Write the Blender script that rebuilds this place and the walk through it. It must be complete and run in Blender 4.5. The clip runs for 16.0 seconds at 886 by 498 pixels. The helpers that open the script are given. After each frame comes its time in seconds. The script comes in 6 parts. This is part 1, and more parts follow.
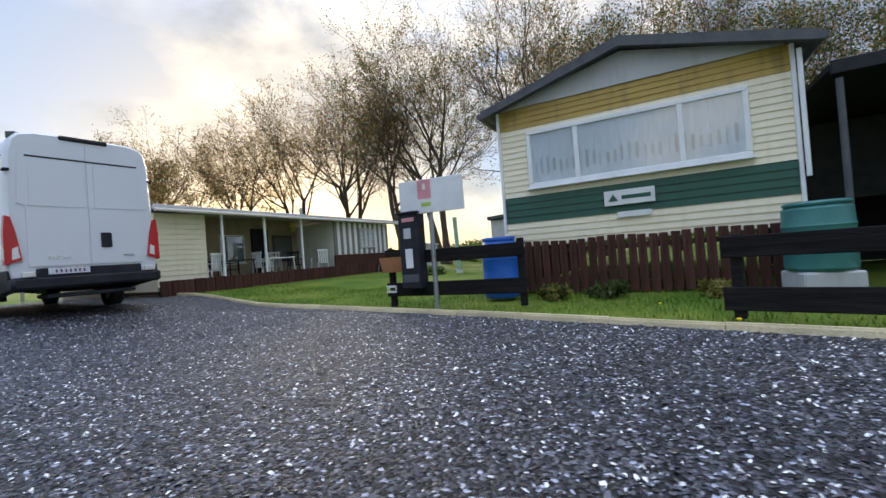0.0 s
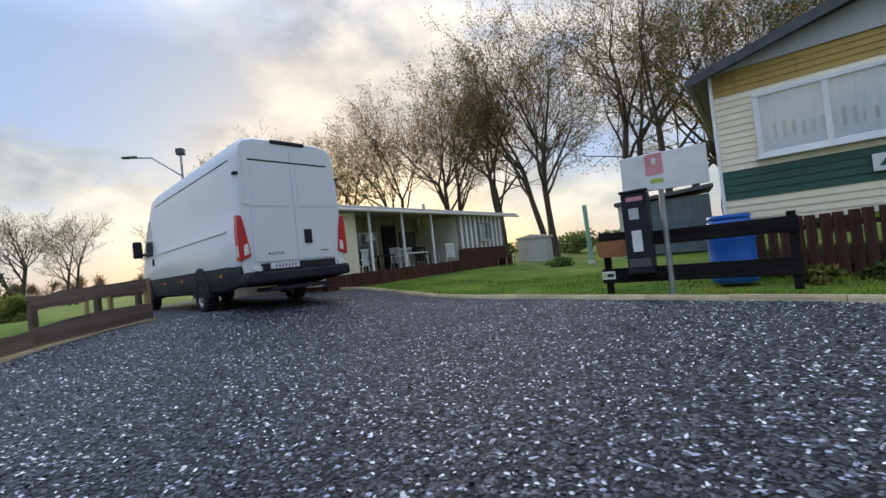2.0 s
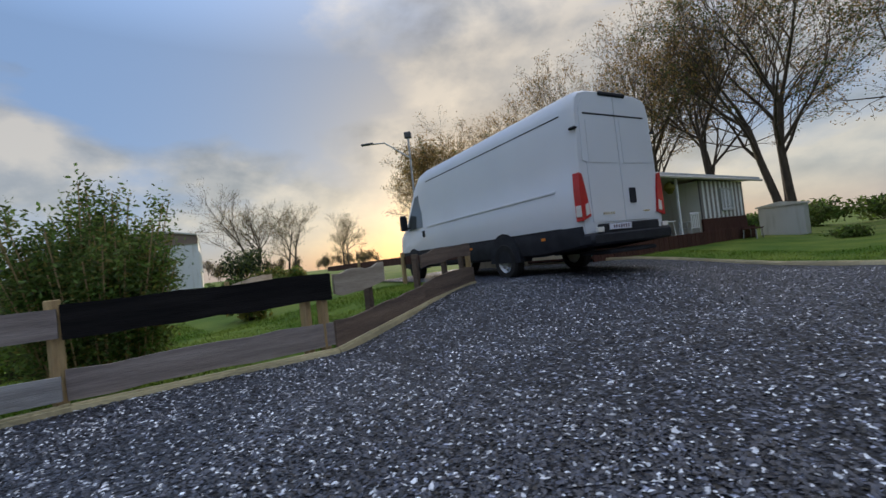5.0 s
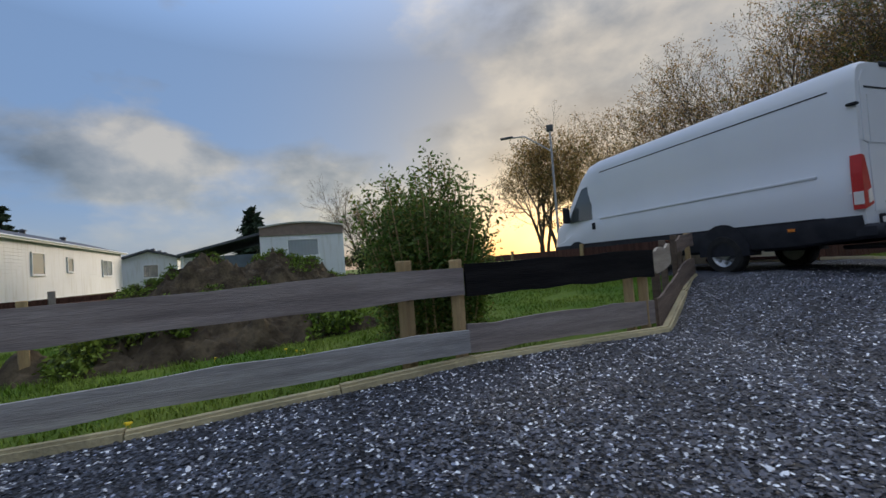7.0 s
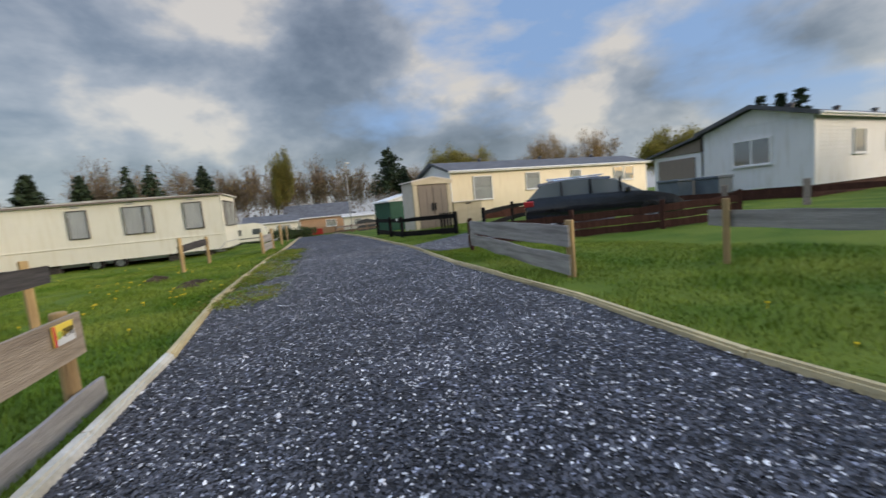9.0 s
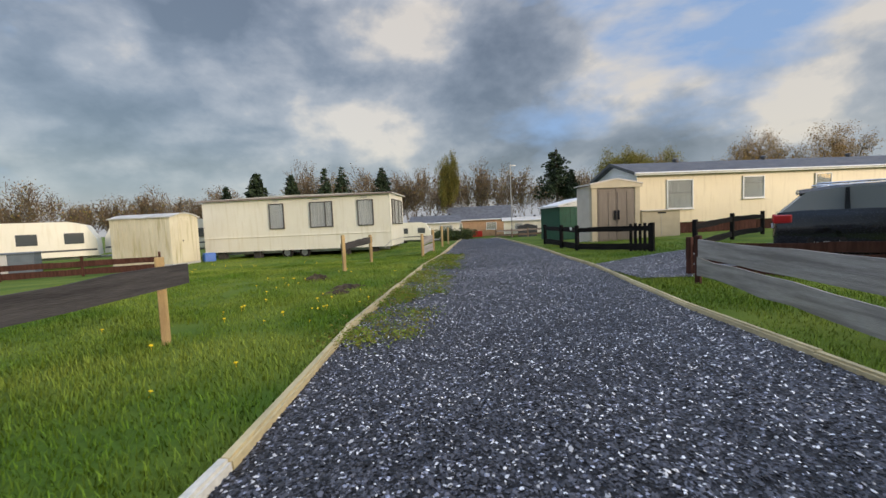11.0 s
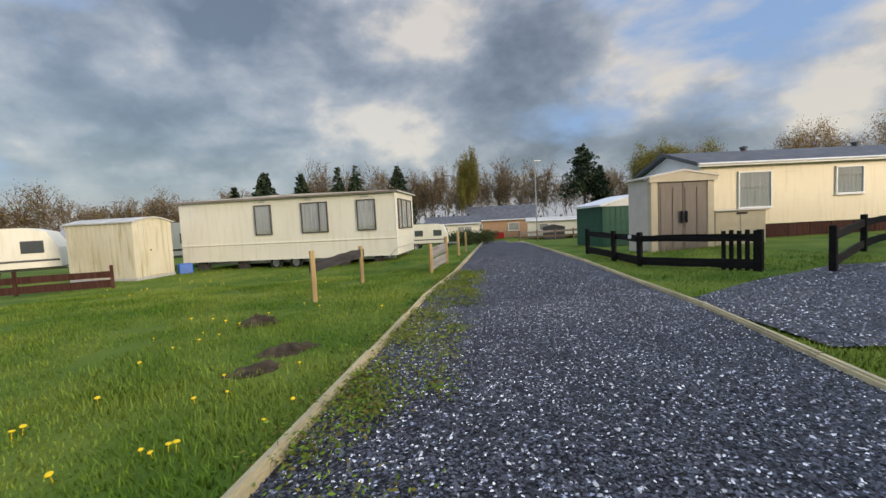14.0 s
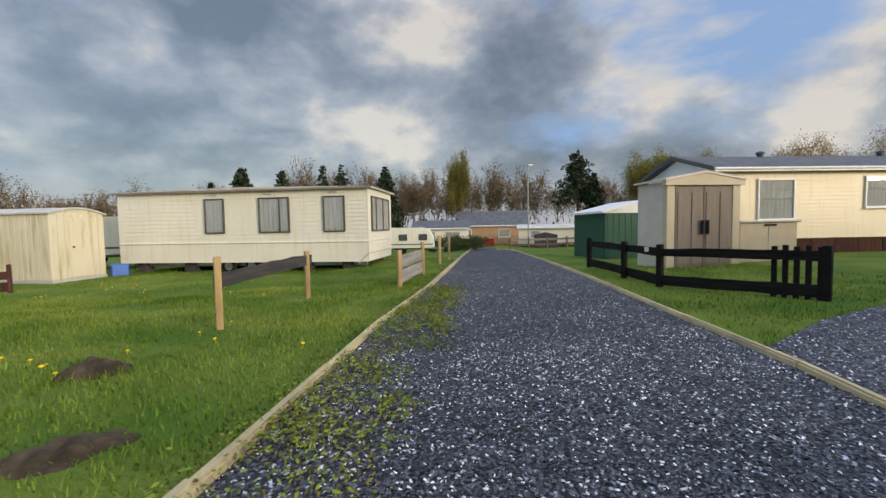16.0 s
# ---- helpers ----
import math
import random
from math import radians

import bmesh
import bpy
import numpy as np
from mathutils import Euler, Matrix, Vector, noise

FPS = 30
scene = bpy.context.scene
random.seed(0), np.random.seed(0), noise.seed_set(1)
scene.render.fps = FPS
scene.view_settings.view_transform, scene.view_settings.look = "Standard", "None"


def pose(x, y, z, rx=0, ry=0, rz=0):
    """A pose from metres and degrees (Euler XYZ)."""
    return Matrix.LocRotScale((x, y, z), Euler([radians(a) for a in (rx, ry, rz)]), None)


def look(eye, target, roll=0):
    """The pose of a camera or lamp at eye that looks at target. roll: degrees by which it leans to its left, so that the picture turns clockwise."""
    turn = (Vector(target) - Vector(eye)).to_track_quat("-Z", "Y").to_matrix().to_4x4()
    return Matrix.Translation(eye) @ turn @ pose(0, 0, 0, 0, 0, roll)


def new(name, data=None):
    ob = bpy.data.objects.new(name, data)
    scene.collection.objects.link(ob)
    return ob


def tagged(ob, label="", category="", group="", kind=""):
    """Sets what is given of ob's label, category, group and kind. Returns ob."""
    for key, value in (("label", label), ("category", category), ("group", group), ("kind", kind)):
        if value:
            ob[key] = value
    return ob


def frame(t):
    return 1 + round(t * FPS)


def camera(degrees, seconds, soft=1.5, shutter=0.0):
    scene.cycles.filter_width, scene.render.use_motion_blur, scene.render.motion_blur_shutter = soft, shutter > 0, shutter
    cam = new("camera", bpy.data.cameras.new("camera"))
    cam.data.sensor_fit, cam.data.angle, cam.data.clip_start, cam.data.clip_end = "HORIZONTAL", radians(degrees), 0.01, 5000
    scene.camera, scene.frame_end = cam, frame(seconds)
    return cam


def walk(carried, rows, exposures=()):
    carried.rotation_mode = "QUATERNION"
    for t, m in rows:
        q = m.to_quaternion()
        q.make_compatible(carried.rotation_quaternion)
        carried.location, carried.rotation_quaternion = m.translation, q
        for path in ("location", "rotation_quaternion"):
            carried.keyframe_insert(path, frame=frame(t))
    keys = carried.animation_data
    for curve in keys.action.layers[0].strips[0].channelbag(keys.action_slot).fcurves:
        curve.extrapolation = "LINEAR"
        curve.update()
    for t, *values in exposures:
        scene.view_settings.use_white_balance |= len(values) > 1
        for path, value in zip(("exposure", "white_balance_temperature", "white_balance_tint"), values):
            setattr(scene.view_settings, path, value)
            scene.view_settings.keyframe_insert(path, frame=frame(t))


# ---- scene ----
cam = camera(94.7, 16.0, shutter=0.15)
PATH = [
    (0, (0.543, 3.192, 0.85), (-0.065, 5.097, 0.875), -4.4),
    (0.5, (-0.046, 3.082, 0.885), (-0.779, 4.942, 0.914), -5.2),
    (1, (-0.566, 2.934, 0.936), (-1.387, 4.758, 0.96), -5.8),
    (1.5, (-1.13, 2.8, 0.886), (-2.038, 4.582, 0.905), -6.1),
    (2, (-1.652, 2.637, 0.888), (-2.576, 4.41, 0.929), -6.2),
    (2.5, (-2.21, 2.463, 0.855), (-3.188, 4.208, 0.863), -6.3),
    (3, (-2.793, 2.343, 0.86), (-3.824, 4.057, 0.886), -6.2),
    (3.5, (-3.324, 2.113, 0.888), (-4.445, 3.768, 0.924), -6.2),
    (4, (-3.843, 1.863, 0.885), (-5.086, 3.43, 0.927), -6.5),
    (6.5, (-5.98, -0.597, 0.917), (-7.608, 0.564, 0.966), -5.1),
    (7, (-6.354, -1.009, 0.879), (-8.028, 0.083, 0.947), -4.3),
    (7.5, (-6.679, -1.417, 0.845), (-8.436, -0.462, 0.88), -3.9),
    (8, (-7.057, -1.854, 0.851), (-8.967, -1.26, 0.882), -4.3),
    (8.2, (-7.055, -2.06, 0.89), (-9.033, -1.766, 0.86), -5.0),
    (8.4, (-7.133, -2.269, 0.948), (-9.118, -2.491, 0.853), -6.6),
    (8.5, (-7.126, -2.385, 0.975), (-9.064, -2.862, 0.855), -7.1),
    (8.6, (-7.117, -2.492, 0.99), (-8.97, -3.232, 0.853), -7.5),
    (8.8, (-7.116, -2.61, 1.035), (-8.672, -3.856, 0.863), -6.7),
    (9, (-7.186, -2.825, 1.084), (-8.365, -4.427, 0.878), -5.4),
    (9.5, (-7.327, -3.323, 1.081), (-8.147, -5.138, 0.906), -2.4),
    (10, (-7.435, -3.813, 1.094), (-8.016, -5.721, 0.957), -2.8),
    (10.2, (-7.535, -4.037, 1.103), (-8.068, -5.96, 0.978), -2.3),
    (12.5, (-8.292, -6.688, 1.305), (-8.767, -8.625, 1.151), -2.9),
    (13, (-8.508, -7.214, 1.35), (-8.958, -9.157, 1.201), -3.1),
    (13.5, (-8.684, -7.78, 1.336), (-9.158, -9.718, 1.2), -3.0),
    (14, (-8.879, -8.273, 1.325), (-9.294, -10.225, 1.193), -2.8),
    (14.5, (-9.109, -8.782, 1.303), (-9.529, -10.733, 1.175), -2.3),
    (15, (-9.299, -9.27, 1.314), (-9.696, -11.228, 1.216), -1.6),
    (15.5, (-9.54, -9.747, 1.287), (-9.926, -11.706, 1.178), -1.2),
    (16, (-9.726, -10.318, 1.257), (-10.188, -12.26, 1.147), -1.0),
]
walk(cam, [(t, look(eye, target, roll)) for t, eye, target, roll in PATH],
     [(0, 0.78, 6550, 10), (1.5, 0.6, 6500, 10), (3.5, 0.27, 6450, 10), (6.5, -0.18, 6350, 10), (8.5, -0.15, 6250, 9), (9.3, 0.28, 6750, 10), (10.5, 0.22, 6750, 10), (16, 0.22, 6750, 10)])

# ---- world and light ----
SUN_DIR = Vector((-0.63, 0.745, 0.20)).normalized()
world = bpy.data.worlds.new("sky")
scene.world = world
world.use_nodes = True
wn, wl = world.node_tree.nodes, world.node_tree.links
wn.clear()


def wnode(kind, **kw):
    n = wn.new(kind)
    for k, v in kw.items():
        n.inputs[k].default_value = v
    return n


def wmath(op, a, b=None):
    n = wn.new("ShaderNodeMath")
    n.operation = op
    for i, v in enumerate((a, b)):
        if v is None:
            continue
        if isinstance(v, (int, float)):
            n.inputs[i].default_value = v
        else:
            wl.new(v, n.inputs[i])
    return n.outputs[0]


def wramp(src, stops):
    n = wn.new("ShaderNodeValToRGB")
    el = n.color_ramp.elements
    while len(el) < len(stops):
        el.new(0.5)
    for e, (p, c) in zip(el, stops):
        e.position, e.color = p, (*c, 1)
    wl.new(src, n.inputs[0])
    return n.outputs[0]


def wmix(fac, a, b):
    n = wn.new("ShaderNodeMix")
    n.data_type = "RGBA"
    for sock, v in ((n.inputs[0], fac), (n.inputs[6], a), (n.inputs[7], b)):
        if hasattr(v, "is_output"):
            wl.new(v, sock)
        elif isinstance(v, tuple):
            sock.default_value = (*v, 1)
        else:
            sock.default_value = v
    return n.outputs[2]


sky = wn.new("ShaderNodeTexSky")
sky.sky_type, sky.sun_disc = "NISHITA", False
sky.sun_elevation, sky.sun_rotation = radians(5), math.atan2(SUN_DIR.x, SUN_DIR.y)
sky.altitude, sky.air_density, sky.dust_density, sky.ozone_density = 100, 1.0, 1.5, 2.0
tc = wn.new("ShaderNodeTexCoord")
sep = wn.new("ShaderNodeSeparateXYZ")
wl.new(tc.outputs["Generated"], sep.inputs[0])
up = wmath("MAXIMUM", sep.outputs[2], 0.0)


def cloud_noise(scale, detail, offset, rough=0.55, flat=1.6):
    m = wn.new("ShaderNodeMapping")
    m.inputs["Location"].default_value = offset
    m.inputs["Scale"].default_value = (1, 1, flat)
    wl.new(tc.outputs["Generated"], m.inputs[0])
    n = wnode("ShaderNodeTexNoise", Scale=scale, Detail=detail, Roughness=rough)
    n.inputs["Distortion"].default_value = 0.12
    wl.new(m.outputs[0], n.inputs["Vector"])
    return n.outputs[0]


def facing_way(way):
    d = wn.new("ShaderNodeVectorMath")
    d.operation = "DOT_PRODUCT"
    wl.new(tc.outputs["Generated"], d.inputs[0])
    d.inputs[1].default_value = Vector(way).normalized()
    return d.outputs["Value"]


def masses(start, rows):
    """Add soft cloud masses or breaks: the way to each, how tight it is and how strong."""
    total = start
    for way, tight, amount in rows:
        near = wmath("EXPONENT", wmath("MULTIPLY", wmath("SUBTRACT", facing_way(way), 1.0), tight))
        total = wmath("ADD", total, wmath("MULTIPLY", near, amount))
    return total


# nearness to the setting sun
toward = wmath("MAXIMUM", facing_way(SUN_DIR), 0.0)
glow = wmath("POWER", toward, 9.0)
lum = wmath("ADD", wmath("MULTIPLY", cloud_noise(2.3, 7, (3.1, 1.7, 0.4), 0.5), 0.62), wmath("MULTIPLY", cloud_noise(6.5, 7, (7.3, 2.2, 0.0), 0.55), 0.38))
lum = masses(lum, [((0.254, -0.923, 0.288), 75, 0.085), ((0.10, -0.955, 0.275), 160, 0.05), ((-0.063, -0.971, 0.231), 600, 0.13), ((-0.60, -0.76, 0.30), 200, 0.07), ((-0.83, -0.52, 0.20), 220, 0.08), ((-0.967, -0.076, 0.244), 170, 0.13), ((-0.726, 0.604, 0.328), 120, 0.06),
                   ((0.144, -0.907, 0.396), 70, -0.10), ((0.422, -0.886, 0.191), 80, -0.06), ((-0.371, -0.865, 0.337), 60, -0.05), ((-0.718, -0.668, 0.196), 140, -0.06), ((-0.975, -0.112, 0.19), 320, -0.10), ((-0.647, 0.58, 0.495), 90, -0.07)])
mask = masses(cloud_noise(2.0, 8, (0.4, 5.2, 1.3), 0.52, 2.4), [((-0.785, -0.569, 0.30), 90, -0.08), ((-0.914, -0.04, 0.42), 16, -0.26), ((-0.90, 0.25, 0.40), 40, -0.05), ((0.0, -0.93, 0.36), 4, 0.14), ((-0.967, -0.076, 0.235), 90, 0.30), ((-0.62, 0.66, 0.42), 10, 0.07), ((0.2, 0.95, 0.3), 4, 0.10)])
mask = wramp(mask, [(0.41, (0, 0, 0)), (0.53, (1, 1, 1))])
grey = wramp(lum, [(0.38, (0.14, 0.157, 0.20)), (0.45, (0.235, 0.26, 0.318)), (0.52, (0.41, 0.425, 0.47)), (0.59, (0.78, 0.71, 0.63))])
warm = wramp(lum, [(0.38, (0.17, 0.172, 0.19)), (0.47, (0.40, 0.385, 0.365)), (0.57, (0.78, 0.68, 0.55))])
cloud = wmix(wmath("MINIMUM", wmath("MULTIPLY", wmath("POWER", toward, 3.0), 1.1), 1.0), grey, warm)
clear = wmix(glow, (0.27, 0.42, 0.72), (0.52, 0.45, 0.35))
horizon = wmix(wmath("POWER", toward, 5.0), (0.46, 0.51, 0.60), (0.48, 0.36, 0.25))
clear = wmix(wramp(up, [(0.0, (1, 1, 1)), (0.17, (0, 0, 0))]), clear, horizon)
painted = wmix(wmath("MULTIPLY", mask, wmath("MINIMUM", wmath("ADD", wmath("MULTIPLY", up, 5.0), 0.25), 0.93)), clear, cloud)
bg_sky, bg_cloud, both, wout = (wn.new(k) for k in ("ShaderNodeBackground", "ShaderNodeBackground", "ShaderNodeAddShader", "ShaderNodeOutputWorld"))
wl.new(sky.outputs[0], bg_sky.inputs[0])
bg_sky.inputs[1].default_value = 0.05
wl.new(painted, bg_cloud.inputs[0])
wl.new(wmath("MULTIPLY_ADD", wmath("MAXIMUM", wmath("SUBTRACT", up, 0.45), 0.0), 4.4), bg_cloud.inputs[1])
bg_cloud.inputs[1].links[0].from_node.inputs[2].default_value = 0.72
wl.new(bg_sky.outputs[0], both.inputs[0])
wl.new(bg_cloud.outputs[0], both.inputs[1])
wl.new(both.outputs[0], wout.inputs[0])

sun = new("sun", bpy.data.lights.new("sun", "SUN"))
sun.data.energy, sun.data.angle, sun.data.color = 2.6, radians(16), (1.0, 0.85, 0.68)
sun.matrix_world = look(SUN_DIR * 50, (0, 0, 0))


# ---- materials ----
def mat(name, c1, c2=None, scale=3.0, rough=0.7, metal=0.0, bump=0.15, fine=60.0, stretch=(1, 1, 1), rand=0.0, grain=0.25, island=0.0, coat=0.0):
    m = bpy.data.materials.new(name)
    m.use_nodes = True
    n, l = m.node_tree.nodes, m.node_tree.links
    b = n["Principled BSDF"]
    b.inputs["Metallic"].default_value = metal
    b.inputs["Coat Weight"].default_value = coat
    c2 = c2 or tuple(v * 0.8 for v in c1)
    t = n.new("ShaderNodeTexCoord")
    mp = n.new("ShaderNodeMapping")
    mp.inputs["Scale"].default_value = stretch
    l.new(t.outputs["Object"], mp.inputs[0])
    big, small = n.new("ShaderNodeTexNoise"), n.new("ShaderNodeTexNoise")
    big.inputs["Scale"].default_value, big.inputs["Detail"].default_value = scale, 5
    small.inputs["Scale"].default_value, small.inputs["Detail"].default_value = fine, 3
    l.new(mp.outputs[0], big.inputs["Vector"])
    l.new(mp.outputs[0], small.inputs["Vector"])
    r = n.new("ShaderNodeValToRGB")
    r.color_ramp.elements[0].position, r.color_ramp.elements[1].position = 0.36, 0.66
    r.color_ramp.elements[0].color, r.color_ramp.elements[1].color = (*c1, 1), (*c2, 1)
    l.new(big.outputs[0], r.inputs[0])
    h = n.new("ShaderNodeHueSaturation")
    l.new(r.outputs[0], h.inputs["Color"])
    v = n.new("ShaderNodeMath")
    v.operation = "MULTIPLY_ADD"
    l.new(small.outputs[0], v.inputs[0])
    v.inputs[1].default_value, v.inputs[2].default_value = grain * 2, 1 - grain
    out = v.outputs[0]
    for amount, src, sock in ((rand, "ShaderNodeObjectInfo", "Random"), (island, "ShaderNodeNewGeometry", "Random Per Island")):
        if amount:
            o, a, p = n.new(src), n.new("ShaderNodeMath"), n.new("ShaderNodeMath")
            a.operation, p.operation = "MULTIPLY_ADD", "MULTIPLY"
            l.new(o.outputs[sock], a.inputs[0])
            a.inputs[1].default_value, a.inputs[2].default_value = amount * 2, 1 - amount
            l.new(a.outputs[0], p.inputs[0])
            l.new(out, p.inputs[1])
            out = p.outputs[0]
    l.new(out, h.inputs["Value"])
    l.new(h.outputs[0], b.inputs["Base Color"])
    ro = n.new("ShaderNodeMath")
    ro.operation = "MULTIPLY_ADD"
    l.new(small.outputs[0], ro.inputs[0])
    ro.inputs[1].default_value, ro.inputs[2].default_value = 0.2, max(0.0, rough - 0.1)
    l.new(ro.outputs[0], b.inputs["Roughness"])
    if bump:
        bp = n.new("ShaderNodeBump")
        bp.inputs["Strength"].default_value, bp.inputs["Distance"].default_value = bump, 0.02
        l.new(small.outputs[0], bp.inputs["Height"])
        l.new(bp.outputs[0], b.inputs["Normal"])
    return m


def glass_mat(name, tint, alpha_rough=0.05):
    m = bpy.data.materials.new(name)
    m.use_nodes = True
    b = m.node_tree.nodes["Principled BSDF"]
    b.inputs["Base Color"].default_value = (*tint, 1)
    b.inputs["Roughness"].default_value = alpha_rough
    b.inputs["IOR"].default_value = 1.5
    b.inputs["Specular IOR Level"].default_value = 0.9
    return m


def clear_glass(name):
    m = bpy.data.materials.new(name)
    m.use_nodes = True
    n, l = m.node_tree.nodes, m.node_tree.links
    n.remove(n["Principled BSDF"])
    mix, tr, gl = (n.new(k) for k in ("ShaderNodeMixShader", "ShaderNodeBsdfTransparent", "ShaderNodeBsdfGlossy"))
    gl.inputs["Roughness"].default_value = 0.03
    tr.inputs[0].default_value = (0.88, 0.91, 0.92, 1)
    mix.inputs[0].default_value = 0.12
    l.new(tr.outputs[0], mix.inputs[1])
    l.new(gl.outputs[0], mix.inputs[2])
    l.new(mix.outputs[0], n["Material Output"].inputs[0])
    return m


def streaked(name, c1, c2, dirt, rough=0.5, coat=0.0):
    """Painted sheet with rain streaks that run down."""
    m = mat(name, c1, c2, 0.7, rough, 0, 0.04, 25, rand=0.03, grain=0.05, coat=coat)
    n, l = m.node_tree.nodes, m.node_tree.links
    h = [x for x in n if x.type == "HUE_SAT"][0]
    b = n["Principled BSDF"]
    t = [x for x in n if x.type == "TEX_COORD"][0]
    mp, ns, r, mx = n.new("ShaderNodeMapping"), n.new("ShaderNodeTexNoise"), n.new("ShaderNodeValToRGB"), n.new("ShaderNodeMix")
    mp.inputs["Scale"].default_value = (3.0, 3.0, 0.35)
    l.new(t.outputs["Object"], mp.inputs[0])
    l.new(mp.outputs[0], ns.inputs["Vector"])
    ns.inputs["Scale"].default_value, ns.inputs["Detail"].default_value = 2.2, 6
    r.color_ramp.elements[0].position, r.color_ramp.elements[1].position = 0.52, 0.78
    l.new(ns.outputs[0], r.inputs[0])
    mx.data_type = "RGBA"
    l.new(r.outputs[0], mx.inputs[0])
    l.new(h.outputs[0], mx.inputs[6])
    mx.inputs[7].default_value = (*dirt, 1)
    l.new(mx.outputs[2], b.inputs["Base Color"])
    return m


GRASS = mat("grass_ground", (0.062, 0.116, 0.012), (0.135, 0.178, 0.025), 0.7, 0.95, 0, 0.5, 45, grain=0.45)
BLADE = mat("grass_blade", (0.090, 0.170, 0.014), (0.205, 0.262, 0.040), 0.7, 0.8, 0, 0, 9, island=0.35)
def gravel_mat():
    """Close-packed slate chips: cells of their own tone with gaps and relief."""
    m = mat("slate_gravel", (0.80, 0.82, 0.88), (1.0, 1.0, 1.0), 0.7, 0.5, 0, 0, 30, grain=0.1)
    n, l = m.node_tree.nodes, m.node_tree.links
    b = n["Principled BSDF"]
    tone = [x for x in n if x.type == "HUE_SAT"][0]
    t = [x for x in n if x.type == "TEX_COORD"][0]
    v, r, mx, bp, sp = (n.new(k) for k in ("ShaderNodeTexVoronoi", "ShaderNodeValToRGB", "ShaderNodeMix", "ShaderNodeBump", "ShaderNodeSeparateColor"))
    v.inputs["Scale"].default_value = 52
    l.new(t.outputs["Object"], v.inputs["Vector"])
    l.new(v.outputs["Color"], sp.inputs[0])
    r.color_ramp.interpolation = "CONSTANT"
    el = r.color_ramp.elements
    while len(el) < 6:
        el.new(0.5)
    for e, (p, c) in zip(el, ((0.0, 0.007), (0.25, 0.016), (0.5, 0.034), (0.72, 0.075), (0.88, 0.17), (0.955, 0.48))):
        e.position, e.color = p, (c * 0.93, c * 0.97, c * 1.16, 1)
    l.new(sp.outputs[0], r.inputs[0])
    mx.data_type, mx.blend_type = "RGBA", "MULTIPLY"
    mx.inputs[0].default_value = 1.0
    l.new(r.outputs[0], mx.inputs[6])
    l.new(tone.outputs[0], mx.inputs[7])
    l.new(mx.outputs[2], b.inputs["Base Color"])
    b.inputs["Specular IOR Level"].default_value = 0.25
    bp.invert = True
    bp.inputs["Strength"].default_value, bp.inputs["Distance"].default_value = 1.0, 0.012
    l.new(v.outputs["Distance"], bp.inputs["Height"])
    l.new(bp.outputs[0], b.inputs["Normal"])
    return m


GRAVEL = gravel_mat()
CHIP = mat("slate_chip", (0.034, 0.036, 0.046), (0.070, 0.073, 0.090), 1.2, 0.36, 0, 0.2, 90, island=0.95)
PALECHIP = mat("pale_chip", (0.50, 0.51, 0.53), (0.76, 0.77, 0.78), 1.2, 0.6, 0, 0.2, 90, island=0.4)
SOIL = mat("turned_soil", (0.035, 0.026, 0.016), (0.105, 0.080, 0.048), 3.5, 0.95, 0, 1.0, 16, grain=0.6)
KERBWOOD = mat("pale_round_timber", (0.50, 0.42, 0.24), (0.36, 0.31, 0.18), 4, 0.85, 0, 0.5, 40, (1, 1, 1), rand=0.15)
KERBWHITE = mat("whitened_timber", (0.62, 0.61, 0.55), (0.46, 0.44, 0.36), 4, 0.85, 0, 0.4, 40, rand=0.08)
KERBSTONE = mat("concrete_edging", (0.62, 0.53, 0.33), (0.50, 0.43, 0.27), 3, 0.9, 0, 0.5, 60, rand=0.12)
OLDWOOD = mat("weathered_board", (0.33, 0.28, 0.255), (0.19, 0.155, 0.145), 3.0, 0.9, 0, 0.35, 26, (0.35, 8, 5), rand=0.16, grain=0.35)
GREYWOOD = mat("silvered_board", (0.36, 0.345, 0.335), (0.20, 0.19, 0.185), 3.0, 0.9, 0, 0.35, 26, (0.35, 8, 5), rand=0.12, grain=0.35)
TANWOOD = mat("sun_dried_board", (0.43, 0.36, 0.275), (0.27, 0.22, 0.165), 3.0, 0.9, 0, 0.6, 26, (0.35, 8, 5), rand=0.12, grain=0.3)
POSTWOOD = mat("pine_post", (0.46, 0.33, 0.16), (0.33, 0.225, 0.115), 3.0, 0.9, 0, 0.6, 30, (6, 6, 0.5), rand=0.18, grain=0.3)
BLACKWOOD = mat("black_stained_board", (0.007, 0.0065, 0.007), (0.018, 0.016, 0.016), 4.0, 0.9, 0, 0.5, 30, (0.4, 6, 4), rand=0.15, grain=0.3)
CHARWOOD = mat("charred_board", (0.055, 0.052, 0.055), (0.095, 0.09, 0.092), 4.0, 0.85, 0, 0.7, 26, (0.4, 8, 5), rand=0.15, grain=0.4)
ROUGHWOOD = mat("rough_brown_board", (0.19, 0.135, 0.10), (0.11, 0.078, 0.06), 3.0, 0.95, 0, 0.9, 26, (0.35, 8, 5), rand=0.2, grain=0.45)
DARKWOOD = mat("dark_brown_board", (0.052, 0.022, 0.017), (0.092, 0.042, 0.032), 4.0, 0.9, 0, 0.5, 30, (5, 5, 0.5), rand=0.22, grain=0.3)
CREAM = streaked("cream_cladding", (0.82, 0.75, 0.56), (0.78, 0.71, 0.53), (0.70, 0.62, 0.44))
CREAM_M = streaked("aged_cream_cladding", (0.80, 0.785, 0.69), (0.75, 0.735, 0.64), (0.67, 0.64, 0.52))
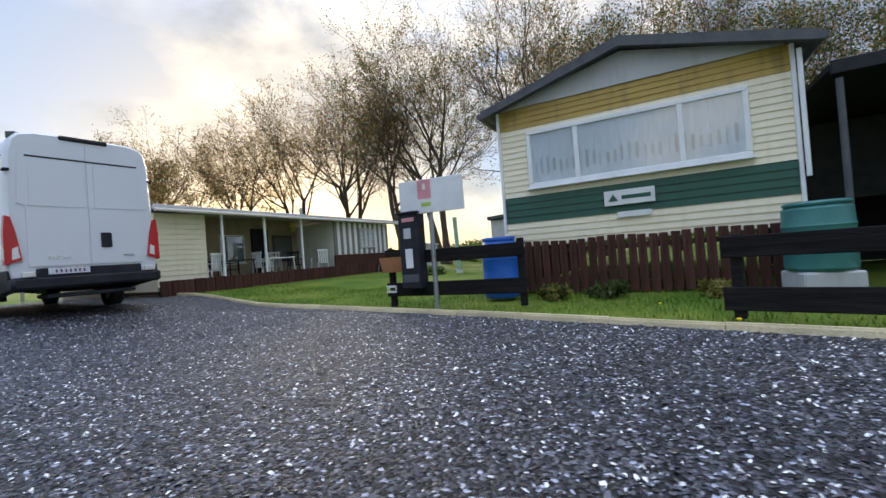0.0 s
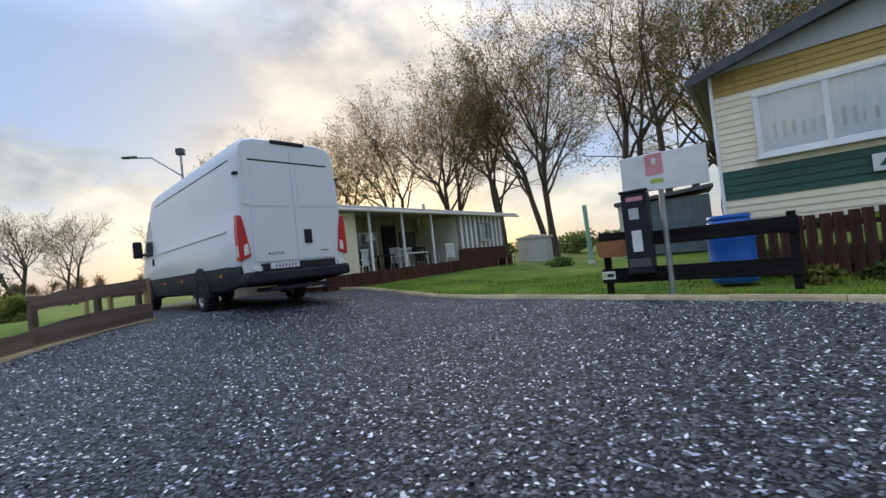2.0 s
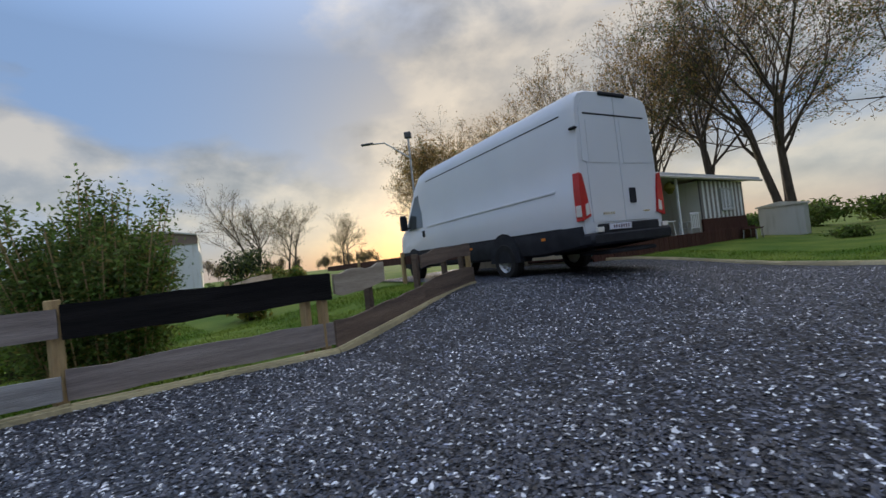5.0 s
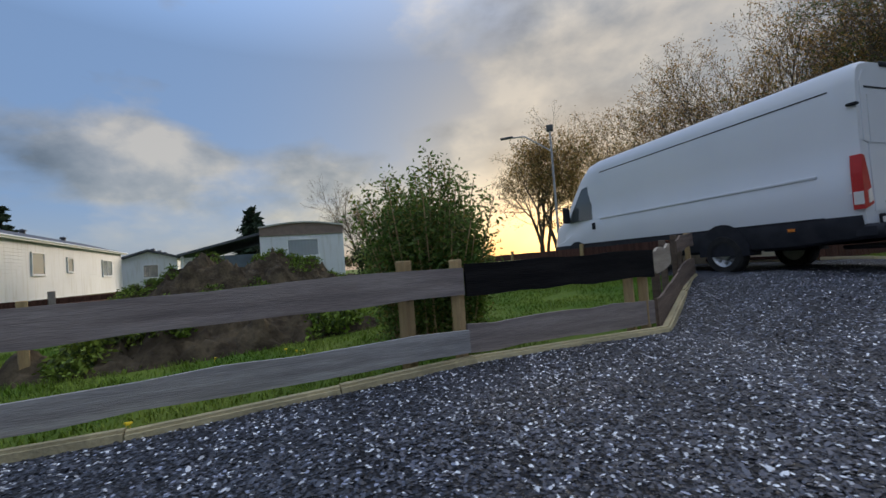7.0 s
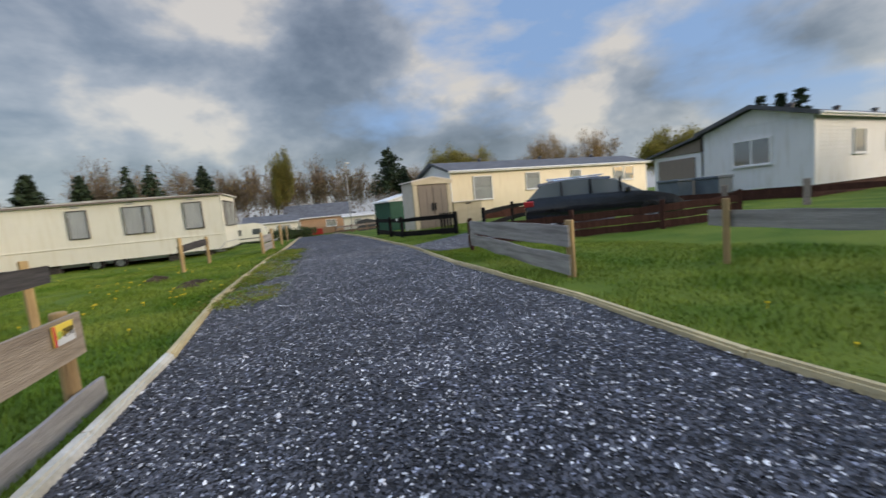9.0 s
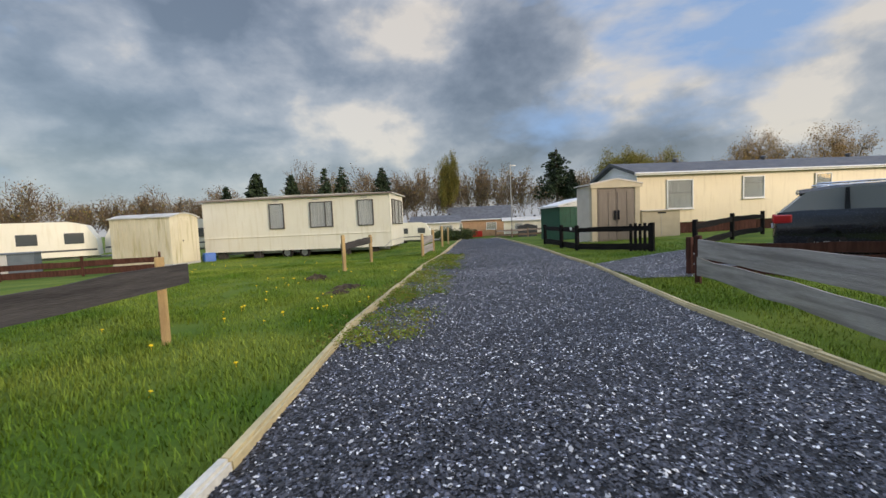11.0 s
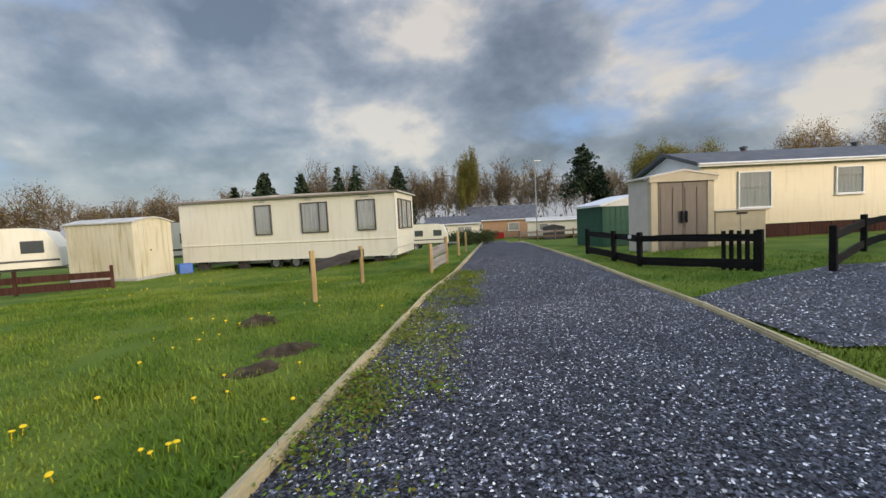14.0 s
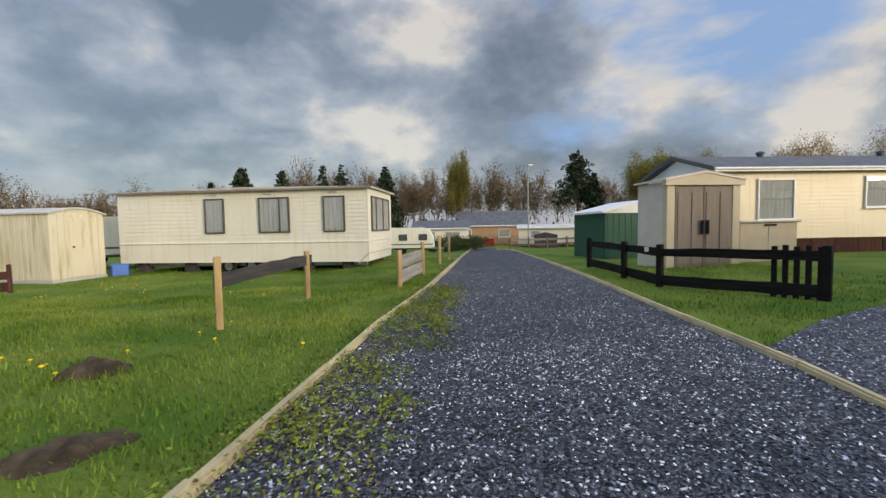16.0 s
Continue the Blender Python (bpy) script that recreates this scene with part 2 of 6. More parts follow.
OCHRE = streaked("ochre_cladding", (0.44, 0.30, 0.06), (0.38, 0.25, 0.055), (0.22, 0.15, 0.05))
GREENBAND = streaked("green_cladding", (0.012, 0.085, 0.055), (0.010, 0.070, 0.045), (0.012, 0.060, 0.042))
WHITEWALL = streaked("white_cladding", (0.72, 0.74, 0.76), (0.66, 0.68, 0.70), (0.55, 0.55, 0.52))
PALEGREY = streaked("pale_grey_sheet", (0.50, 0.51, 0.52), (0.44, 0.45, 0.46), (0.36, 0.36, 0.35))
BUTTER = streaked("butter_cladding", (0.80, 0.70, 0.50), (0.76, 0.66, 0.47), (0.66, 0.56, 0.38))
SHEDCREAM = streaked("stained_shed_cladding", (0.66, 0.62, 0.49), (0.60, 0.55, 0.41), (0.40, 0.36, 0.19), 0.7)
UPVC = mat("white_frame", (0.82, 0.83, 0.84), (0.74, 0.75, 0.76), 3, 0.4, 0, 0.02, 40, grain=0.04)
DARKFRAME = mat("dark_frame", (0.07, 0.062, 0.055), (0.05, 0.045, 0.04), 4, 0.5, 0, 0.05, 40)
ROOFDARK = mat("slate_coloured_roof", (0.065, 0.072, 0.088), (0.105, 0.112, 0.128), 2, 0.75, 0, 0.6, 30, grain=0.3, rand=0.1)
ROOFTRIM = mat("charcoal_trim", (0.055, 0.060, 0.070), (0.085, 0.09, 0.10), 4, 0.6, 0, 0.1, 30)
ROOFPALE = mat("pale_roof_edge", (0.55, 0.55, 0.53), (0.42, 0.41, 0.38), 2, 0.6, 0, 0.1, 20)
WHITEPAINT = mat("white_van_paint", (0.66, 0.68, 0.72), (0.63, 0.65, 0.69), 0.8, 0.34, 0, 0.0, 240, grain=0.02, coat=0.3)
BLACKPLASTIC = mat("charcoal_plastic", (0.016, 0.017, 0.022), (0.026, 0.027, 0.033), 5, 0.6, 0, 0.15, 120, grain=0.15)
RUBBER = mat("tyre_rubber", (0.018, 0.018, 0.019), (0.030, 0.029, 0.028), 8, 0.85, 0, 0.3, 80)
STEEL = mat("grey_steel", (0.42, 0.43, 0.44), (0.30, 0.31, 0.32), 6, 0.42, 0.8, 0.1, 60)
CHROME = mat("bright_metal", (0.66, 0.67, 0.68), (0.5, 0.5, 0.5), 6, 0.25, 1.0, 0.0, 60)
REDLENS = mat("red_lens", (0.50, 0.008, 0.010), (0.40, 0.006, 0.008), 4, 0.35, 0, 0, 60, coat=0.15)
CLEARLENS = mat("pale_lens", (0.72, 0.70, 0.68), (0.6, 0.58, 0.56), 4, 0.18, 0, 0, 60, coat=0.7)
AMBER = mat("amber_lens", (0.75, 0.22, 0.02), None, 4, 0.3, 0, 0, 60)
PLATE = mat("number_plate", (0.66, 0.67, 0.74), (0.6, 0.6, 0.68), 4, 0.4, 0, 0, 40, grain=0.05)
INK = mat("dark_red_ink", (0.10, 0.03, 0.05), None, 4, 0.6, 0, 0, 40)
BLACKINK = mat("black_ink", (0.015, 0.015, 0.015), None, 4, 0.6, 0, 0, 40)
SIGNWHITE = mat("white_sign_face", (0.74, 0.76, 0.76), (0.64, 0.66, 0.66), 4, 0.5, 0, 0, 40, grain=0.06)
SIGNYELLOW = mat("yellow_sign_face", (0.85, 0.66, 0.10), (0.76, 0.58, 0.08), 4, 0.5, 0, 0, 40, grain=0.06)
SIGNRED = mat("red_sign_face", (0.66, 0.05, 0.05), None, 4, 0.5, 0, 0, 40)
FADEDRED = mat("faded_red_print", (0.70, 0.30, 0.32), None, 4, 0.5, 0, 0, 40)
LIME = mat("lime_print", (0.42, 0.55, 0.10), None, 4, 0.5, 0, 0, 40)
WINDOW = glass_mat("dark_window_glass", (0.075, 0.085, 0.09))
CARGLASS = glass_mat("car_glass", (0.13, 0.15, 0.145))
PANE = clear_glass("clear_pane")
LACE = mat("lace_curtain", (0.80, 0.80, 0.82), (0.66, 0.67, 0.70), 6, 0.9, 0, 0.2, 70, (4, 4, 0.6), grain=0.2)
CURTAIN = mat("grey_curtain", (0.58, 0.57, 0.54), (0.40, 0.39, 0.37), 9, 0.9, 0, 0.2, 40, (3, 3, 0.12), grain=0.2)
BLIND = mat("grey_blind", (0.30, 0.33, 0.36), (0.25, 0.28, 0.31), 4, 0.6, 0, 0.1, 30)
BLUEPLASTIC = mat("blue_plastic", (0.012, 0.12, 0.50), (0.01, 0.09, 0.40), 5, 0.4, 0, 0.05, 60)
TEALPLASTIC = mat("teal_plastic", (0.045, 0.19, 0.18), (0.035, 0.15, 0.145), 5, 0.45, 0, 0.05, 60)
GREENSHEET = mat("green_sheet", (0.010, 0.085, 0.050), (0.008, 0.065, 0.04), 5, 0.6, 0, 0.1, 60)
TAUPE = mat("taupe_plastic", (0.235, 0.195, 0.165), (0.20, 0.165, 0.14), 3, 0.6, 0, 0.3, 40, (6, 6, 0.5), grain=0.12)
SANDPLASTIC = mat("sand_plastic", (0.56, 0.49, 0.36), (0.50, 0.43, 0.31), 3, 0.6, 0, 0.1, 40, grain=0.08)
GREYPLASTIC = mat("pale_grey_plastic", (0.62, 0.57, 0.51), (0.56, 0.51, 0.45), 3, 0.6, 0, 0.1, 40, grain=0.08)
SLATEBLUE = mat("blue_grey_sheet", (0.12, 0.15, 0.185), (0.09, 0.115, 0.145), 3, 0.6, 0, 0.1, 40)
TERRACOTTA = mat("terracotta", (0.36, 0.16, 0.06), (0.28, 0.12, 0.05), 5, 0.8, 0, 0.2, 60)
BRICK = mat("pink_brick", (0.48, 0.31, 0.19), (0.40, 0.25, 0.16), 3, 0.85, 0, 0.3, 40, grain=0.25)
REDPAINT = mat("red_paint", (0.62, 0.03, 0.02), (0.5, 0.025, 0.02), 4, 0.5, 0, 0, 40)
PLASTICWHITE = mat("white_garden_plastic", (0.78, 0.78, 0.77), (0.7, 0.7, 0.69), 4, 0.5, 0, 0, 40, grain=0.05)
CARPAINT = mat("dark_grey_car_paint", (0.026, 0.029, 0.036), (0.020, 0.023, 0.029), 2, 0.25, 0.4, 0, 40, grain=0.05, coat=0.8)
BARK = mat("bark", (0.050, 0.038, 0.029), (0.095, 0.075, 0.058), 3, 0.95, 0, 0.8, 24, (3, 3, 0.6), grain=0.35)
TWIG = mat("twig", (0.075, 0.055, 0.038), (0.125, 0.09, 0.06), 3, 0.95, 0, 0, 24, island=0.2)
BUD = mat("spring_bud", (0.30, 0.185, 0.06), (0.38, 0.24, 0.09), 2, 0.9, 0, 0, 9, island=0.4)
LEAF = mat("young_leaf", (0.055, 0.085, 0.018), (0.105, 0.130, 0.035), 2, 0.8, 0, 0, 9, island=0.4)
YLEAF = mat("yellow_green_leaf", (0.20, 0.19, 0.035), (0.26, 0.22, 0.06), 2, 0.8, 0, 0, 9, island=0.35)
BAMBOOLEAF = mat("bamboo_leaf", (0.080, 0.150, 0.024), (0.160, 0.225, 0.052), 2, 0.7, 0, 0, 9, island=0.45)
NEEDLE = mat("conifer_needle", (0.016, 0.034, 0.016), (0.030, 0.052, 0.022), 2, 0.9, 0, 0, 9, island=0.4)
DANDELION = mat("dandelion_yellow", (0.85, 0.62, 0.01), (0.75, 0.5, 0.01), 4, 0.8, 0, 0, 40)
for m_ in (BLACKWOOD, DARKWOOD, CHARWOOD, BLACKPLASTIC, RUBBER, SOIL, GRASS, BLADE):
    m_.node_tree.nodes["Principled BSDF"].inputs["Specular IOR Level"].default_value = 0.2
for m_, part_through in ((BUD, 0.5), (LEAF, 0.45), (YLEAF, 0.5), (BAMBOOLEAF, 0.55)):
    n_, l_ = m_.node_tree.nodes, m_.node_tree.links
    bs = n_["Principled BSDF"]
    tr_, mx = n_.new("ShaderNodeBsdfTranslucent"), n_.new("ShaderNodeMixShader")
    l_.new(bs.inputs["Base Color"].links[0].from_socket, tr_.inputs[0])
    mx.inputs[0].default_value = part_through
    l_.new(bs.outputs[0], mx.inputs[1])
    l_.new(tr_.outputs[0], mx.inputs[2])
    l_.new(mx.outputs[0], n_["Material Output"].inputs[0])
FARWOOD = mat("far_wood", (0.085, 0.062, 0.042), (0.15, 0.112, 0.075), 1.2, 0.95, 0, 0, 9, island=0.4)


# ---- mesh kit ----
def fit_mesh(name, bm, material):
    me = bpy.data.meshes.new(name)
    bmesh.ops.recalc_face_normals(bm, faces=bm.faces)
    bm.to_mesh(me)
    bm.free()
    for m in material if isinstance(material, (list, tuple)) else [material]:
        me.materials.append(m)
    return me


def smooth_mesh(me, degrees=40):
    me.polygons.foreach_set("use_smooth", [True] * len(me.polygons))
    me.set_sharp_from_angle(angle=radians(degrees))
    return me


def part(name, bm, material, parent, label="", smooth=0):
    me = bpy.data.meshes.new(name)
    bmesh.ops.recalc_face_normals(bm, faces=bm.faces)
    bm.to_mesh(me)
    bm.free()
    for m in material if isinstance(material, (list, tuple)) else [material]:
        me.materials.append(m)
    if smooth:
        smooth_mesh(me, smooth)
    ob = new(name, me)
    ob.parent = parent
    if label:
        ob["label"] = label
    return ob


def share(name, me, parent, m=None, label=""):
    ob = new(name, me)
    ob.parent = parent
    if m is not None:
        ob.matrix_basis = m
    if label:
        ob["label"] = label
    return ob


def thing(name, m, label, category, group="", kind=""):
    ob = new(name)
    ob.empty_display_size = 0.2
    ob.matrix_basis = m
    return tagged(ob, label, category, group, kind)


def box(x0, x1, y0, y1, z0, z1, bevel=0.006, bm=None):
    bm = bm or bmesh.new()
    r = bmesh.ops.create_cube(bm, size=1.0)
    for v in r["verts"]:
        v.co = Vector(((x0 + x1) / 2 + v.co.x * (x1 - x0), (y0 + y1) / 2 + v.co.y * (y1 - y0), (z0 + z1) / 2 + v.co.z * (z1 - z0)))
    if bevel:
        b = min(bevel, 0.3 * min(x1 - x0, y1 - y0, z1 - z0))
        es = {e for v in r["verts"] for e in v.link_edges}
        bmesh.ops.bevel(bm, geom=list(es), offset=b, segments=1, affect="EDGES")
    return bm


def rod(p0, p1, r0, r1=None, n=10, bm=None, caps=True):
    bm = bm or bmesh.new()
    r1 = r0 if r1 is None else r1
    p0, p1 = Vector(p0), Vector(p1)
    d = (p1 - p0).normalized()
    a = d.orthogonal().normalized()
    b = d.cross(a)
    rings = []
    for p, r in ((p0, r0), (p1, r1)):
        rings.append([bm.verts.new(p + r * (math.cos(2 * math.pi * i / n) * a + math.sin(2 * math.pi * i / n) * b)) for i in range(n)])
    for i in range(n):
        bm.faces.new((rings[0][i], rings[0][(i + 1) % n], rings[1][(i + 1) % n], rings[1][i]))
    if caps:
        bm.faces.new(rings[0][::-1])
        bm.faces.new(rings[1])
    return bm


def lathe(profile, n=20, bm=None, at=(0, 0, 0), axis="z", caps=True):
    """profile: (radius, height) pairs from bottom to top."""
    bm = bm or bmesh.new()
    at = Vector(at)
    rings = []
    for r, h in profile:
        ring = []
        for i in range(n):
            c, s = r * math.cos(2 * math.pi * i / n), r * math.sin(2 * math.pi * i / n)
            ring.append(bm.verts.new(at + Vector((c, s, h) if axis == "z" else (c, h, s))))
        rings.append(ring)
    for a, b in zip(rings, rings[1:]):
        for i in range(n):
            bm.faces.new((a[i], a[(i + 1) % n], b[(i + 1) % n], b[i]))
    if caps:
        bm.faces.new(rings[0][::-1])
        bm.faces.new(rings[-1])
    return bm


def slab(outline, d0, d1, plane="xz", bm=None):
    """An outline in two axes, given thickness along the third."""
    bm = bm or bmesh.new()
    put = {"xz": lambda a, b, d: (a, d, b), "yz": lambda a, b, d: (d, a, b), "xy": lambda a, b, d: (a, b, d)}[plane]
    f, b = [bm.verts.new(put(*p, d0)) for p in outline], [bm.verts.new(put(*p, d1)) for p in outline]
    bm.faces.new(f)
    bm.faces.new(b[::-1])
    for i in range(len(f)):
        j = (i + 1) % len(f)
        bm.faces.new((f[i], b[i], b[j], f[j]))
    return bm


def text(word, size, parent, m, material, name="lettering"):
    c = bpy.data.curves.new(name, "FONT")
    c.body, c.size, c.align_x, c.align_y, c.extrude = word, size, "CENTER", "CENTER", 0.001
    c.materials.append(material)
    ob = new(name, c)
    ob.parent, ob.matrix_basis = parent, m
    return ob


def step(v):
    v = min(1.0, max(0.0, v))
    return v * v * (3 - 2 * v)


def ground_z(x, y):
    z = -0.06 * step((-y + 0.5) / 4)
    z += 0.27 * step((-x - 5) / 4) * step((y - 3) / 3.5)
    z += 0.22 * step((-x - 14) / 8) * step((y + 26) / 8) * (1 - step((y - 3) / 3.5))
    z -= 1.0 * step((-y - 27) / 22)
    z -= 0.22 * step((-y - 17) / 6) * step((x + 11.5) / 3.5) * (1 - step((-y - 29) / 8))
    return z


def facing(a, b):
    """Degrees of the way from a to b in plan."""
    return math.degrees(math.atan2(b[1] - a[1], b[0] - a[0]))


# ---- ground, gravel, kerbs ----
gx = [-2400, -900, -350, -150, -80, -60] + [-48 + 0.5 * i for i in range(121)] + [20, 40, 90, 250, 800, 2400]
gy = [-2400, -900, -350, -150, -80, -60] + [-48 + 0.5 * i for i in range(161)] + [45, 80, 150, 350, 900, 2400]
verts = [(x, y, ground_z(x, y) + (0.025 * noise.noise((x * 0.9, y * 0.9, 0)) if -48 < x < 12 and -48 < y < 32 else 0)) for y in gy for x in gx]
faces = [(j * len(gx) + i, j * len(gx) + i + 1, (j + 1) * len(gx) + i + 1, (j + 1) * len(gx) + i) for j in range(len(gy) - 1) for i in range(len(gx) - 1)]
me = bpy.data.meshes.new("ground")
me.from_pydata(verts, [], faces)
me.materials.append(GRASS)
ground = tagged(new("ground", me), "mown green grass plots with bare patches", "grass", kind="structure")
smooth_mesh(me, 80)

NORTH = [(9, 3.9), (2.6, 6.8), (-1.85, 8.75), (-4.9, 9.95), (-9.5, 11.35), (-16.5, 13.4)]
NWEST = [(-16.5, 8.9), (-10.15, 6.9), (-8.62, 3.06)]
RIGHT = [(-8.62, 3.06), (-9.14, 1.03), (-9.2, -0.1), (-9.38, -1.3), (-9.66, -2.2), (-10.12, -3.7), (-10.9, -5.5), (-12.0, -9.0), (-13.55, -13.0), (-15.2, -18.5), (-17.85, -28.5), (-20.2, -36.5), (-25.2, -51.0)]
LEFT = [(-22.4, -51.0), (-17.6, -36.5), (-15.9, -30.6), (-11.42, -18.8), (-10.1, -15.7), (-8.95, -12.5), (-7.95, -9.7), (-7.25, -7.15), (-6.8, -5.8), (-6.4, -4.65), (-5.4, -3.3), (-3.6, -2.3), (2.0, -0.9), (9, 0.6)]
ROAD = NORTH + NWEST + RIGHT[1:] + LEFT
PAD = [(-13.75, -13.5), (-15.6, -14.2), (-18.2, -14.6), (-23.0, -12.0), (-18.5, -9.6), (-13.2, -11.2)]


def inside(p, poly):
    x, y = p
    c = False
    for (x0, y0), (x1, y1) in zip(poly, poly[1:] + poly[:1]):
        if (y0 > y) != (y1 > y) and x < (x1 - x0) * (y - y0) / (y1 - y0) + x0:
            c = not c
    return c


def to_edge(p, poly):
    best, out = 1e9, p
    for a, b in zip(poly, poly[1:] + poly[:1]):
        ax, ay, bx, by = *a, *b
        d = (bx - ax) ** 2 + (by - ay) ** 2
        k = min(1, max(0, ((p[0] - ax) * (bx - ax) + (p[1] - ay) * (by - ay)) / d))
        q = (ax + k * (bx - ax), ay + k * (by - ay))
        e = (q[0] - p[0]) ** 2 + (q[1] - p[1]) ** 2
        if e < best:
            best, out = e, q
    return out


def sheet(name, poly, lift, s, material, label, category):
    xs, ys = [p[0] for p in poly], [p[1] for p in poly]
    x0, y0 = min(xs) - s, min(ys) - s
    nx, ny = int((max(xs) - x0) / s) + 2, int((max(ys) - y0) / s) + 2
    within = {(i, j): inside((x0 + i * s, y0 + j * s), poly) for i in range(nx + 1) for j in range(ny + 1)}
    at, vs, fs = {}, [], []
    for i in range(nx):
        for j in range(ny):
            c = [(i, j), (i + 1, j), (i + 1, j + 1), (i, j + 1)]
            if not any(within[k] for k in c):
                continue
            f = []
            for k in c:
                if k not in at:
                    p = (x0 + k[0] * s, y0 + k[1] * s)
                    if not within[k]:
                        p = to_edge(p, poly)
                    at[k] = len(vs)
                    vs.append((*p, ground_z(*p) + lift + 0.012 * noise.noise((p[0] * 1.3, p[1] * 1.3, 5))))
                f.append(at[k])
            fs.append(f)
    me = bpy.data.meshes.new(name)
    me.from_pydata(vs, [], fs)
    me.materials.append(material)
    smooth_mesh(me, 80)
    return tagged(new(name, me), label, category, kind="structure")


road = sheet("road", ROAD, 0.032, 0.3, GRAVEL, "lane and yard of dark blue-grey slate chippings", "gravel lane")
pad = sheet("pavement", PAD, 0.030, 0.4, GRAVEL, "gravelled parking pad beside the lane", "gravel pad")


def scatter(name, regions, count, size, materials, seed, lift, label, category, parent=None):
    """Small flat angular stones strewn over the regions, joined."""
    rng = np.random.default_rng(seed)
    pts = []
    total = sum(r[4] for r in regions)
    for x0, x1, y0, y1, w in regions:
        n = int(count * w / total)
        got = 0
        while got < n:
            c = (rng.uniform(x0, x1), rng.uniform(y0, y1))
            if inside(c, ROAD):
                pts.append(c)
                got += 1
    n = len(pts)
    pts = np.array(pts)
    base = np.array([(1, 0, 0), (0.3, 0.9, 0.1), (-0.8, 0.5, 0), (-0.6, -0.7, 0.1), (0.4, -0.9, 0), (0.1, 0.1, 0.55)], float)
    v = np.repeat(base[None], n, 0) * (1 + rng.uniform(-0.35, 0.35, (n, 6, 3)))
    s = rng.uniform(*size, (n, 1, 1)) * np.where(rng.random((n, 1, 1)) < 0.06, 1.5, 1)
    a = rng.uniform(0, 6.283, n)
    c, k = np.cos(a)[:, None], np.sin(a)[:, None]
    v = v * s * np.array([1, 0.7, 0.75])
    tilt = rng.uniform(-0.6, 0.6, (n, 1))
    v[:, :, 2] += v[:, :, 0] * tilt
    w = np.stack([v[:, :, 0] * c - v[:, :, 1] * k, v[:, :, 0] * k + v[:, :, 1] * c, v[:, :, 2]], -1)
    w[:, :, 0] += pts[:, :1]
    w[:, :, 1] += pts[:, 1:]
    zz = np.array([ground_z(*p) + 0.032 + 0.012 * noise.noise((p[0] * 1.3, p[1] * 1.3, 5)) for p in pts])
    w[:, :, 2] += zz[:, None] + lift
    tri = np.array([(0, 1, 5), (1, 2, 5), (2, 3, 5), (3, 4, 5), (4, 0, 5)])
    f = (tri[None] + 6 * np.arange(n)[:, None, None]).reshape(-1, 3)
    me = bpy.data.meshes.new(name)
    me.vertices.add(n * 6)
    me.vertices.foreach_set("co", w.reshape(-1))
    me.loops.add(len(f) * 3)
    me.loops.foreach_set("vertex_index", f.reshape(-1).astype(np.int32))
    me.polygons.add(len(f))
    me.polygons.foreach_set("loop_start", np.arange(0, len(f) * 3, 3, dtype=np.int32))
    for m in materials:
        me.materials.append(m)
    idx = np.repeat((rng.random(n) < 0.105).astype(np.int32), 5)
    me.polygons.foreach_set("material_index", idx if len(materials) > 1 else idx * 0)
    me.update(calc_edges=True)
    return tagged(new(name, me), label, category, kind="stuff")


def strip(name, line, width, height, material, label, piece, length, spread=0.0, lift=0.0, special=None):
    """A kerb of separate lengths laid end to end along a line."""
    top = tagged(new(name), label, "kerb", kind="structure")
    bm = box(0, 1, -width / 2, width / 2, -0.05, height, 0)
    for v in bm.verts:
        if v.co.z > 0:
            v.co.y *= 0.72
    bmesh.ops.bevel(bm, geom=[e for e in bm.edges if abs((e.verts[0].co - e.verts[1].co).x) > 0.5], offset=0.018, segments=2, affect="EDGES")
    me = bpy.data.meshes.new(piece)
    bm.to_mesh(me)
    bm.free()
    me.materials.append(material)
    smooth_mesh(me, 50)
    other = me.copy()
    other.materials[0] = special[2] if special else material
    rng = random.Random(3)
    for a, b in zip(line, line[1:]):
        d = math.dist(a, b)
        n = max(1, round(d / length))
        for i in range(n):
            p, q = [(a[0] + (b[0] - a[0]) * k / n, a[1] + (b[1] - a[1]) * k / n) for k in (i, i + 1)]
            if p[1] > 30 or p[1] < -52:
                continue
            za, zb = ground_z(*p), ground_z(*q)
            use = other if special and special[0] < p[1] < special[1] else me
            ob = new(piece, use)
            ob.parent = top
            ob.matrix_basis = pose(p[0], p[1], za + lift + rng.uniform(-0.008, 0.008), rng.uniform(-4, 4), -math.degrees(math.atan2(zb - za, d / n)), facing(p, q) + rng.uniform(-0.4, 0.4)) @ Matrix.Diagonal((d / n - 0.006, 1 + rng.uniform(-0.1, 0.1), 1, 1))
    return top


strip("kerb_north", NORTH[:5], 0.10, 0.095, KERBSTONE, "yellowish concrete edging between gravel and lawn", "edging_stone", 1.0)
strip("kerb_right", RIGHT, 0.105, 0.088, KERBWOOD, "pale round timber edging along the lane", "edging_log", 2.2)
strip("kerb_left", LEFT[:11], 0.115, 0.095, KERBWOOD, "pale timber edging along the lane, partly whitened", "edging_log", 2.2, special=(-8.5, -3.0, KERBWHITE))
strip("kerb_corner", [NWEST[2], NWEST[1]], 0.105, 0.088, KERBWOOD, "tan timber edging below the board fence", "edging_log", 2.0)


# ---- white panel van ----
def loft(sections, bm=None, cap=True):
    bm = bm or bmesh.new()
    rings = [[bm.verts.new(p) for p in s] for s in sections]
    for a, b in zip(rings, rings[1:]):
        for i in range(len(a) - 1):
            bm.faces.new((a[i], a[i + 1], b[i + 1], b[i]))
    if cap:
        bm.faces.new(rings[0])
        bm.faces.new(rings[-1][::-1])
    return bm


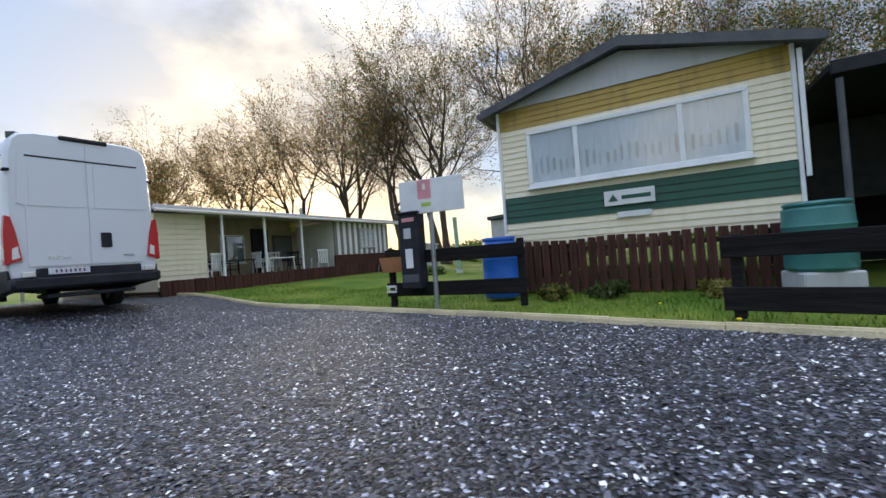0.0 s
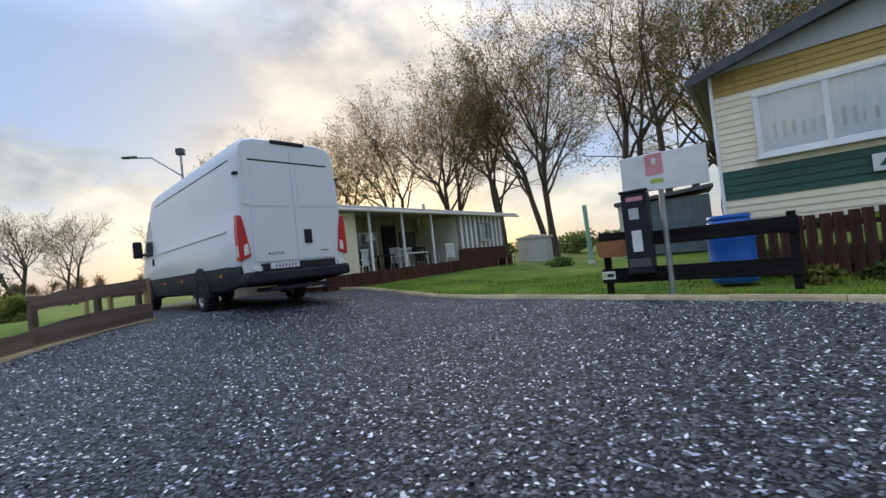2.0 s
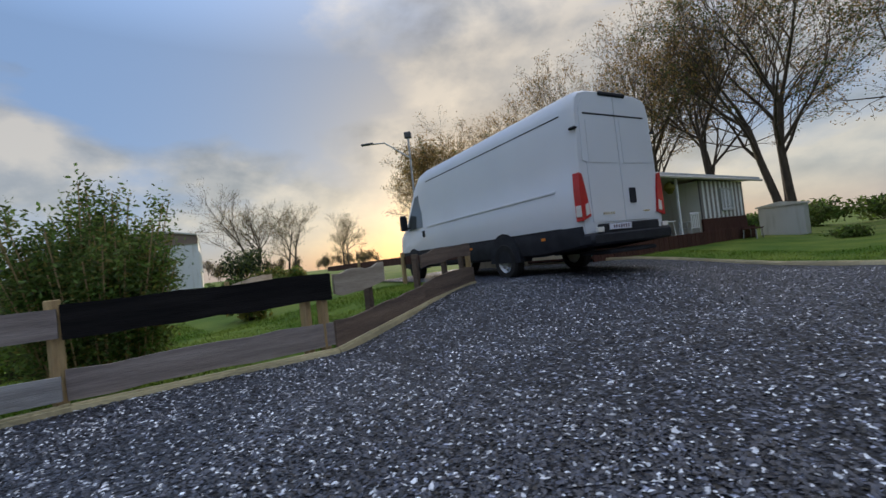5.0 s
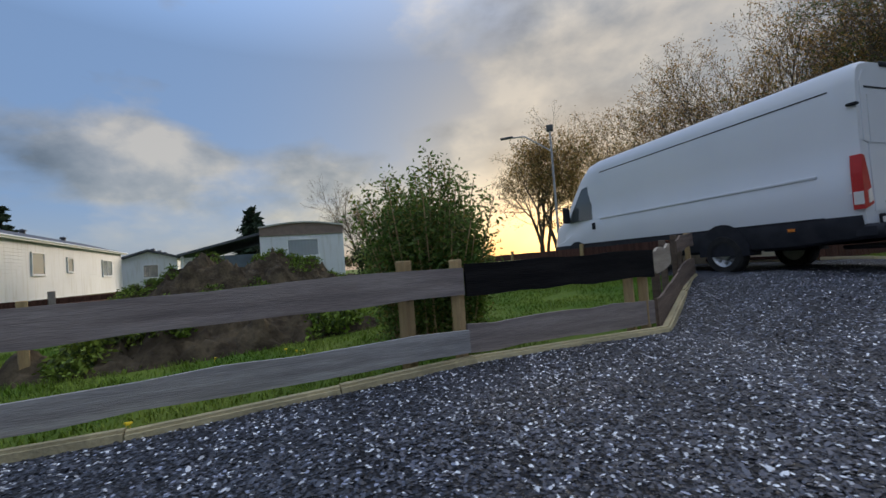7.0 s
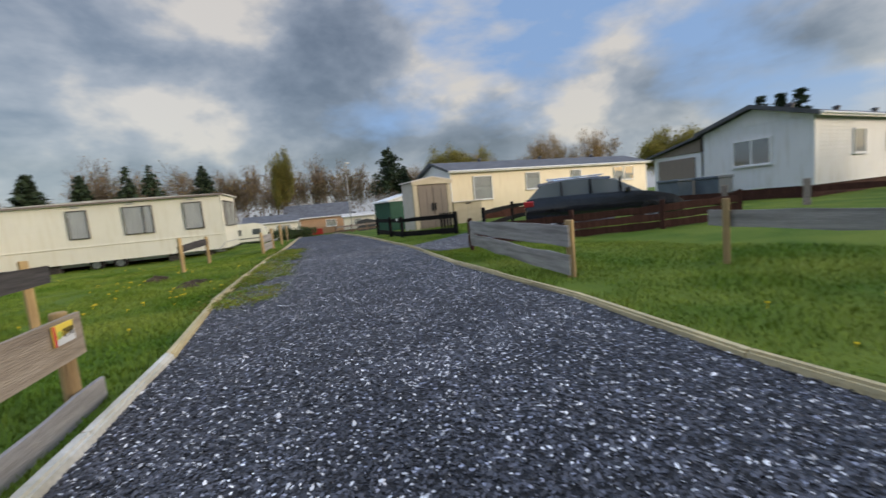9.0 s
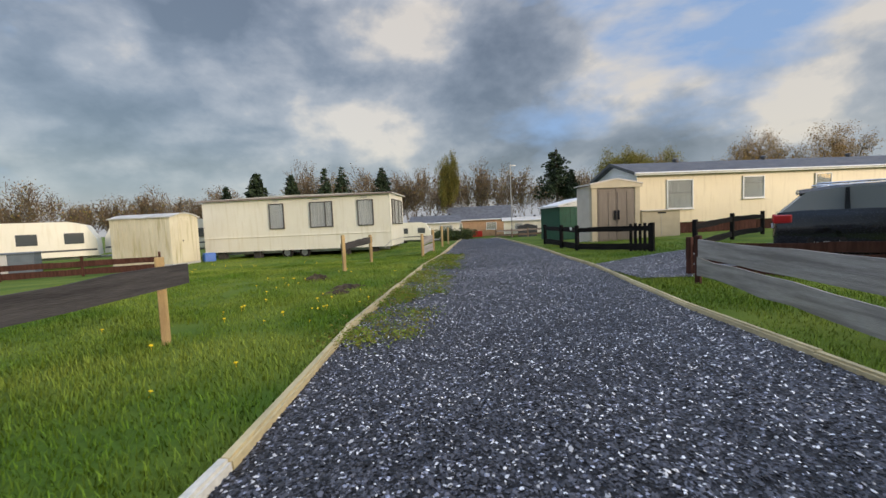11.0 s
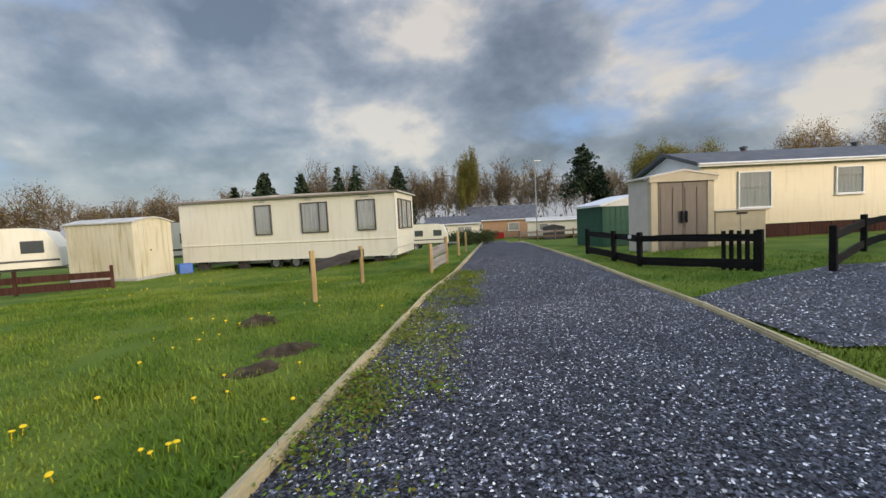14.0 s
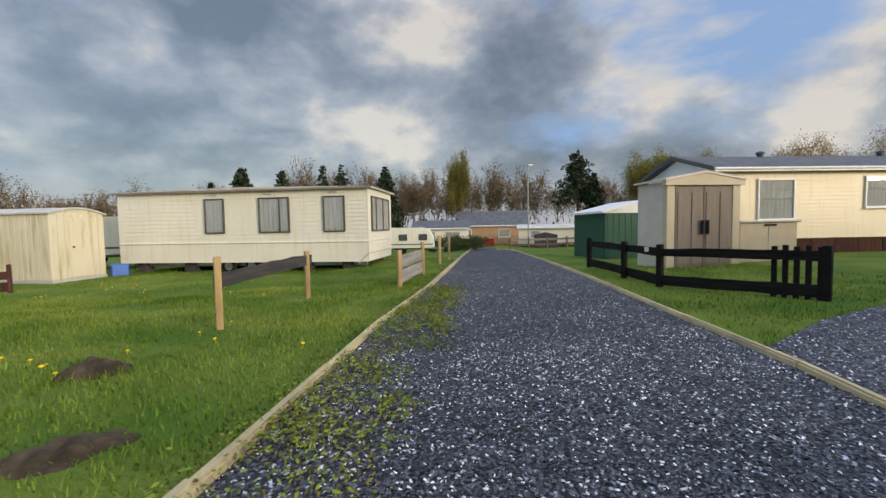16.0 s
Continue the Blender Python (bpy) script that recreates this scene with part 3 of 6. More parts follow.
def wheel(parent, x, y, r, w, hub=None):
    t = part("wheel", lathe([(r * 0.62, -w / 2), (r * 0.9, -w / 2), (r, -w / 2 + 0.04), (r, w / 2 - 0.04), (r * 0.9, w / 2), (r * 0.62, w / 2)], 24, axis="y", caps=False), RUBBER, parent, "black tyre", 40)
    t.location = (x, y, r)
    s = 1 if y > 0 else -1
    bm = lathe([(r * 0.62, -w * 0.3), (r * 0.63, w * 0.42), (r * 0.55, w * 0.30), (r * 0.3, w * 0.12), (r * 0.26, w * 0.32), (r * 0.1, w * 0.36)], 20, axis="y")
    for k in range(8):
        a = k * math.pi / 4
        lathe([(r * 0.06, w * 0.20), (r * 0.06, w * 0.34)], 8, bm, (r * 0.43 * math.cos(a), 0, r * 0.43 * math.sin(a)), "y")
    ob = part("rim", bm, hub or STEEL, t, "grey steel rim", 40)
    if s < 0:
        ob.rotation_euler = (0, 0, math.pi)
    return t


def build_van(m):
    van = thing("van", m, "white long high-roofed panel van parked on the gravel", "van")
    L, W, T = 7.75, 1.05, 3.08
    # half profile: height, half width
    prof = [(0.62, 1.00), (0.95, 1.045), (1.25, 1.05), (1.60, 1.045), (1.64, 1.03), (2.05, 1.015), (2.45, 0.995), (2.72, 0.975), (2.92, 0.935), (3.01, 0.86), (3.06, 0.66), (3.08, 0.0)]

    def section(x, top=1.0, wide=1.0, cut=None):
        out = []
        for z, w in prof:
            zz = 0.62 + (z - 0.62) * top
            out.append((x, w * wide, zz))
        return out + [(px, -py, pz) for px, py, pz in out[-2::-1]]

    st = [(0.0, 0.985, 0.965), (0.05, 1.0, 0.99), (0.25, 1.0, 1.0), (5.35, 1.0, 1.0), (5.75, 0.975, 0.995), (6.05, 0.88, 0.985), (6.45, 0.71, 0.975), (6.85, 0.545, 0.965), (7.0, 0.49, 0.955), (7.45, 0.40, 0.91), (7.68, 0.28, 0.82), (7.75, 0.12, 0.76)]
    bm = loft([section(*s) for s in st])
    part("body", bm, WHITEPAINT, van, "white painted steel body", 30)
    # dark lower trim with the sill
    low = [(0.36, 0.96), (0.42, 1.03), (0.62, 1.055), (0.90, 1.062), (0.95, 1.052)]

    def lower(x, wide, lift=0.0):
        out = [(x, w * wide, z + lift * (0.95 - z)) for z, w in low]
        return out + [(px, -py, pz) for px, py, pz in out[::-1]]

    part("sill_trim", loft([lower(x, w, f) for x, w, f in ((0.03, 0.985, 0.3), (0.3, 1.0, 0.25), (1.0, 1.0, 0.1), (7.0, 0.985, 0.0), (7.55, 0.90, 0.0), (7.78, 0.72, 0.1))]), BLACKPLASTIC, van, "charcoal plastic sill and bumper trim", 30)
    bm = box(-0.16, 0.16, -1.04, 1.04, 0.55, 0.80, 0.05)
    box(-0.13, 0.10, -0.72, 0.72, 0.72, 0.96, 0.02, bm)
    part("rear_bumper", bm, BLACKPLASTIC, van, "charcoal plastic rear bumper with a step", 40)
    part("tow_bar", box(-0.10, 0.5, -0.62, 0.62, 0.36, 0.44, 0.02), BLACKPLASTIC, van)
    for s in (1, -1):
        outline = [(s * 0.87, 1.12), (s * 1.075, 1.05), (s * 1.072, 1.56), (s * 1.05, 1.82), (s * 0.985, 1.80), (s * 0.93, 1.55)]
        lens = part("tail_light", slab(outline, -0.035, 0.095, "yz"), REDLENS, van, "tall red tail light")
        part("clear_lens", slab([(s * 0.90, 1.16), (s * 0.99, 1.13), (s * 0.985, 1.30), (s * 0.92, 1.34)], -0.045, -0.030, "yz"), CLEARLENS, lens, "pale reversing lens")
        part("clear_lens", box(-0.03, 0.08, s * 1.078 - 0.006, s * 1.078 + 0.006, 1.12, 1.30, 0.004), CLEARLENS, lens, "pale reversing lens wrapped round the corner")
        part("fog_lens", box(-0.165, -0.12, s * 0.84 - 0.08, s * 0.84 + 0.08, 0.80, 0.90, 0.01), CLEARLENS, van)
        part("reflector", lathe([(0.035, -0.01), (0.035, 0.01)], 12, None, (-0.165, 0, 0), "y"), REDLENS, van).matrix_basis = pose(0, s * 0.86, 0.64, 0, 0, 90) @ pose(0, 0, 0, 0, 0, 0)
        # rear doors: upper hinges
        part("hinge", box(-0.03, 0.09, s * 0.99 - 0.035, s * 0.99 + 0.045, 2.365, 2.395, 0.008), BLACKPLASTIC, van, "dark door hinge")
        part("hinge", box(-0.03, 0.14, s * 1.0 - 0.02, s * 1.0 + 0.05, 1.26, 1.30, 0.008), WHITEPAINT, van)
    # raised rear door panels
    for s in (1, -1):
        part("rear_door", slab([(s * 0.012, 1.0), (s * 0.80, 1.0), (s * 0.80, 1.95), (s * 0.90, 1.98), (s * 0.86, 2.72), (s * 0.76, 2.90), (s * 0.012, 2.95)], -0.012, 0.05, "yz"), WHITEPAINT, van, "white rear door")
        part("door_pressing", slab([(s * 0.10, 1.95), (s * 0.76, 1.95), (s * 0.74, 2.52), (s * 0.10, 2.56)], -0.02, 0.0, "yz"), WHITEPAINT, van)
    part("door_pressing", box(-0.018, 0.0, -0.78, 0.78, 2.62, 2.65, 0.004), BLACKPLASTIC, van, "dark door seam")
    part("door_handle", box(-0.035, 0.0, -0.32, -0.16, 1.30, 1.56, 0.03), BLACKPLASTIC, van, "black recessed door handle")
    part("brake_light", box(-0.03, 0.14, -0.34, 0.34, 2.98, 3.06, 0.02), BLACKPLASTIC, van, "dark high brake light housing")
    pl = part("number_plate", box(-0.145, -0.12, 0.06, 0.60, 0.83, 0.95, 0.004), PLATE, van, "white number plate with dark red characters")
    for k in range(7):
        part("plate_character", box(-0.149, -0.143, 0.13 + k * 0.06, 0.152 + k * 0.06, 0.86, 0.92, 0), INK, pl)
    bm = bmesh.new()
    for k in range(5):
        box(-0.02, -0.008, 0.52 - k * 0.06, 0.56 - k * 0.06, 1.13, 1.17, 0.0, bm)
    part("badge", bm, CHROME, van, "metal letters of a maker's badge as plain bars")
    part("small_badge", box(-0.02, -0.008, -0.66, -0.48, 1.14, 1.165, 0), CHROME, van)
    # side pressings
    for s in (1, -1):
        part("side_moulding", box(0.5, 5.3, s * 1.042, s * 1.062, 1.585, 1.63, 0.008), WHITEPAINT, van)
        part("side_seam", box(0.3, 5.25, s * 0.972, s * 0.986, 2.66, 2.68, 0.002), BLACKPLASTIC, van, "dark roof seam")
        part("side_moulding", box(0.45, 6.3, s * 1.05, s * 1.066, 0.94, 0.965, 0.004), BLACKPLASTIC, van)
        win = slab([(5.62, 1.62), (6.70, 1.62), (6.62, 1.75), (6.02, 2.36), (5.62, 2.40)], s * 1.005, s * 1.032, "xz")
        for v in win.verts:
            v.co.y -= s * 0.055 * max(0, v.co.z - 1.62)
        part("side_window", win, WINDOW, van, "dark cab side window")
        part("cab_handle", box(5.50, 5.62, s * 1.035, s * 1.075, 1.34, 1.52, 0.02), BLACKPLASTIC, van)
        mirror = part("wing_mirror", box(6.50, 6.62, s * 1.18 - 0.11, s * 1.18 + 0.11, 1.62, 2.02, 0.04), BLACKPLASTIC, van, "black wing mirror")
        part("mirror_arm", rod((6.56, s * 1.0, 1.70), (6.56, s * 1.12, 1.72), 0.03), BLACKPLASTIC, mirror)
        for x in (0.85, 3.2, 4.6):
            part("side_marker", box(x, x + 0.10, s * 1.055, s * 1.072, 0.76, 0.82, 0.004), AMBER, van, "amber side marker")
    part("windscreen", slab([(6.02, 2.50), (6.92, 1.80), (6.95, 1.82), (6.06, 2.54)], -0.86, 0.86, "xz"), WINDOW, van, "dark windscreen")
    for x in (2.13, 6.62):
        for s in (1, -1):
            arch = [(x + 0.50 * math.cos(a), 0.37 + 0.58 * math.sin(a)) for a in [math.pi * k / 12 for k in range(13)]]
            arch = [(x + 0.50, 0.34)] + arch + [(x - 0.50, 0.34)]
            part("wheel_arch", slab(arch, s * 0.78, s * 1.072, "xz"), BLACKPLASTIC, van, "dark wheel arch")
            wheel(van, x, s * 0.965, 0.375, 0.24)
    part("roof_fitting", box(0.35, 0.75, 0.45, 0.62, 3.04, 3.10, 0.02), BLACKPLASTIC, van)
    # true proportions: a longer body, with the lamps lower and the door pressings higher
    for ob in [c for c in van.children if c.name.split(".")[0] not in ("wheel", "wheel_arch")]:
        for o in (ob, *ob.children):
            for v in o.data.vertices:
                v.co.x *= 1.045
                v.co.z = float(np.interp(v.co.z, (0.36, 1.07, 1.82, 2.40, 3.10), (0.36, 0.96, 1.73, 2.50, 3.18)))
    return van


build_van(pose(-7.65, 8.216, 0.255, 0, 0, 164.8))


# ---- homes ----
def boards(x0, x1, y, z0, z1, pitch, material, parent, out, name="cladding", cut=None, label=""):
    """Lapped horizontal cladding boards on a wall in the plane of x and z; out: the way that it faces along y."""
    bm = bmesh.new()
    n = max(1, round((z1 - z0) / pitch))
    for i in range(n):
        a, b = z0 + (z1 - z0) * i / n, z0 + (z1 - z0) * (i + 1) / n
        vs = [bm.verts.new(p) for p in ((x0, y + out * 0.020, a), (x1, y + out * 0.020, a), (x1, y + out * 0.006, b), (x0, y + out * 0.006, b))]
        bm.faces.new(vs)
        vs2 = [bm.verts.new(p) for p in ((x0, y, a), (x1, y, a), (x1, y + out * 0.020, a), (x0, y + out * 0.020, a))]
        bm.faces.new(vs2)
    return part(name, bm, material, parent, label)


def window(parent, x0, x1, z0, z1, y, out, frame_mat, mullions=(), fill=None, name="window", label="", fw=0.06, sill=True, glass=True):
    """A framed window on a wall in the plane of x and z."""
    bm = bmesh.new()
    d0, d1 = sorted((y - out * 0.03, y + out * 0.045))
    box(x0, x1, d0, d1, z0, z0 + fw, 0.008, bm)
    box(x0, x1, d0, d1, z1 - fw, z1, 0.008, bm)
    box(x0, x0 + fw, d0, d1, z0 + fw, z1 - fw, 0.008, bm)
    box(x1 - fw, x1, d0, d1, z0 + fw, z1 - fw, 0.008, bm)
    w = part(name, bm, frame_mat, parent, label)
    for mx in mullions:
        part("mullion", box(mx - fw / 2, mx + fw / 2, d0, d1, z0 + fw, z1 - fw, 0.006), frame_mat, w)
    if glass:
        a, b = sorted((y + out * 0.022, y + out * 0.028))
        pane = part("pane", box(x0 + fw, x1 - fw, a, b, z0 + fw, z1 - fw, 0), PANE, w)
        pane.visible_shadow = False
    cb = bmesh.new()
    n = max(8, int((x1 - x0) / 0.05))
    prev = None
    for i in range(n + 1):
        x = x0 + fw + (x1 - x0 - 2 * fw) * i / n
        yy = y + out * (0.008 + 0.006 * math.sin(i * 1.9))
        pair = (cb.verts.new((x, yy, z0 + fw)), cb.verts.new((x, yy, z1 - fw)))
        if prev:
            cb.faces.new((prev[0], pair[0], pair[1], prev[1]))
        prev = pair
    # sheet behind the pane: a curtain by default, dark glass when fill is WINDOW
    part("curtain", cb, fill or CURTAIN, w, "pleated sheet behind the pane in the window's fill material", 60)
    if sill:
        a, b = sorted((y, y + out * 0.09))
        part("sill", box(x0 - 0.03, x1 + 0.03, a, b, z0 - 0.035, z0 - 0.003, 0.006), frame_mat, w)
    return w


def build_yellow_home(m):
    """Front in the plane y=0, x to the right, the home goes back along +y."""
    h = thing("mobile_home", m, "cream static home with a green band and ochre gable trim", "mobile home")
    W, D = 4.24, 9.0
    part("wall", box(0.03, W - 0.03, 0.03, D, 0.855, 3.30, 0.0), CREAM, h, "cream metal cladding")
    for z0, z1, c, nm in ((0.855, 1.28, CREAM, "cream"), (1.28, 1.747, GREENBAND, "dark green"), (1.747, 2.97, CREAM, "cream"), (2.97, 3.34, OCHRE, "ochre")):
        boards(0.0, W, 0.03, z0, z1, 0.105, c, h, -1, "cladding_band", label=nm + " lapped cladding")
        bm = bmesh.new()
        sb = boards(0.03, D, 0.0, z0, z1, 0.105, c, h, 1, "cladding_band", label=nm + " lapped cladding on the long side")
        sb.matrix_basis = pose(0.03, 0, 0, 0, 0, 90)
    for x in (0.0, W):
        part("corner_trim", box(x - 0.025, x + 0.025, -0.02, 0.03, 0.855, 3.34, 0.008), UPVC, h, "white corner strip")
    gable = [(-0.02, 3.34), (W + 0.02, 3.34), (W / 2, 3.86)]
    part("gable", slab(gable, -0.01, 0.08, "xz"), PALEGREY, h, "pale gable panel")
    part("roof", slab([(-0.22, 3.26), (W / 2, 3.90), (W + 0.22, 3.26), (W + 0.22, 3.34), (W / 2, 3.99), (-0.22, 3.34)], -0.16, D, "xz"), ROOFDARK, h, "dark sheet roof")
    for s in (0, 1):
        a, b = ((-0.24, 3.22), (W / 2, 3.86)) if s == 0 else ((W + 0.24, 3.22), (W / 2, 3.86))
        part("bargeboard", slab([a, b, (b[0], b[1] + 0.16), (a[0], a[1] + 0.14)], -0.22, -0.165, "xz"), ROOFTRIM, h, "charcoal bargeboard")
    for x in (-0.28, W + 0.28):
        part("gutter", rod((x, -0.2, 3.28), (x, D, 3.28), 0.06, None, 8), ROOFTRIM, h)
    part("downpipe", rod((W + 0.06, -0.05, 3.22), (W + 0.06, -0.05, 1.5), 0.03), UPVC, h, "white downpipe")
    window(h, 0.51, 3.72, 1.875, 2.885, 0.0, -1, UPVC, (1.345, 2.874), LACE, label="wide white three-part front window with lace curtains", fw=0.075)
    # lace scallops
    bm = bmesh.new()
    for i in range(28):
        x = 0.62 + i * 0.108
        box(x, x + 0.045, -0.012, -0.010, 2.10 + 0.02 * (i % 2), 2.34 + 0.05 * math.sin(i), 0, bm)
    part("lace_pattern", bm, CURTAIN, h, "grey pattern in the lace")
    p = part("name_plate", box(1.72, 2.46, -0.035, -0.015, 1.40, 1.64, 0.01), SIGNWHITE, h, "white name plate with a dark emblem and bars")
    part("plate_emblem", slab([(1.78, 1.47), (1.93, 1.47), (1.855, 1.58)], -0.040, -0.036, "xz"), GREENBAND, p)
    part("plate_bar", box(1.98, 2.40, -0.040, -0.036, 1.49, 1.55, 0), GREENBAND, p)
    part("small_plate", box(1.90, 2.40, -0.030, -0.015, 1.20, 1.29, 0.004), SIGNWHITE, h)
    # picket skirt
    n = 30
    me = box(-0.062, 0.062, -0.012, 0.012, 0.02, 0.92, 0.004)
    md = bpy.data.meshes.new("picket")
    me.to_mesh(md)
    me.free()
    md.materials.append(DARKWOOD)
    skirt = thing("picket_skirt", m, "dark brown upright boards hiding the underside of the home", "skirting")
    part("rail", box(0.0, W + 0.4, -0.03, 0.0, 0.70, 0.78, 0.004), DARKWOOD, skirt)
    part("rail", box(0.0, W + 0.4, -0.03, 0.0, 0.20, 0.28, 0.004), DARKWOOD, skirt)
    for i in range(n):
        share("picket", md, skirt, pose(0.10 + i * 0.152, -0.045 + 0.004 * math.sin(i * 5), 0.015 * math.sin(i * 7), 0, 0.6 * math.sin(i * 3)))
    for i in range(44):
        share("picket", md, skirt, pose(0.02, 0.1 + i * 0.2, 0, 0, 0, 90))
    # dark awning beside it
    a = thing("awning", m, "dark open awning roof beside the cream home", "awning")
    part("roof_sheet", slab([(W + 0.3, 2.80), (W + 4.5, 2.70), (W + 4.5, 2.78), (W + 0.3, 2.88)], -0.15, 5.0, "xz"), BLACKPLASTIC, a)
    part("fascia", box(W + 0.32, W + 4.5, -0.20, -0.152, 2.74, 2.92, 0.01), BLACKPLASTIC, a)
    part("back_wall", box(W + 0.3, W + 4.5, 4.9, 5.0, 0.0, 2.7, 0), BLACKPLASTIC, a)
    part("side_wall", box(W + 4.4, W + 4.5, 0.0, 4.9, 0.0, 2.7, 0), BLACKPLASTIC, a)
    part("drape", box(W + 0.35, W + 4.3, 2.4, 2.45, 1.25, 2.62, 0.02), BLACKPLASTIC, a, "dark side curtain")
    part("post", rod((W + 0.42, -0.1, 0.0), (W + 0.42, -0.1, 2.7), 0.04), ROOFTRIM, a)
    return h


HOME_YELLOW = pose(-0.609, 10.692, 0.02, 0, 0, -10.1)
build_yellow_home(HOME_YELLOW)


def build_long_home(name, m, W, D, z0, eave, ridge, wall, roof, wins, gable_wins, label, group="", trim=ROOFTRIM, pitch=0.14, skirt=None, frame_mat=UPVC, gable_wall=None, fascia=UPVC):
    """Long wall in the plane y=0 facing -y, from x=0 to W; the near gable at x=0; ridge along x."""
    h = thing(name, m, label, "mobile home", group)
    part("wall", box(0.03, W - 0.03, 0.03, D - 0.03, z0, eave, 0), wall, h)
    boards(0.0, W, 0.03, z0, eave, pitch, wall, h, -1, "cladding")
    gb = boards(-D, 0, 0.0, z0, eave, pitch, gable_wall or wall, h, -1, "gable_cladding")
    gb.matrix_basis = pose(0.03, 0, 0, 0, 0, -90)
    for x in (0.0, W - 0.02):
        part("gable", slab([(0.0, eave), (D, eave), (D / 2, ridge - 0.05)], x + 0.005, x + 0.02, "yz"), gable_wall or wall, h)
    t = 0.09
    part("roof", slab([(-0.22, eave - 0.04), (D / 2, ridge), (D + 0.22, eave - 0.04), (D + 0.22, eave + t - 0.04), (D / 2, ridge + t), (-0.22, eave + t - 0.04)], -0.25, W + 0.2, "yz"), roof, h, "dark pitched roof")
    part("bargeboard", slab([(-0.24, eave - 0.06), (D / 2, ridge - 0.03), (D + 0.24, eave - 0.06), (D + 0.24, eave + 0.10), (D / 2, ridge + 0.13), (-0.24, eave + 0.10)], -0.30, -0.255, "yz"), trim, h)
    part("fascia", box(-0.25, W + 0.2, -0.27, -0.225, eave - 0.10, eave + 0.05, 0.01), fascia, h, "pale eaves board")
    part("gutter", rod((-0.25, -0.30, eave), (W + 0.2, -0.30, eave), 0.045, None, 8), fascia, h)
    for x in (0.0, W):
        part("corner_trim", box(x - 0.03, x + 0.03, -0.005, 0.04, z0, eave, 0.006), fascia, h)
    for x0, x1, a, b, mull in wins:
        window(h, x0, x1, a, b, 0.0, -1, frame_mat, mull, label="pale framed window with a net curtain")
    for y0, y1, a, b, mull in gable_wins:
        w = window(h, -y1, -y0, a, b, 0.0, -1, frame_mat, tuple(-v for v in mull), WINDOW, label="white framed gable window")
        w.matrix_basis = pose(0.0, 0, 0, 0, 0, -90)
    if skirt:
        n = int(W / 0.9)
        for i in range(n):
            part("skirt_panel", box(W * i / n + 0.01, W * (i + 1) / n - 0.01, 0.05, 0.09, -0.25, z0 - 0.02, 0.006), skirt, h)
        part("skirt_panel", box(0.05, 0.09, 0.1, D, -0.25, z0 - 0.02, 0.006), skirt, h)
    for i in range(4):
        part("underframe", box(W * (i + 0.5) / 4 - 0.15, W * (i + 0.5) / 4 + 0.15, D * 0.3, D * 0.6, -0.3, z0, 0.01), DARKWOOD, h)
    for i in range(3):
        part("roof_vent", lathe([(0.12, 0.0), (0.12, 0.12), (0.17, 0.13), (0.15, 0.2), (0.04, 0.24)], 12, None, (W * (0.2 + 0.3 * i), D * 0.5, ridge + 0.06)), ROOFTRIM, h)
    return h


# butter-coloured long home beside the parking pad
build_long_home("mobile_home", pose(-22.41, -22.11, 0.0, 0, 0, 170), 17.4, 4.3, 0.62, 3.08, 3.78, BUTTER, ROOFDARK,
                [(1.54, 2.93, 1.275, 2.75, ()), (5.58, 6.77, 1.67, 2.80, ()), (9.56, 10.49, 1.96, 2.82, ()), (13.75, 14.78, 1.815, 2.87, ()), (14.88, 15.92, 1.815, 2.87, ())], [(1.4, 2.6, 1.5, 2.5, ())],
                "long butter-coloured mobile home with a slate-grey roof", "mobile homes", skirt=DARKWOOD, gable_wall=WHITEWALL)
# white home behind the plot
build_long_home("mobile_home", pose(-27.1, -6.7, 0.2, 0, 0, 170), 14.5, 3.95, 0.40, 2.93, 3.62, WHITEWALL, ROOFDARK,
                [(3.1, 4.2, 1.45, 2.45, ()), (6.4, 7.1, 1.6, 2.35, ()), (11.0, 12.6, 1.4, 2.4, (11.8,))], [(1.35, 2.75, 1.35, 2.42, (2.05,))],
                "white clad mobile home with a dark gabled roof", "mobile homes", skirt=DARKWOOD, fascia=UPVC)
# far white home behind it
build_long_home("mobile_home", pose(-43.5, -1.0, 0.2, 0, 0, 172), 8.0, 3.6, 0.4, 2.6, 3.2, WHITEWALL, ROOFDARK, [(1.5, 2.5, 1.4, 2.2, ())], [(1.2, 2.2, 1.2, 2.2, ())],
                "small white mobile home in the distance", "mobile homes")


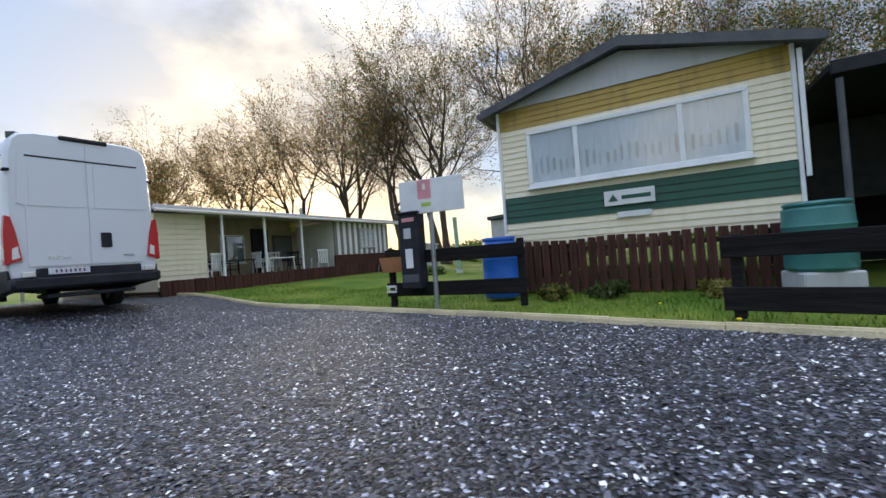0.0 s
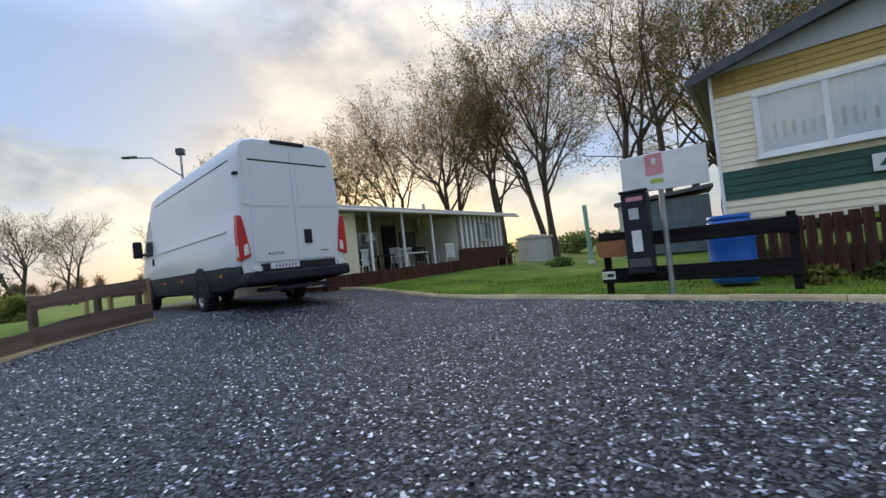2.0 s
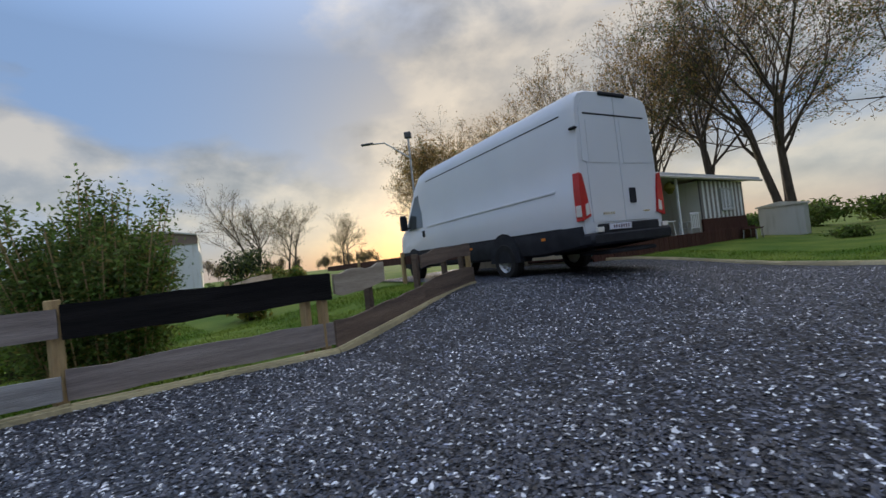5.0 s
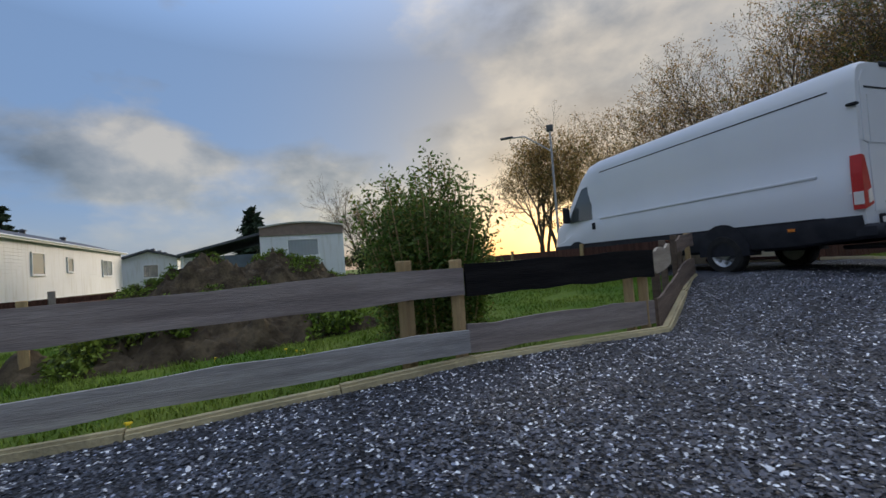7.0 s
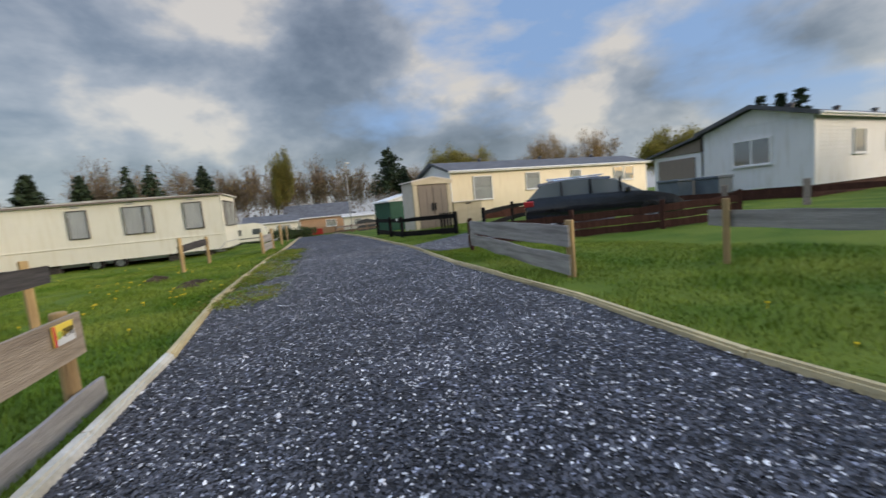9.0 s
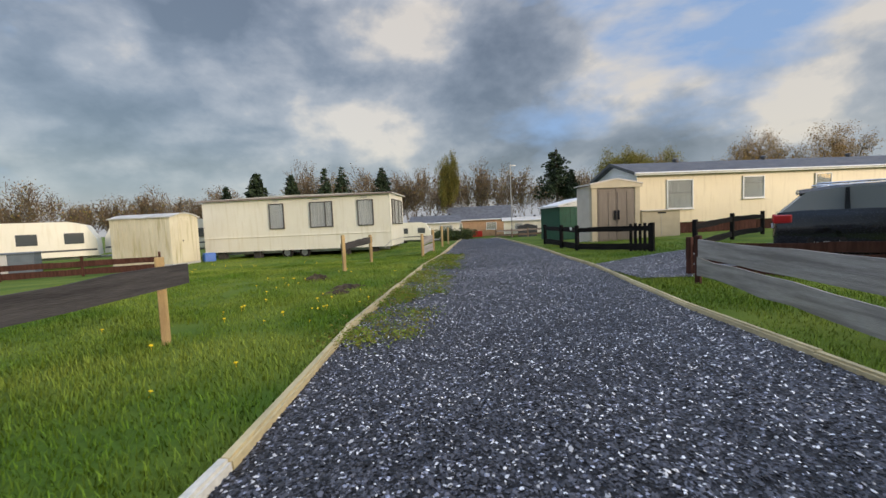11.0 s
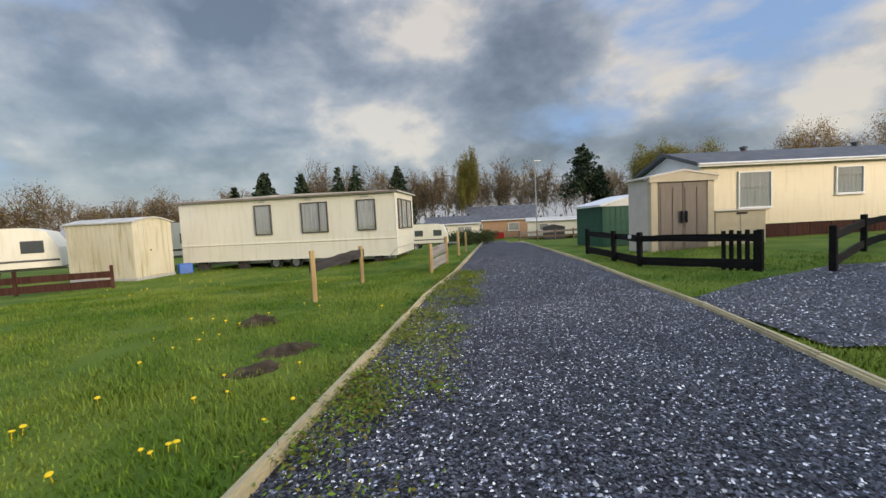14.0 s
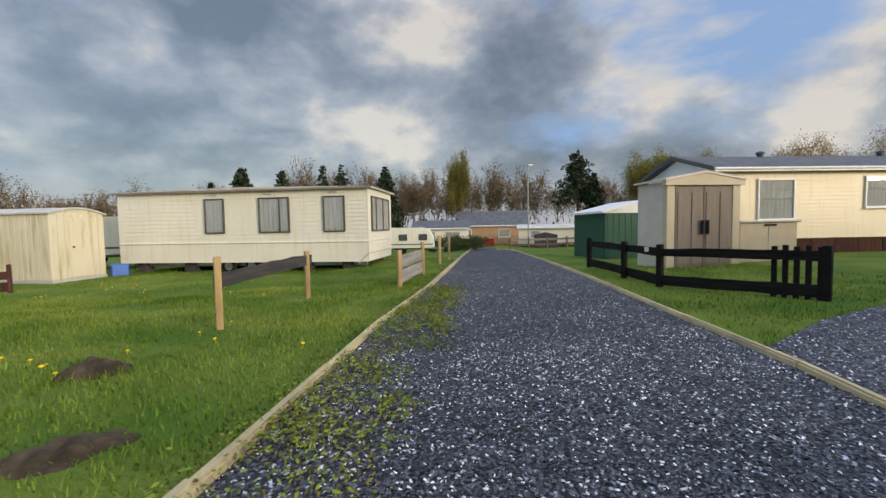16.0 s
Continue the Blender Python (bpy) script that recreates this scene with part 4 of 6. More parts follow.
def build_end_home(m, W, D, z0, top, label, pediment, wall, wins, side):
    """End face in the plane y=0 facing -y, a low curved roof over it."""
    h = thing("mobile_home", m, label, "mobile home", "mobile homes")
    part("wall", box(0.03, W - 0.03, 0.03, D, z0, top, 0), wall, h)
    boards(0, W, 0.03, z0, top - 0.42, 0.16, wall, h, -1)
    arc = [(W * k / 12, top - 0.06 + 0.20 * math.sin(math.pi * k / 12)) for k in range(13)]
    part("pediment", slab([(0, top - 0.42), (W, top - 0.42)] + arc[::-1], -0.03, 0.02, "xz"), pediment, h, "brown fascia panel under the curved roof")
    part("roof", slab([(x, z + 0.005) for x, z in arc] + [(x, z + 0.07) for x, z in arc[::-1]], -0.12, D + 0.1, "xz"), ROOFPALE, h)
    for x0, x1, a, b in wins:
        window(h, x0, x1, a, b, 0.0, -1, UPVC, (), BLIND, label="wide window with a drawn grey blind")
    for y0, y1, a, b in side:
        w = window(h, y0, y1, a, b, 0.0, -1, UPVC, (), CURTAIN, label="side window")
        w.matrix_basis = pose(W, 0, 0, 0, 0, 90)
    part("skirt", box(0.02, W - 0.02, 0.0, 0.04, 0.0, z0 - 0.01, 0.005), WHITEWALL, h)
    part("skirt", box(W - 0.06, W - 0.02, 0.05, D, 0.0, z0 - 0.01, 0.005), WHITEWALL, h)
    return h


build_end_home(pose(-26.6, 2.2, 0.22, 0, 0, 76), 3.75, 8.5, 0.50, 2.92, "pale mobile home with a brown fascia and drawn blind", mat("brown_fascia", (0.26, 0.19, 0.16), None, 4, 0.7), WHITEWALL, [(1.15, 2.60, 1.45, 2.32)], [(1.0, 2.0, 1.3, 2.2), (3.5, 5.0, 1.3, 2.2)])
an = thing("annexe", pose(-26.6, 2.2, 0.22, 0, 0, 76), "dark blue-grey annexe with a sloping roof", "annexe")
part("wall", box(-2.5, -0.05, 0.6, 5.0, 0.0, 1.75, 0.01), SLATEBLUE, an)
part("roof", slab([(-3.4, 1.80), (-0.02, 2.62), (-0.02, 2.72), (-3.4, 1.90)], 0.3, 5.3, "xz"), ROOFDARK, an)
part("post", box(-3.3, -3.2, 0.5, 0.6, -0.1, 1.82, 0.01), UPVC, an)
part("side_panel", box(-3.2, -2.52, 0.6, 0.66, 0.0, 1.75, 0.01), WHITEWALL, an)

# garage beside the white home, and grey storage boxes before it
ga = thing("garage", pose(-28.2, -13.0, 0.15, 0, 0, 80), "lean-to garage with a brown-grey door", "garage")
part("wall", box(0.0, 2.3, 0.06, 4.2, 0, 2.28, 0.01), WHITEWALL, ga)
part("door", box(0.25, 2.05, 0.0, 0.055, 0.05, 2.1, 0.01), TAUPE, ga, "brown-grey roller door")
part("gable_panel", slab([(0.0, 2.29), (2.3, 2.29), (2.3, 2.86), (0.0, 2.33)], 0.02, 4.2, "xz"), TAUPE, ga)
part("roof", slab([(-0.3, 2.27), (2.45, 2.95), (2.45, 3.05), (-0.3, 2.37)], -0.2, 4.4, "xz"), ROOFDARK, ga)
for px, py in ((-25.5, -8.75), (-24.95, -9.95)):
    b = thing("storage_box", pose(px, py, 0.22, 0, 0, 68 + 180), "dark grey plastic garden storage box", "storage box", "storage boxes")
    part("body", box(-0.02, 1.05, 0, 0.7, 0.0, 0.95, 0.02), SLATEBLUE, b)
    part("lid", box(-0.05, 1.08, -0.04, 0.74, 0.955, 1.06, 0.02), SLATEBLUE, b)


# cream flat-roofed mobile home on wheels
def build_flat_home(m):
    W, D, z0, z1 = 9.56, 3.34, 0.20, 2.75
    h = thing("mobile_home", m, "aged cream flat-roofed mobile home standing on wheels", "mobile home", "mobile homes")
    part("wall", box(0.03, W - 0.03, 0.03, D - 0.03, z0, z1, 0), CREAM_M, h)
    for a, b, p in ((z0, 0.88, 0.115), (0.92, z1, 0.145)):
        boards(0, W, 0.03, a, b, p, CREAM_M, h, -1, "cladding", label="cream lapped cladding with rain streaks")
        e = boards(0, D, 0.0, a + (0.25 if a == z0 else 0), b, p, CREAM_M, h, -1, "end_cladding")
        e.matrix_basis = pose(W - 0.03, 0, 0, 0, 0, 90)
    part("belt_moulding", box(-0.01, W + 0.01, -0.012, 0.02, 0.885, 0.925, 0.006), CREAM_M, h)
    part("apron", slab([(0.0, z0 - 0.10), (0.35, z0 + 0.25), (0.35, z0 + 0.28), (-0.02, z0 - 0.06)], 0.0, D, "xz"), PALEGREY, h).matrix_basis = pose(W - 0.36, 0, 0.03)
    part("roof", slab([(-0.10, z1), (W + 0.14, z1), (W + 0.14, z1 + 0.05), (W * 0.5, z1 + 0.13), (-0.10, z1 + 0.05)], -0.12, D + 0.1, "xz"), ROOFPALE, h, "pale flat roof with a rolled edge")
    part("roof_edge", box(-0.12, W + 0.16, -0.145, -0.115, z1 - 0.03, z1 + 0.045, 0.006), OLDWOOD, h)
    for i, (x0, x1, mull) in enumerate(((3.50, 4.25, ()), (5.57, 6.72, (6.35,)), (7.96, 8.74, ()))):
        w = window(h, x0, x1, 1.25, 2.50, 0.0, -1, DARKFRAME, mull, CURTAIN, label="dark-framed window with pleated curtains", fw=0.045, sill=False)
        part("vent", box(x0 + 0.2, x0 + 0.5, -0.02, 0.0, 2.60, 2.67, 0.005), PALEGREY, h)
    w = window(h, 0.40, 2.85, 1.25, 2.50, 0.0, -1, DARKFRAME, (0.95, 1.9), CURTAIN, label="dark-framed end window", fw=0.045, sill=False)
    w.matrix_basis = pose(W, 0, 0, 0, 0, 90)
    part("chassis", box(0.2, W - 0.2, 0.4, 0.55, 0.04, 0.19, 0.01), STEEL, h, "steel chassis rail")
    part("chassis", box(0.2, W - 0.2, D - 0.6, D - 0.45, 0.04, 0.19, 0.01), STEEL, h)
    for x in (4.2, 5.1):
        wheel(h, x, 0.28, 0.27, 0.17).location = (x, 0.25, 0.06)
    # piers take a near-black colour to stand for the shadow under the home
    for x in (0.5, 2.4, 7.0, 8.5):
        part("block", box(x, x + 0.35, 0.25, 0.6, -0.3, 0.19, 0.01), CHARWOOD, h, "block pier coloured dark for the shade under the home")
    # unseen board added at the back to keep light out of the gap below
    part("skirt_shadow_board", box(0.1, W - 0.3, D - 0.1, D - 0.05, -0.3, 0.19, 0), DARKWOOD, h)
    return h


build_flat_home(pose(-1.516, -27.9, -0.11, 0, 0, 160))


def build_shed(name, m, W, D, H, label, wall, rise, door=True):
    s = thing(name, m, label, "shed")
    part("wall", box(0.02, W - 0.02, 0.02, D, 0.06, H, 0), wall, s)
    n = round(D / 0.2)
    for i in range(n):
        part("side_panel", box(-0.012, 0.02, D * i / n + 0.006, D * (i + 1) / n - 0.006, 0.06, H, 0.008), wall, s, "stained upright panel")
    n = round(W / 0.22)
    for i in range(n):
        part("front_panel", box(W * i / n + 0.006, W * (i + 1) / n - 0.006, -0.012, 0.02, 0.06, H, 0.008), wall, s)
    arc = [(W * k / 10, H + rise * math.sin(math.pi * k / 10)) for k in range(11)]
    part("gable", slab([(0, H - 0.01), (W, H - 0.01)] + arc[::-1], 0.0, 0.03, "xz"), wall, s)
    part("roof", slab([(-0.08, H - 0.01)] + [(x, z) for x, z in arc] + [(W + 0.08, H - 0.01), (W + 0.08, H + 0.04)] + [(x, z + 0.05) for x, z in arc[::-1]] + [(-0.08, H + 0.04)], -0.08, D + 0.05, "xz"), ROOFPALE, s)
    if door:
        d = part("door", box(W * 0.32, W * 0.75, -0.035, -0.014, 0.08, H - 0.12, 0.006), wall, s)
        part("handle", rod((W * 0.38, -0.06, H * 0.5), (W * 0.38, -0.03, H * 0.5), 0.03), BLACKPLASTIC, d)
    part("base", box(-0.02, W + 0.02, -0.02, D, -0.12, 0.058, 0.01), PALEGREY, s)
    return s


build_shed("garden_shed", pose(-0.99, -25.15, -0.24, 0, 0, 249.3), 1.73, 2.88, 2.1, "cream garden shed with green algae stains", SHEDCREAM, 0.17)

# plastic shed with taupe doors
ps = thing("plastic_shed", pose(-17.946, -19.435, -0.06, 0, 0, 172.7) @ Matrix.Diagonal((0.97, 1.29, 1.05, 1)), "sand and taupe plastic shed with double doors", "shed")
part("side_wall", box(0.0, 2.15, 0.05, 1.0, 0.0, 2.28, 0.01), GREYPLASTIC, ps)
part("corner_post", box(-0.02, 0.24, -0.03, 0.12, 0.0, 2.30, 0.02), SANDPLASTIC, ps)
part("corner_post", box(1.92, 2.17, -0.03, 0.12, 0.0, 2.30, 0.02), SANDPLASTIC, ps)
for x0, x1, hx in ((0.25, 1.075, 0.97), (1.085, 1.91, 1.13)):
    d = part("door", box(x0, x1, -0.02, 0.04, 0.05, 2.16, 0.01), TAUPE, ps, "taupe wood-grained door")
    for k in range(2):
        w = (x1 - x0) / 2
        part("door_panel", box(x0 + 0.06 + k * w, x0 + w - 0.04 + k * w, -0.035, -0.021, 0.2, 2.0, 0.01), TAUPE, d)
    part("handle", rod((hx + 0.03, -0.07, 0.95), (hx + 0.03, -0.07, 1.30), 0.035), BLACKPLASTIC, d, "dark upright handle")
part("lintel", slab([(-0.08, 2.18), (2.23, 2.18), (2.23, 2.30), (1.075, 2.48), (-0.08, 2.30)], -0.08, 0.04, "xz"), SANDPLASTIC, ps)
part("roof", slab([(-0.1, 2.30), (1.075, 2.485), (2.25, 2.30), (2.25, 2.35), (1.075, 2.54), (-0.1, 2.35)], -0.10, 1.05, "xz"), GREYPLASTIC, ps)
for k in range(9):
    share("base_brick", bpy.data.meshes.get("base_brick") or fit_mesh("base_brick", box(0, 0.22, 0, 0.11, -0.13, -0.01, 0.006), BRICK), ps, pose(0.02 + 0.235 * k, -0.05, 0))

cb = thing("storage_cabinet", pose(-20.31, -19.38, -0.05, 0, 0, 171.9) @ Matrix.Diagonal((1.2, 1, 0.97, 1)), "cream outdoor cabinet with a grey top ledge", "cabinet")
part("body", box(0.0, 1.45, 0.0, 0.7, 0.0, 1.30, 0.015), SANDPLASTIC, cb)
part("top", box(-0.06, 1.5, -0.08, 0.75, 1.305, 1.37, 0.02), GREYPLASTIC, cb)
part("front_seam", box(0.72, 0.74, -0.012, -0.001, 0.1, 1.2, 0.002), GREYPLASTIC, cb)
part("latch", box(0.60, 0.90, -0.04, -0.005, 1.20, 1.26, 0.01), BLACKPLASTIC, cb)

gs = thing("sheeted_shelter", pose(-18.75, -23.2, -0.15, 0, 0, 172), "green sheeted shelter with a pale roof", "shelter")
part("front_sheet", box(0.0, 3.2, 0.0, 0.06, 0.0, 1.78, 0.01), GREENSHEET, gs)
part("side_sheet", box(-0.01, 0.05, 0.07, 2.6, 0.0, 1.78, 0.01), GREENSHEET, gs)
part("roof", slab([(-0.15, 1.78), (1.6, 2.18), (3.35, 1.78), (3.35, 1.86), (1.6, 2.27), (-0.15, 1.86)], -0.12, 2.7, "xz"), UPVC, gs, "pale roof sheet")
part("gable_sheet", slab([(0.0, 1.785), (3.2, 1.785), (1.6, 2.17)], 0.0, 0.05, "xz"), UPVC, gs)
for k in range(14):
    part("sheet_rib", box(0.1 + k * 0.225, 0.13 + k * 0.225, -0.012, -0.001, 0.05, 1.75, 0.003), GREENSHEET, gs)


# covered terrace with garden furniture
def build_terrace(m):
    """Long front along +x from the near end; faces -y; deck before it."""
    h = thing("holiday_home", m, "low cream holiday home with a covered terrace and striped end", "holiday home")
    W = 12.5
    # cream back wall in a darker tan that carries the terrace's shade
    part("wall", box(0.7, 7.5, 1.9, 5.2, 0.1, 2.80, 0.01), mat_shaded_cream, h, "cream wall at the back of the terrace, coloured darker for shade")
    boards(0.7, 7.5, 1.9, 0.55, 2.78, 0.16, mat_shaded_cream, h, -1)
    part("near_wall", box(0.7, 2.1, -0.10, 1.88, 0.1, 2.6, 0.01), CREAM, h, "cream clad near end")
    boards(0.7, 2.1, -0.10, 0.60, 2.6, 0.14, CREAM, h, -1)
    part("plinth", box(0.69, 2.11, -0.13, -0.105, 0.1, 0.60, 0.006), TEALPLASTIC, h, "faded green plinth")
    part("roof", slab([(-0.45, 2.66), (5.4, 3.05), (5.4, 3.12), (-0.45, 2.74)], 0.55, W + 0.05, "yz"), ROOFPALE, h, "shallow sheet roof")
    part("fascia", box(0.5, W + 0.1, -0.50, -0.452, 2.64, 2.77, 0.01), PALEGREY, h, "pale eaves board")
    part("gutter", rod((0.5, -0.56, 2.62), (W + 0.1, -0.56, 2.62), 0.05, None, 8), GREYPLASTIC, h)
    part("deck", box(0.6, W - 0.9, -0.35, 1.89, 0.42, 0.50, 0.01), DARKWOOD, h)
    me = fit_mesh("deck_board", box(0, 0.285, -0.405, -0.36, -0.1, 0.76, 0.006), DARKWOOD)
    for i in range(37):
        share("deck_board", me, h, pose(0.6 + 0.302 * i, 0, 0.01 * math.sin(i * 3)))
    for x in (2.5, 4.04, 5.67):
        part("post", box(x - 0.035, x + 0.035, -0.33, -0.26, 0.5, 2.62, 0.008), UPVC, h, "white terrace post")
    window(h, 3.9, 4.9, 1.15, 2.2, 1.88, -1, UPVC, (), WINDOW, label="house window")
    window(h, 6.2, 7.2, 1.15, 2.2, 1.88, -1, DARKFRAME, (), WINDOW, label="dark framed house window")
    d = part("door", box(2.45, 3.3, 1.82, 1.87, 0.52, 2.4, 0.01), UPVC, h, "white terrace door")
    part("door_pane", box(2.62, 3.12, 1.805, 1.818, 1.3, 2.2, 0.0), WINDOW, d)
    # no opening is cut here: a black panel paints the doorway's shade
    part("dark_opening", box(5.2, 5.95, 1.80, 1.87, 0.52, 2.45, 0.0), BLACKPLASTIC, h, "black panel standing for the shade in a doorway")
    n = 21
    for i in range(n):
        x0, x1 = 7.53 + 3.9 * i / n, 7.53 + 3.9 * (i + 1) / n
        part("stripe", box(x0, x1, -0.22, -0.17, 1.22, 2.6, 0.004), UPVC if i % 2 else mat_stripe, h)
    part("stripe_wall", box(7.53, 11.43, -0.165, 5.0, 0.1, 2.6, 0.0), CREAM_M, h)
    part("skirt", box(7.48, 11.46, -0.25, -0.17, 0.1, 1.21, 0.006), DARKWOOD, h, "dark brown base boards")
    window(h, 9.19, 10.28, 1.5, 2.35, -0.21, -1, PALEGREY, (), CURTAIN, label="window in the striped wall")
    part("flue", rod((7.2, 1.2, 2.75), (7.2, 1.2, 3.3), 0.07), STEEL, h, "metal flue pipe")
    part("ornament", lathe([(0.06, -0.22), (0.17, -0.05), (0.14, 0.08), (0.04, 0.16)], 10, None, (5.3, -0.25, 2.35)), YLEAF, h, "yellow hanging ornament", 40)
    return h


# cream cladding with the shade under the terrace roof mixed into its colour
mat_shaded_cream = streaked("shaded_cream_cladding", (0.40, 0.33, 0.23), (0.34, 0.28, 0.19), (0.24, 0.19, 0.12))
mat_stripe = mat("grey_stripe", (0.22, 0.20, 0.19), (0.18, 0.165, 0.155), 4, 0.7)
TERRACE = pose(-10.177, 10.49, -0.06, 0, 0, 81.25)
build_terrace(TERRACE)


def build_chair(m, material, label):
    c = thing("garden_chair", m, label, "chair", "terrace chairs")
    part("seat", box(-0.24, 0.24, -0.22, 0.24, 0.42, 0.45, 0.01), material, c)
    back = part("backrest", box(-0.25, 0.25, 0.225, 0.265, 0.90, 0.97, 0.01), material, c)
    for i in range(5):
        part("slat", box(-0.22 + i * 0.096, -0.165 + i * 0.096, 0.23, 0.26, 0.452, 0.905, 0.006), material, back)
    for x in (-0.22, 0.22):
        for y in (-0.20, 0.23):
            part("leg", rod((x * 1.15, y * 1.15, 0.0), (x, y, 0.43), 0.02, None, 8), material, c)
        part("armrest", box(x - 0.025, x + 0.025, -0.22, 0.24, 0.64, 0.67, 0.008), material, c)
        part("arm_post", box(x - 0.015, x + 0.015, -0.21, -0.18, 0.44, 0.64, 0.004), material, c)
    return c


def build_table(m, W, D, H, top, leg, label):
    t = thing("garden_table", m, label, "table", "terrace tables")
    part("tabletop", box(-W / 2, W / 2, -D / 2, D / 2, H - 0.04, H, 0.01), top, t)
    for x in (-W / 2 + 0.06, W / 2 - 0.06):
        for y in (-D / 2 + 0.06, D / 2 - 0.06):
            part("leg", rod((x * 1.1, y * 1.1, 0), (x, y, H - 0.04), 0.022, None, 8), leg, t)
    return t


DECK = TERRACE @ Matrix.Translation((0, 0, 0.5))
for x, y, a, mt, lab in ((2.35, 0.2, 200, PLASTICWHITE, "white slatted garden chair on the terrace"), (4.3, 0.2, 90, PLASTICWHITE, "white slatted garden chair on the terrace"), (5.0, 0.6, -60, PLASTICWHITE, "white slatted garden chair on the terrace"), (6.75, -0.05, 170, PLASTICWHITE, "white stacking garden chair on the terrace"), (3.5, 0.9, 20, BLACKPLASTIC, "dark garden chair on the terrace"), (6.2, 0.7, -30, BLACKPLASTIC, "dark garden chair on the terrace")):
    build_chair(DECK @ pose(x, y, 0, 0, 0, a), mt, lab)
build_table(DECK @ pose(3.2, 0.3, 0, 0, 0, 5), 1.2, 0.8, 0.74, BLACKPLASTIC, BLACKPLASTIC, "dark garden table on the terrace")
build_table(DECK @ pose(4.75, 0.1, 0, 0, 0, -4), 1.1, 0.8, 0.74, PLASTICWHITE, PLASTICWHITE, "white garden table on the terrace")
build_table(pose(-7.9, 20.9, 0.17, 0, 0, 88), 1.2, 0.5, 0.45, DARKWOOD, STEEL, "low slatted garden bench on the lawn")

gsh = thing("garden_shed", pose(-2.95, 21.55, 0.05, 0, 0, -3), "blue-grey shed with a flat dark roof", "shed")
part("wall", box(0, 3.3, 0.03, 2.5, 0, 2.2, 0), SLATEBLUE, gsh)
for k in range(15):
    part("board", box(0.004 + k * 0.22, 0.216 + k * 0.22, 0.0, 0.028, 0.0, 2.15, 0.006), PALEGREY if k < 5 else SLATEBLUE, gsh)
part("roof", slab([(-0.12, 2.18), (3.45, 2.42), (3.45, 2.56), (-0.12, 2.32)], -0.15, 2.6, "xz"), ROOFTRIM, gsh)
lsh = thing("garden_box", pose(-8.0, 23.2, 0.05, 0, 0, -4), "low pale grey garden shed beyond the lawn", "shed")
part("wall", box(0, 1.5, 0.0, 1.0, 0.05, 1.32, 0.01), PALEGREY, lsh)
part("roof", slab([(-0.08, 1.325), (1.58, 1.325), (1.58, 1.38), (0.75, 1.52), (-0.08, 1.38)], -0.06, 1.06, "xz"), ROOFPALE, lsh)
gp = thing("marker_pole", pose(-3.9, 19.1, 0.05), "faded green plastic pole on the lawn", "pole")
part("pole", rod((0, 0, 0), (-0.05, 0, 2.25), 0.085, None, 12), mat("faded_green", (0.25, 0.42, 0.33), None, 4, 0.6), gp)
part("collar", lathe([(0.14, 0.0), (0.12, 0.12)], 12), PALEGREY, gp)

# dark wooden gate with information board
gate = thing("plot_fence", pose(-2.42, 9.4, 0.04, 0, 0, -9.5), "black-stained two-rail fence with posts at the lawn's edge", "fence")
for x in (0.08, 2.28):
    part("post", box(x - 0.045, x + 0.045, -0.045, 0.045, 0.0, 0.96, 0.008), BLACKWOOD, gate)
for z0, z1 in ((0.18, 0.40), (0.70, 0.90)):
    part("rail", box(0.0 if z0 < 0.5 else 0.45, 2.34, -0.075, -0.047, z0, z1, 0.006), BLACKWOOD, gate)
part("short_rail", box(0.0, 0.42, -0.075, -0.047, 0.72, 0.94, 0.006), BLACKWOOD, gate)
np_ = part("plot_number", box(0.0, 0.19, -0.086, -0.077, 0.24, 0.36, 0.003), SIGNWHITE, gate, "pale plot number plate")
part("plate_bar", box(0.07, 0.17, -0.089, -0.087, 0.275, 0.325, 0), BLACKINK, np_)
part("plate_bar", box(0.015, 0.055, -0.089, -0.087, 0.265, 0.335, 0), LIME, np_)

pil = thing("power_pillar", pose(-1.86, 9.18, 0.05, 0, 0, -9.5), "black power supply pillar with small notices", "power pillar")
part("body", box(-0.17, 0.17, -0.12, 0.12, 0.30, 1.46, 0.012), BLACKPLASTIC, pil)
part("cap", box(-0.19, 0.19, -0.14, 0.14, 1.463, 1.50, 0.01), BLACKPLASTIC, pil)
part("notice", box(-0.07, 0.06, -0.128, -0.121, 0.62, 0.92, 0.002), SIGNWHITE, pil, "white notice")
part("notice", box(-0.08, 0.05, -0.128, -0.121, 1.08, 1.24, 0.002), PALEGREY, pil)
part("notice", box(-0.10, 0.12, -0.128, -0.121, 1.34, 1.40, 0.002), FADEDRED, pil)
part("socket", box(-0.14, 0.14, -0.13, -0.121, 0.40, 0.52, 0.004), ROOFTRIM, pil)
ib = thing("information_board", pose(-1.46, 9.12, 0.02, 0, 0, -4), "white information board on a grey post with a faded red mark", "sign")
part("post", rod((-0.06, 0.03, 0.0), (-0.06, 0.03, 1.95), 0.038, None, 12), STEEL, ib, "grey metal post")
bd = part("board", box(-0.54, 0.52, -0.045, -0.02, 1.48, 2.0, 0.006), SIGNWHITE, ib)
part("red_mark", box(-0.22, 0.0, -0.049, -0.046, 1.70, 1.99, 0), FADEDRED, bd, "faded red square")
part("white_mark", box(-0.135, -0.085, -0.052, -0.050, 1.84, 1.93, 0), SIGNWHITE, bd)
part("small_mark", box(-0.17, -0.01, -0.049, -0.046, 1.58, 1.64, 0), LIME, bd)
pot = thing("flower_pot", pose(-2.22, 9.28, 0.62, 0, 0, -9), "terracotta trough on the fence", "flower pot")
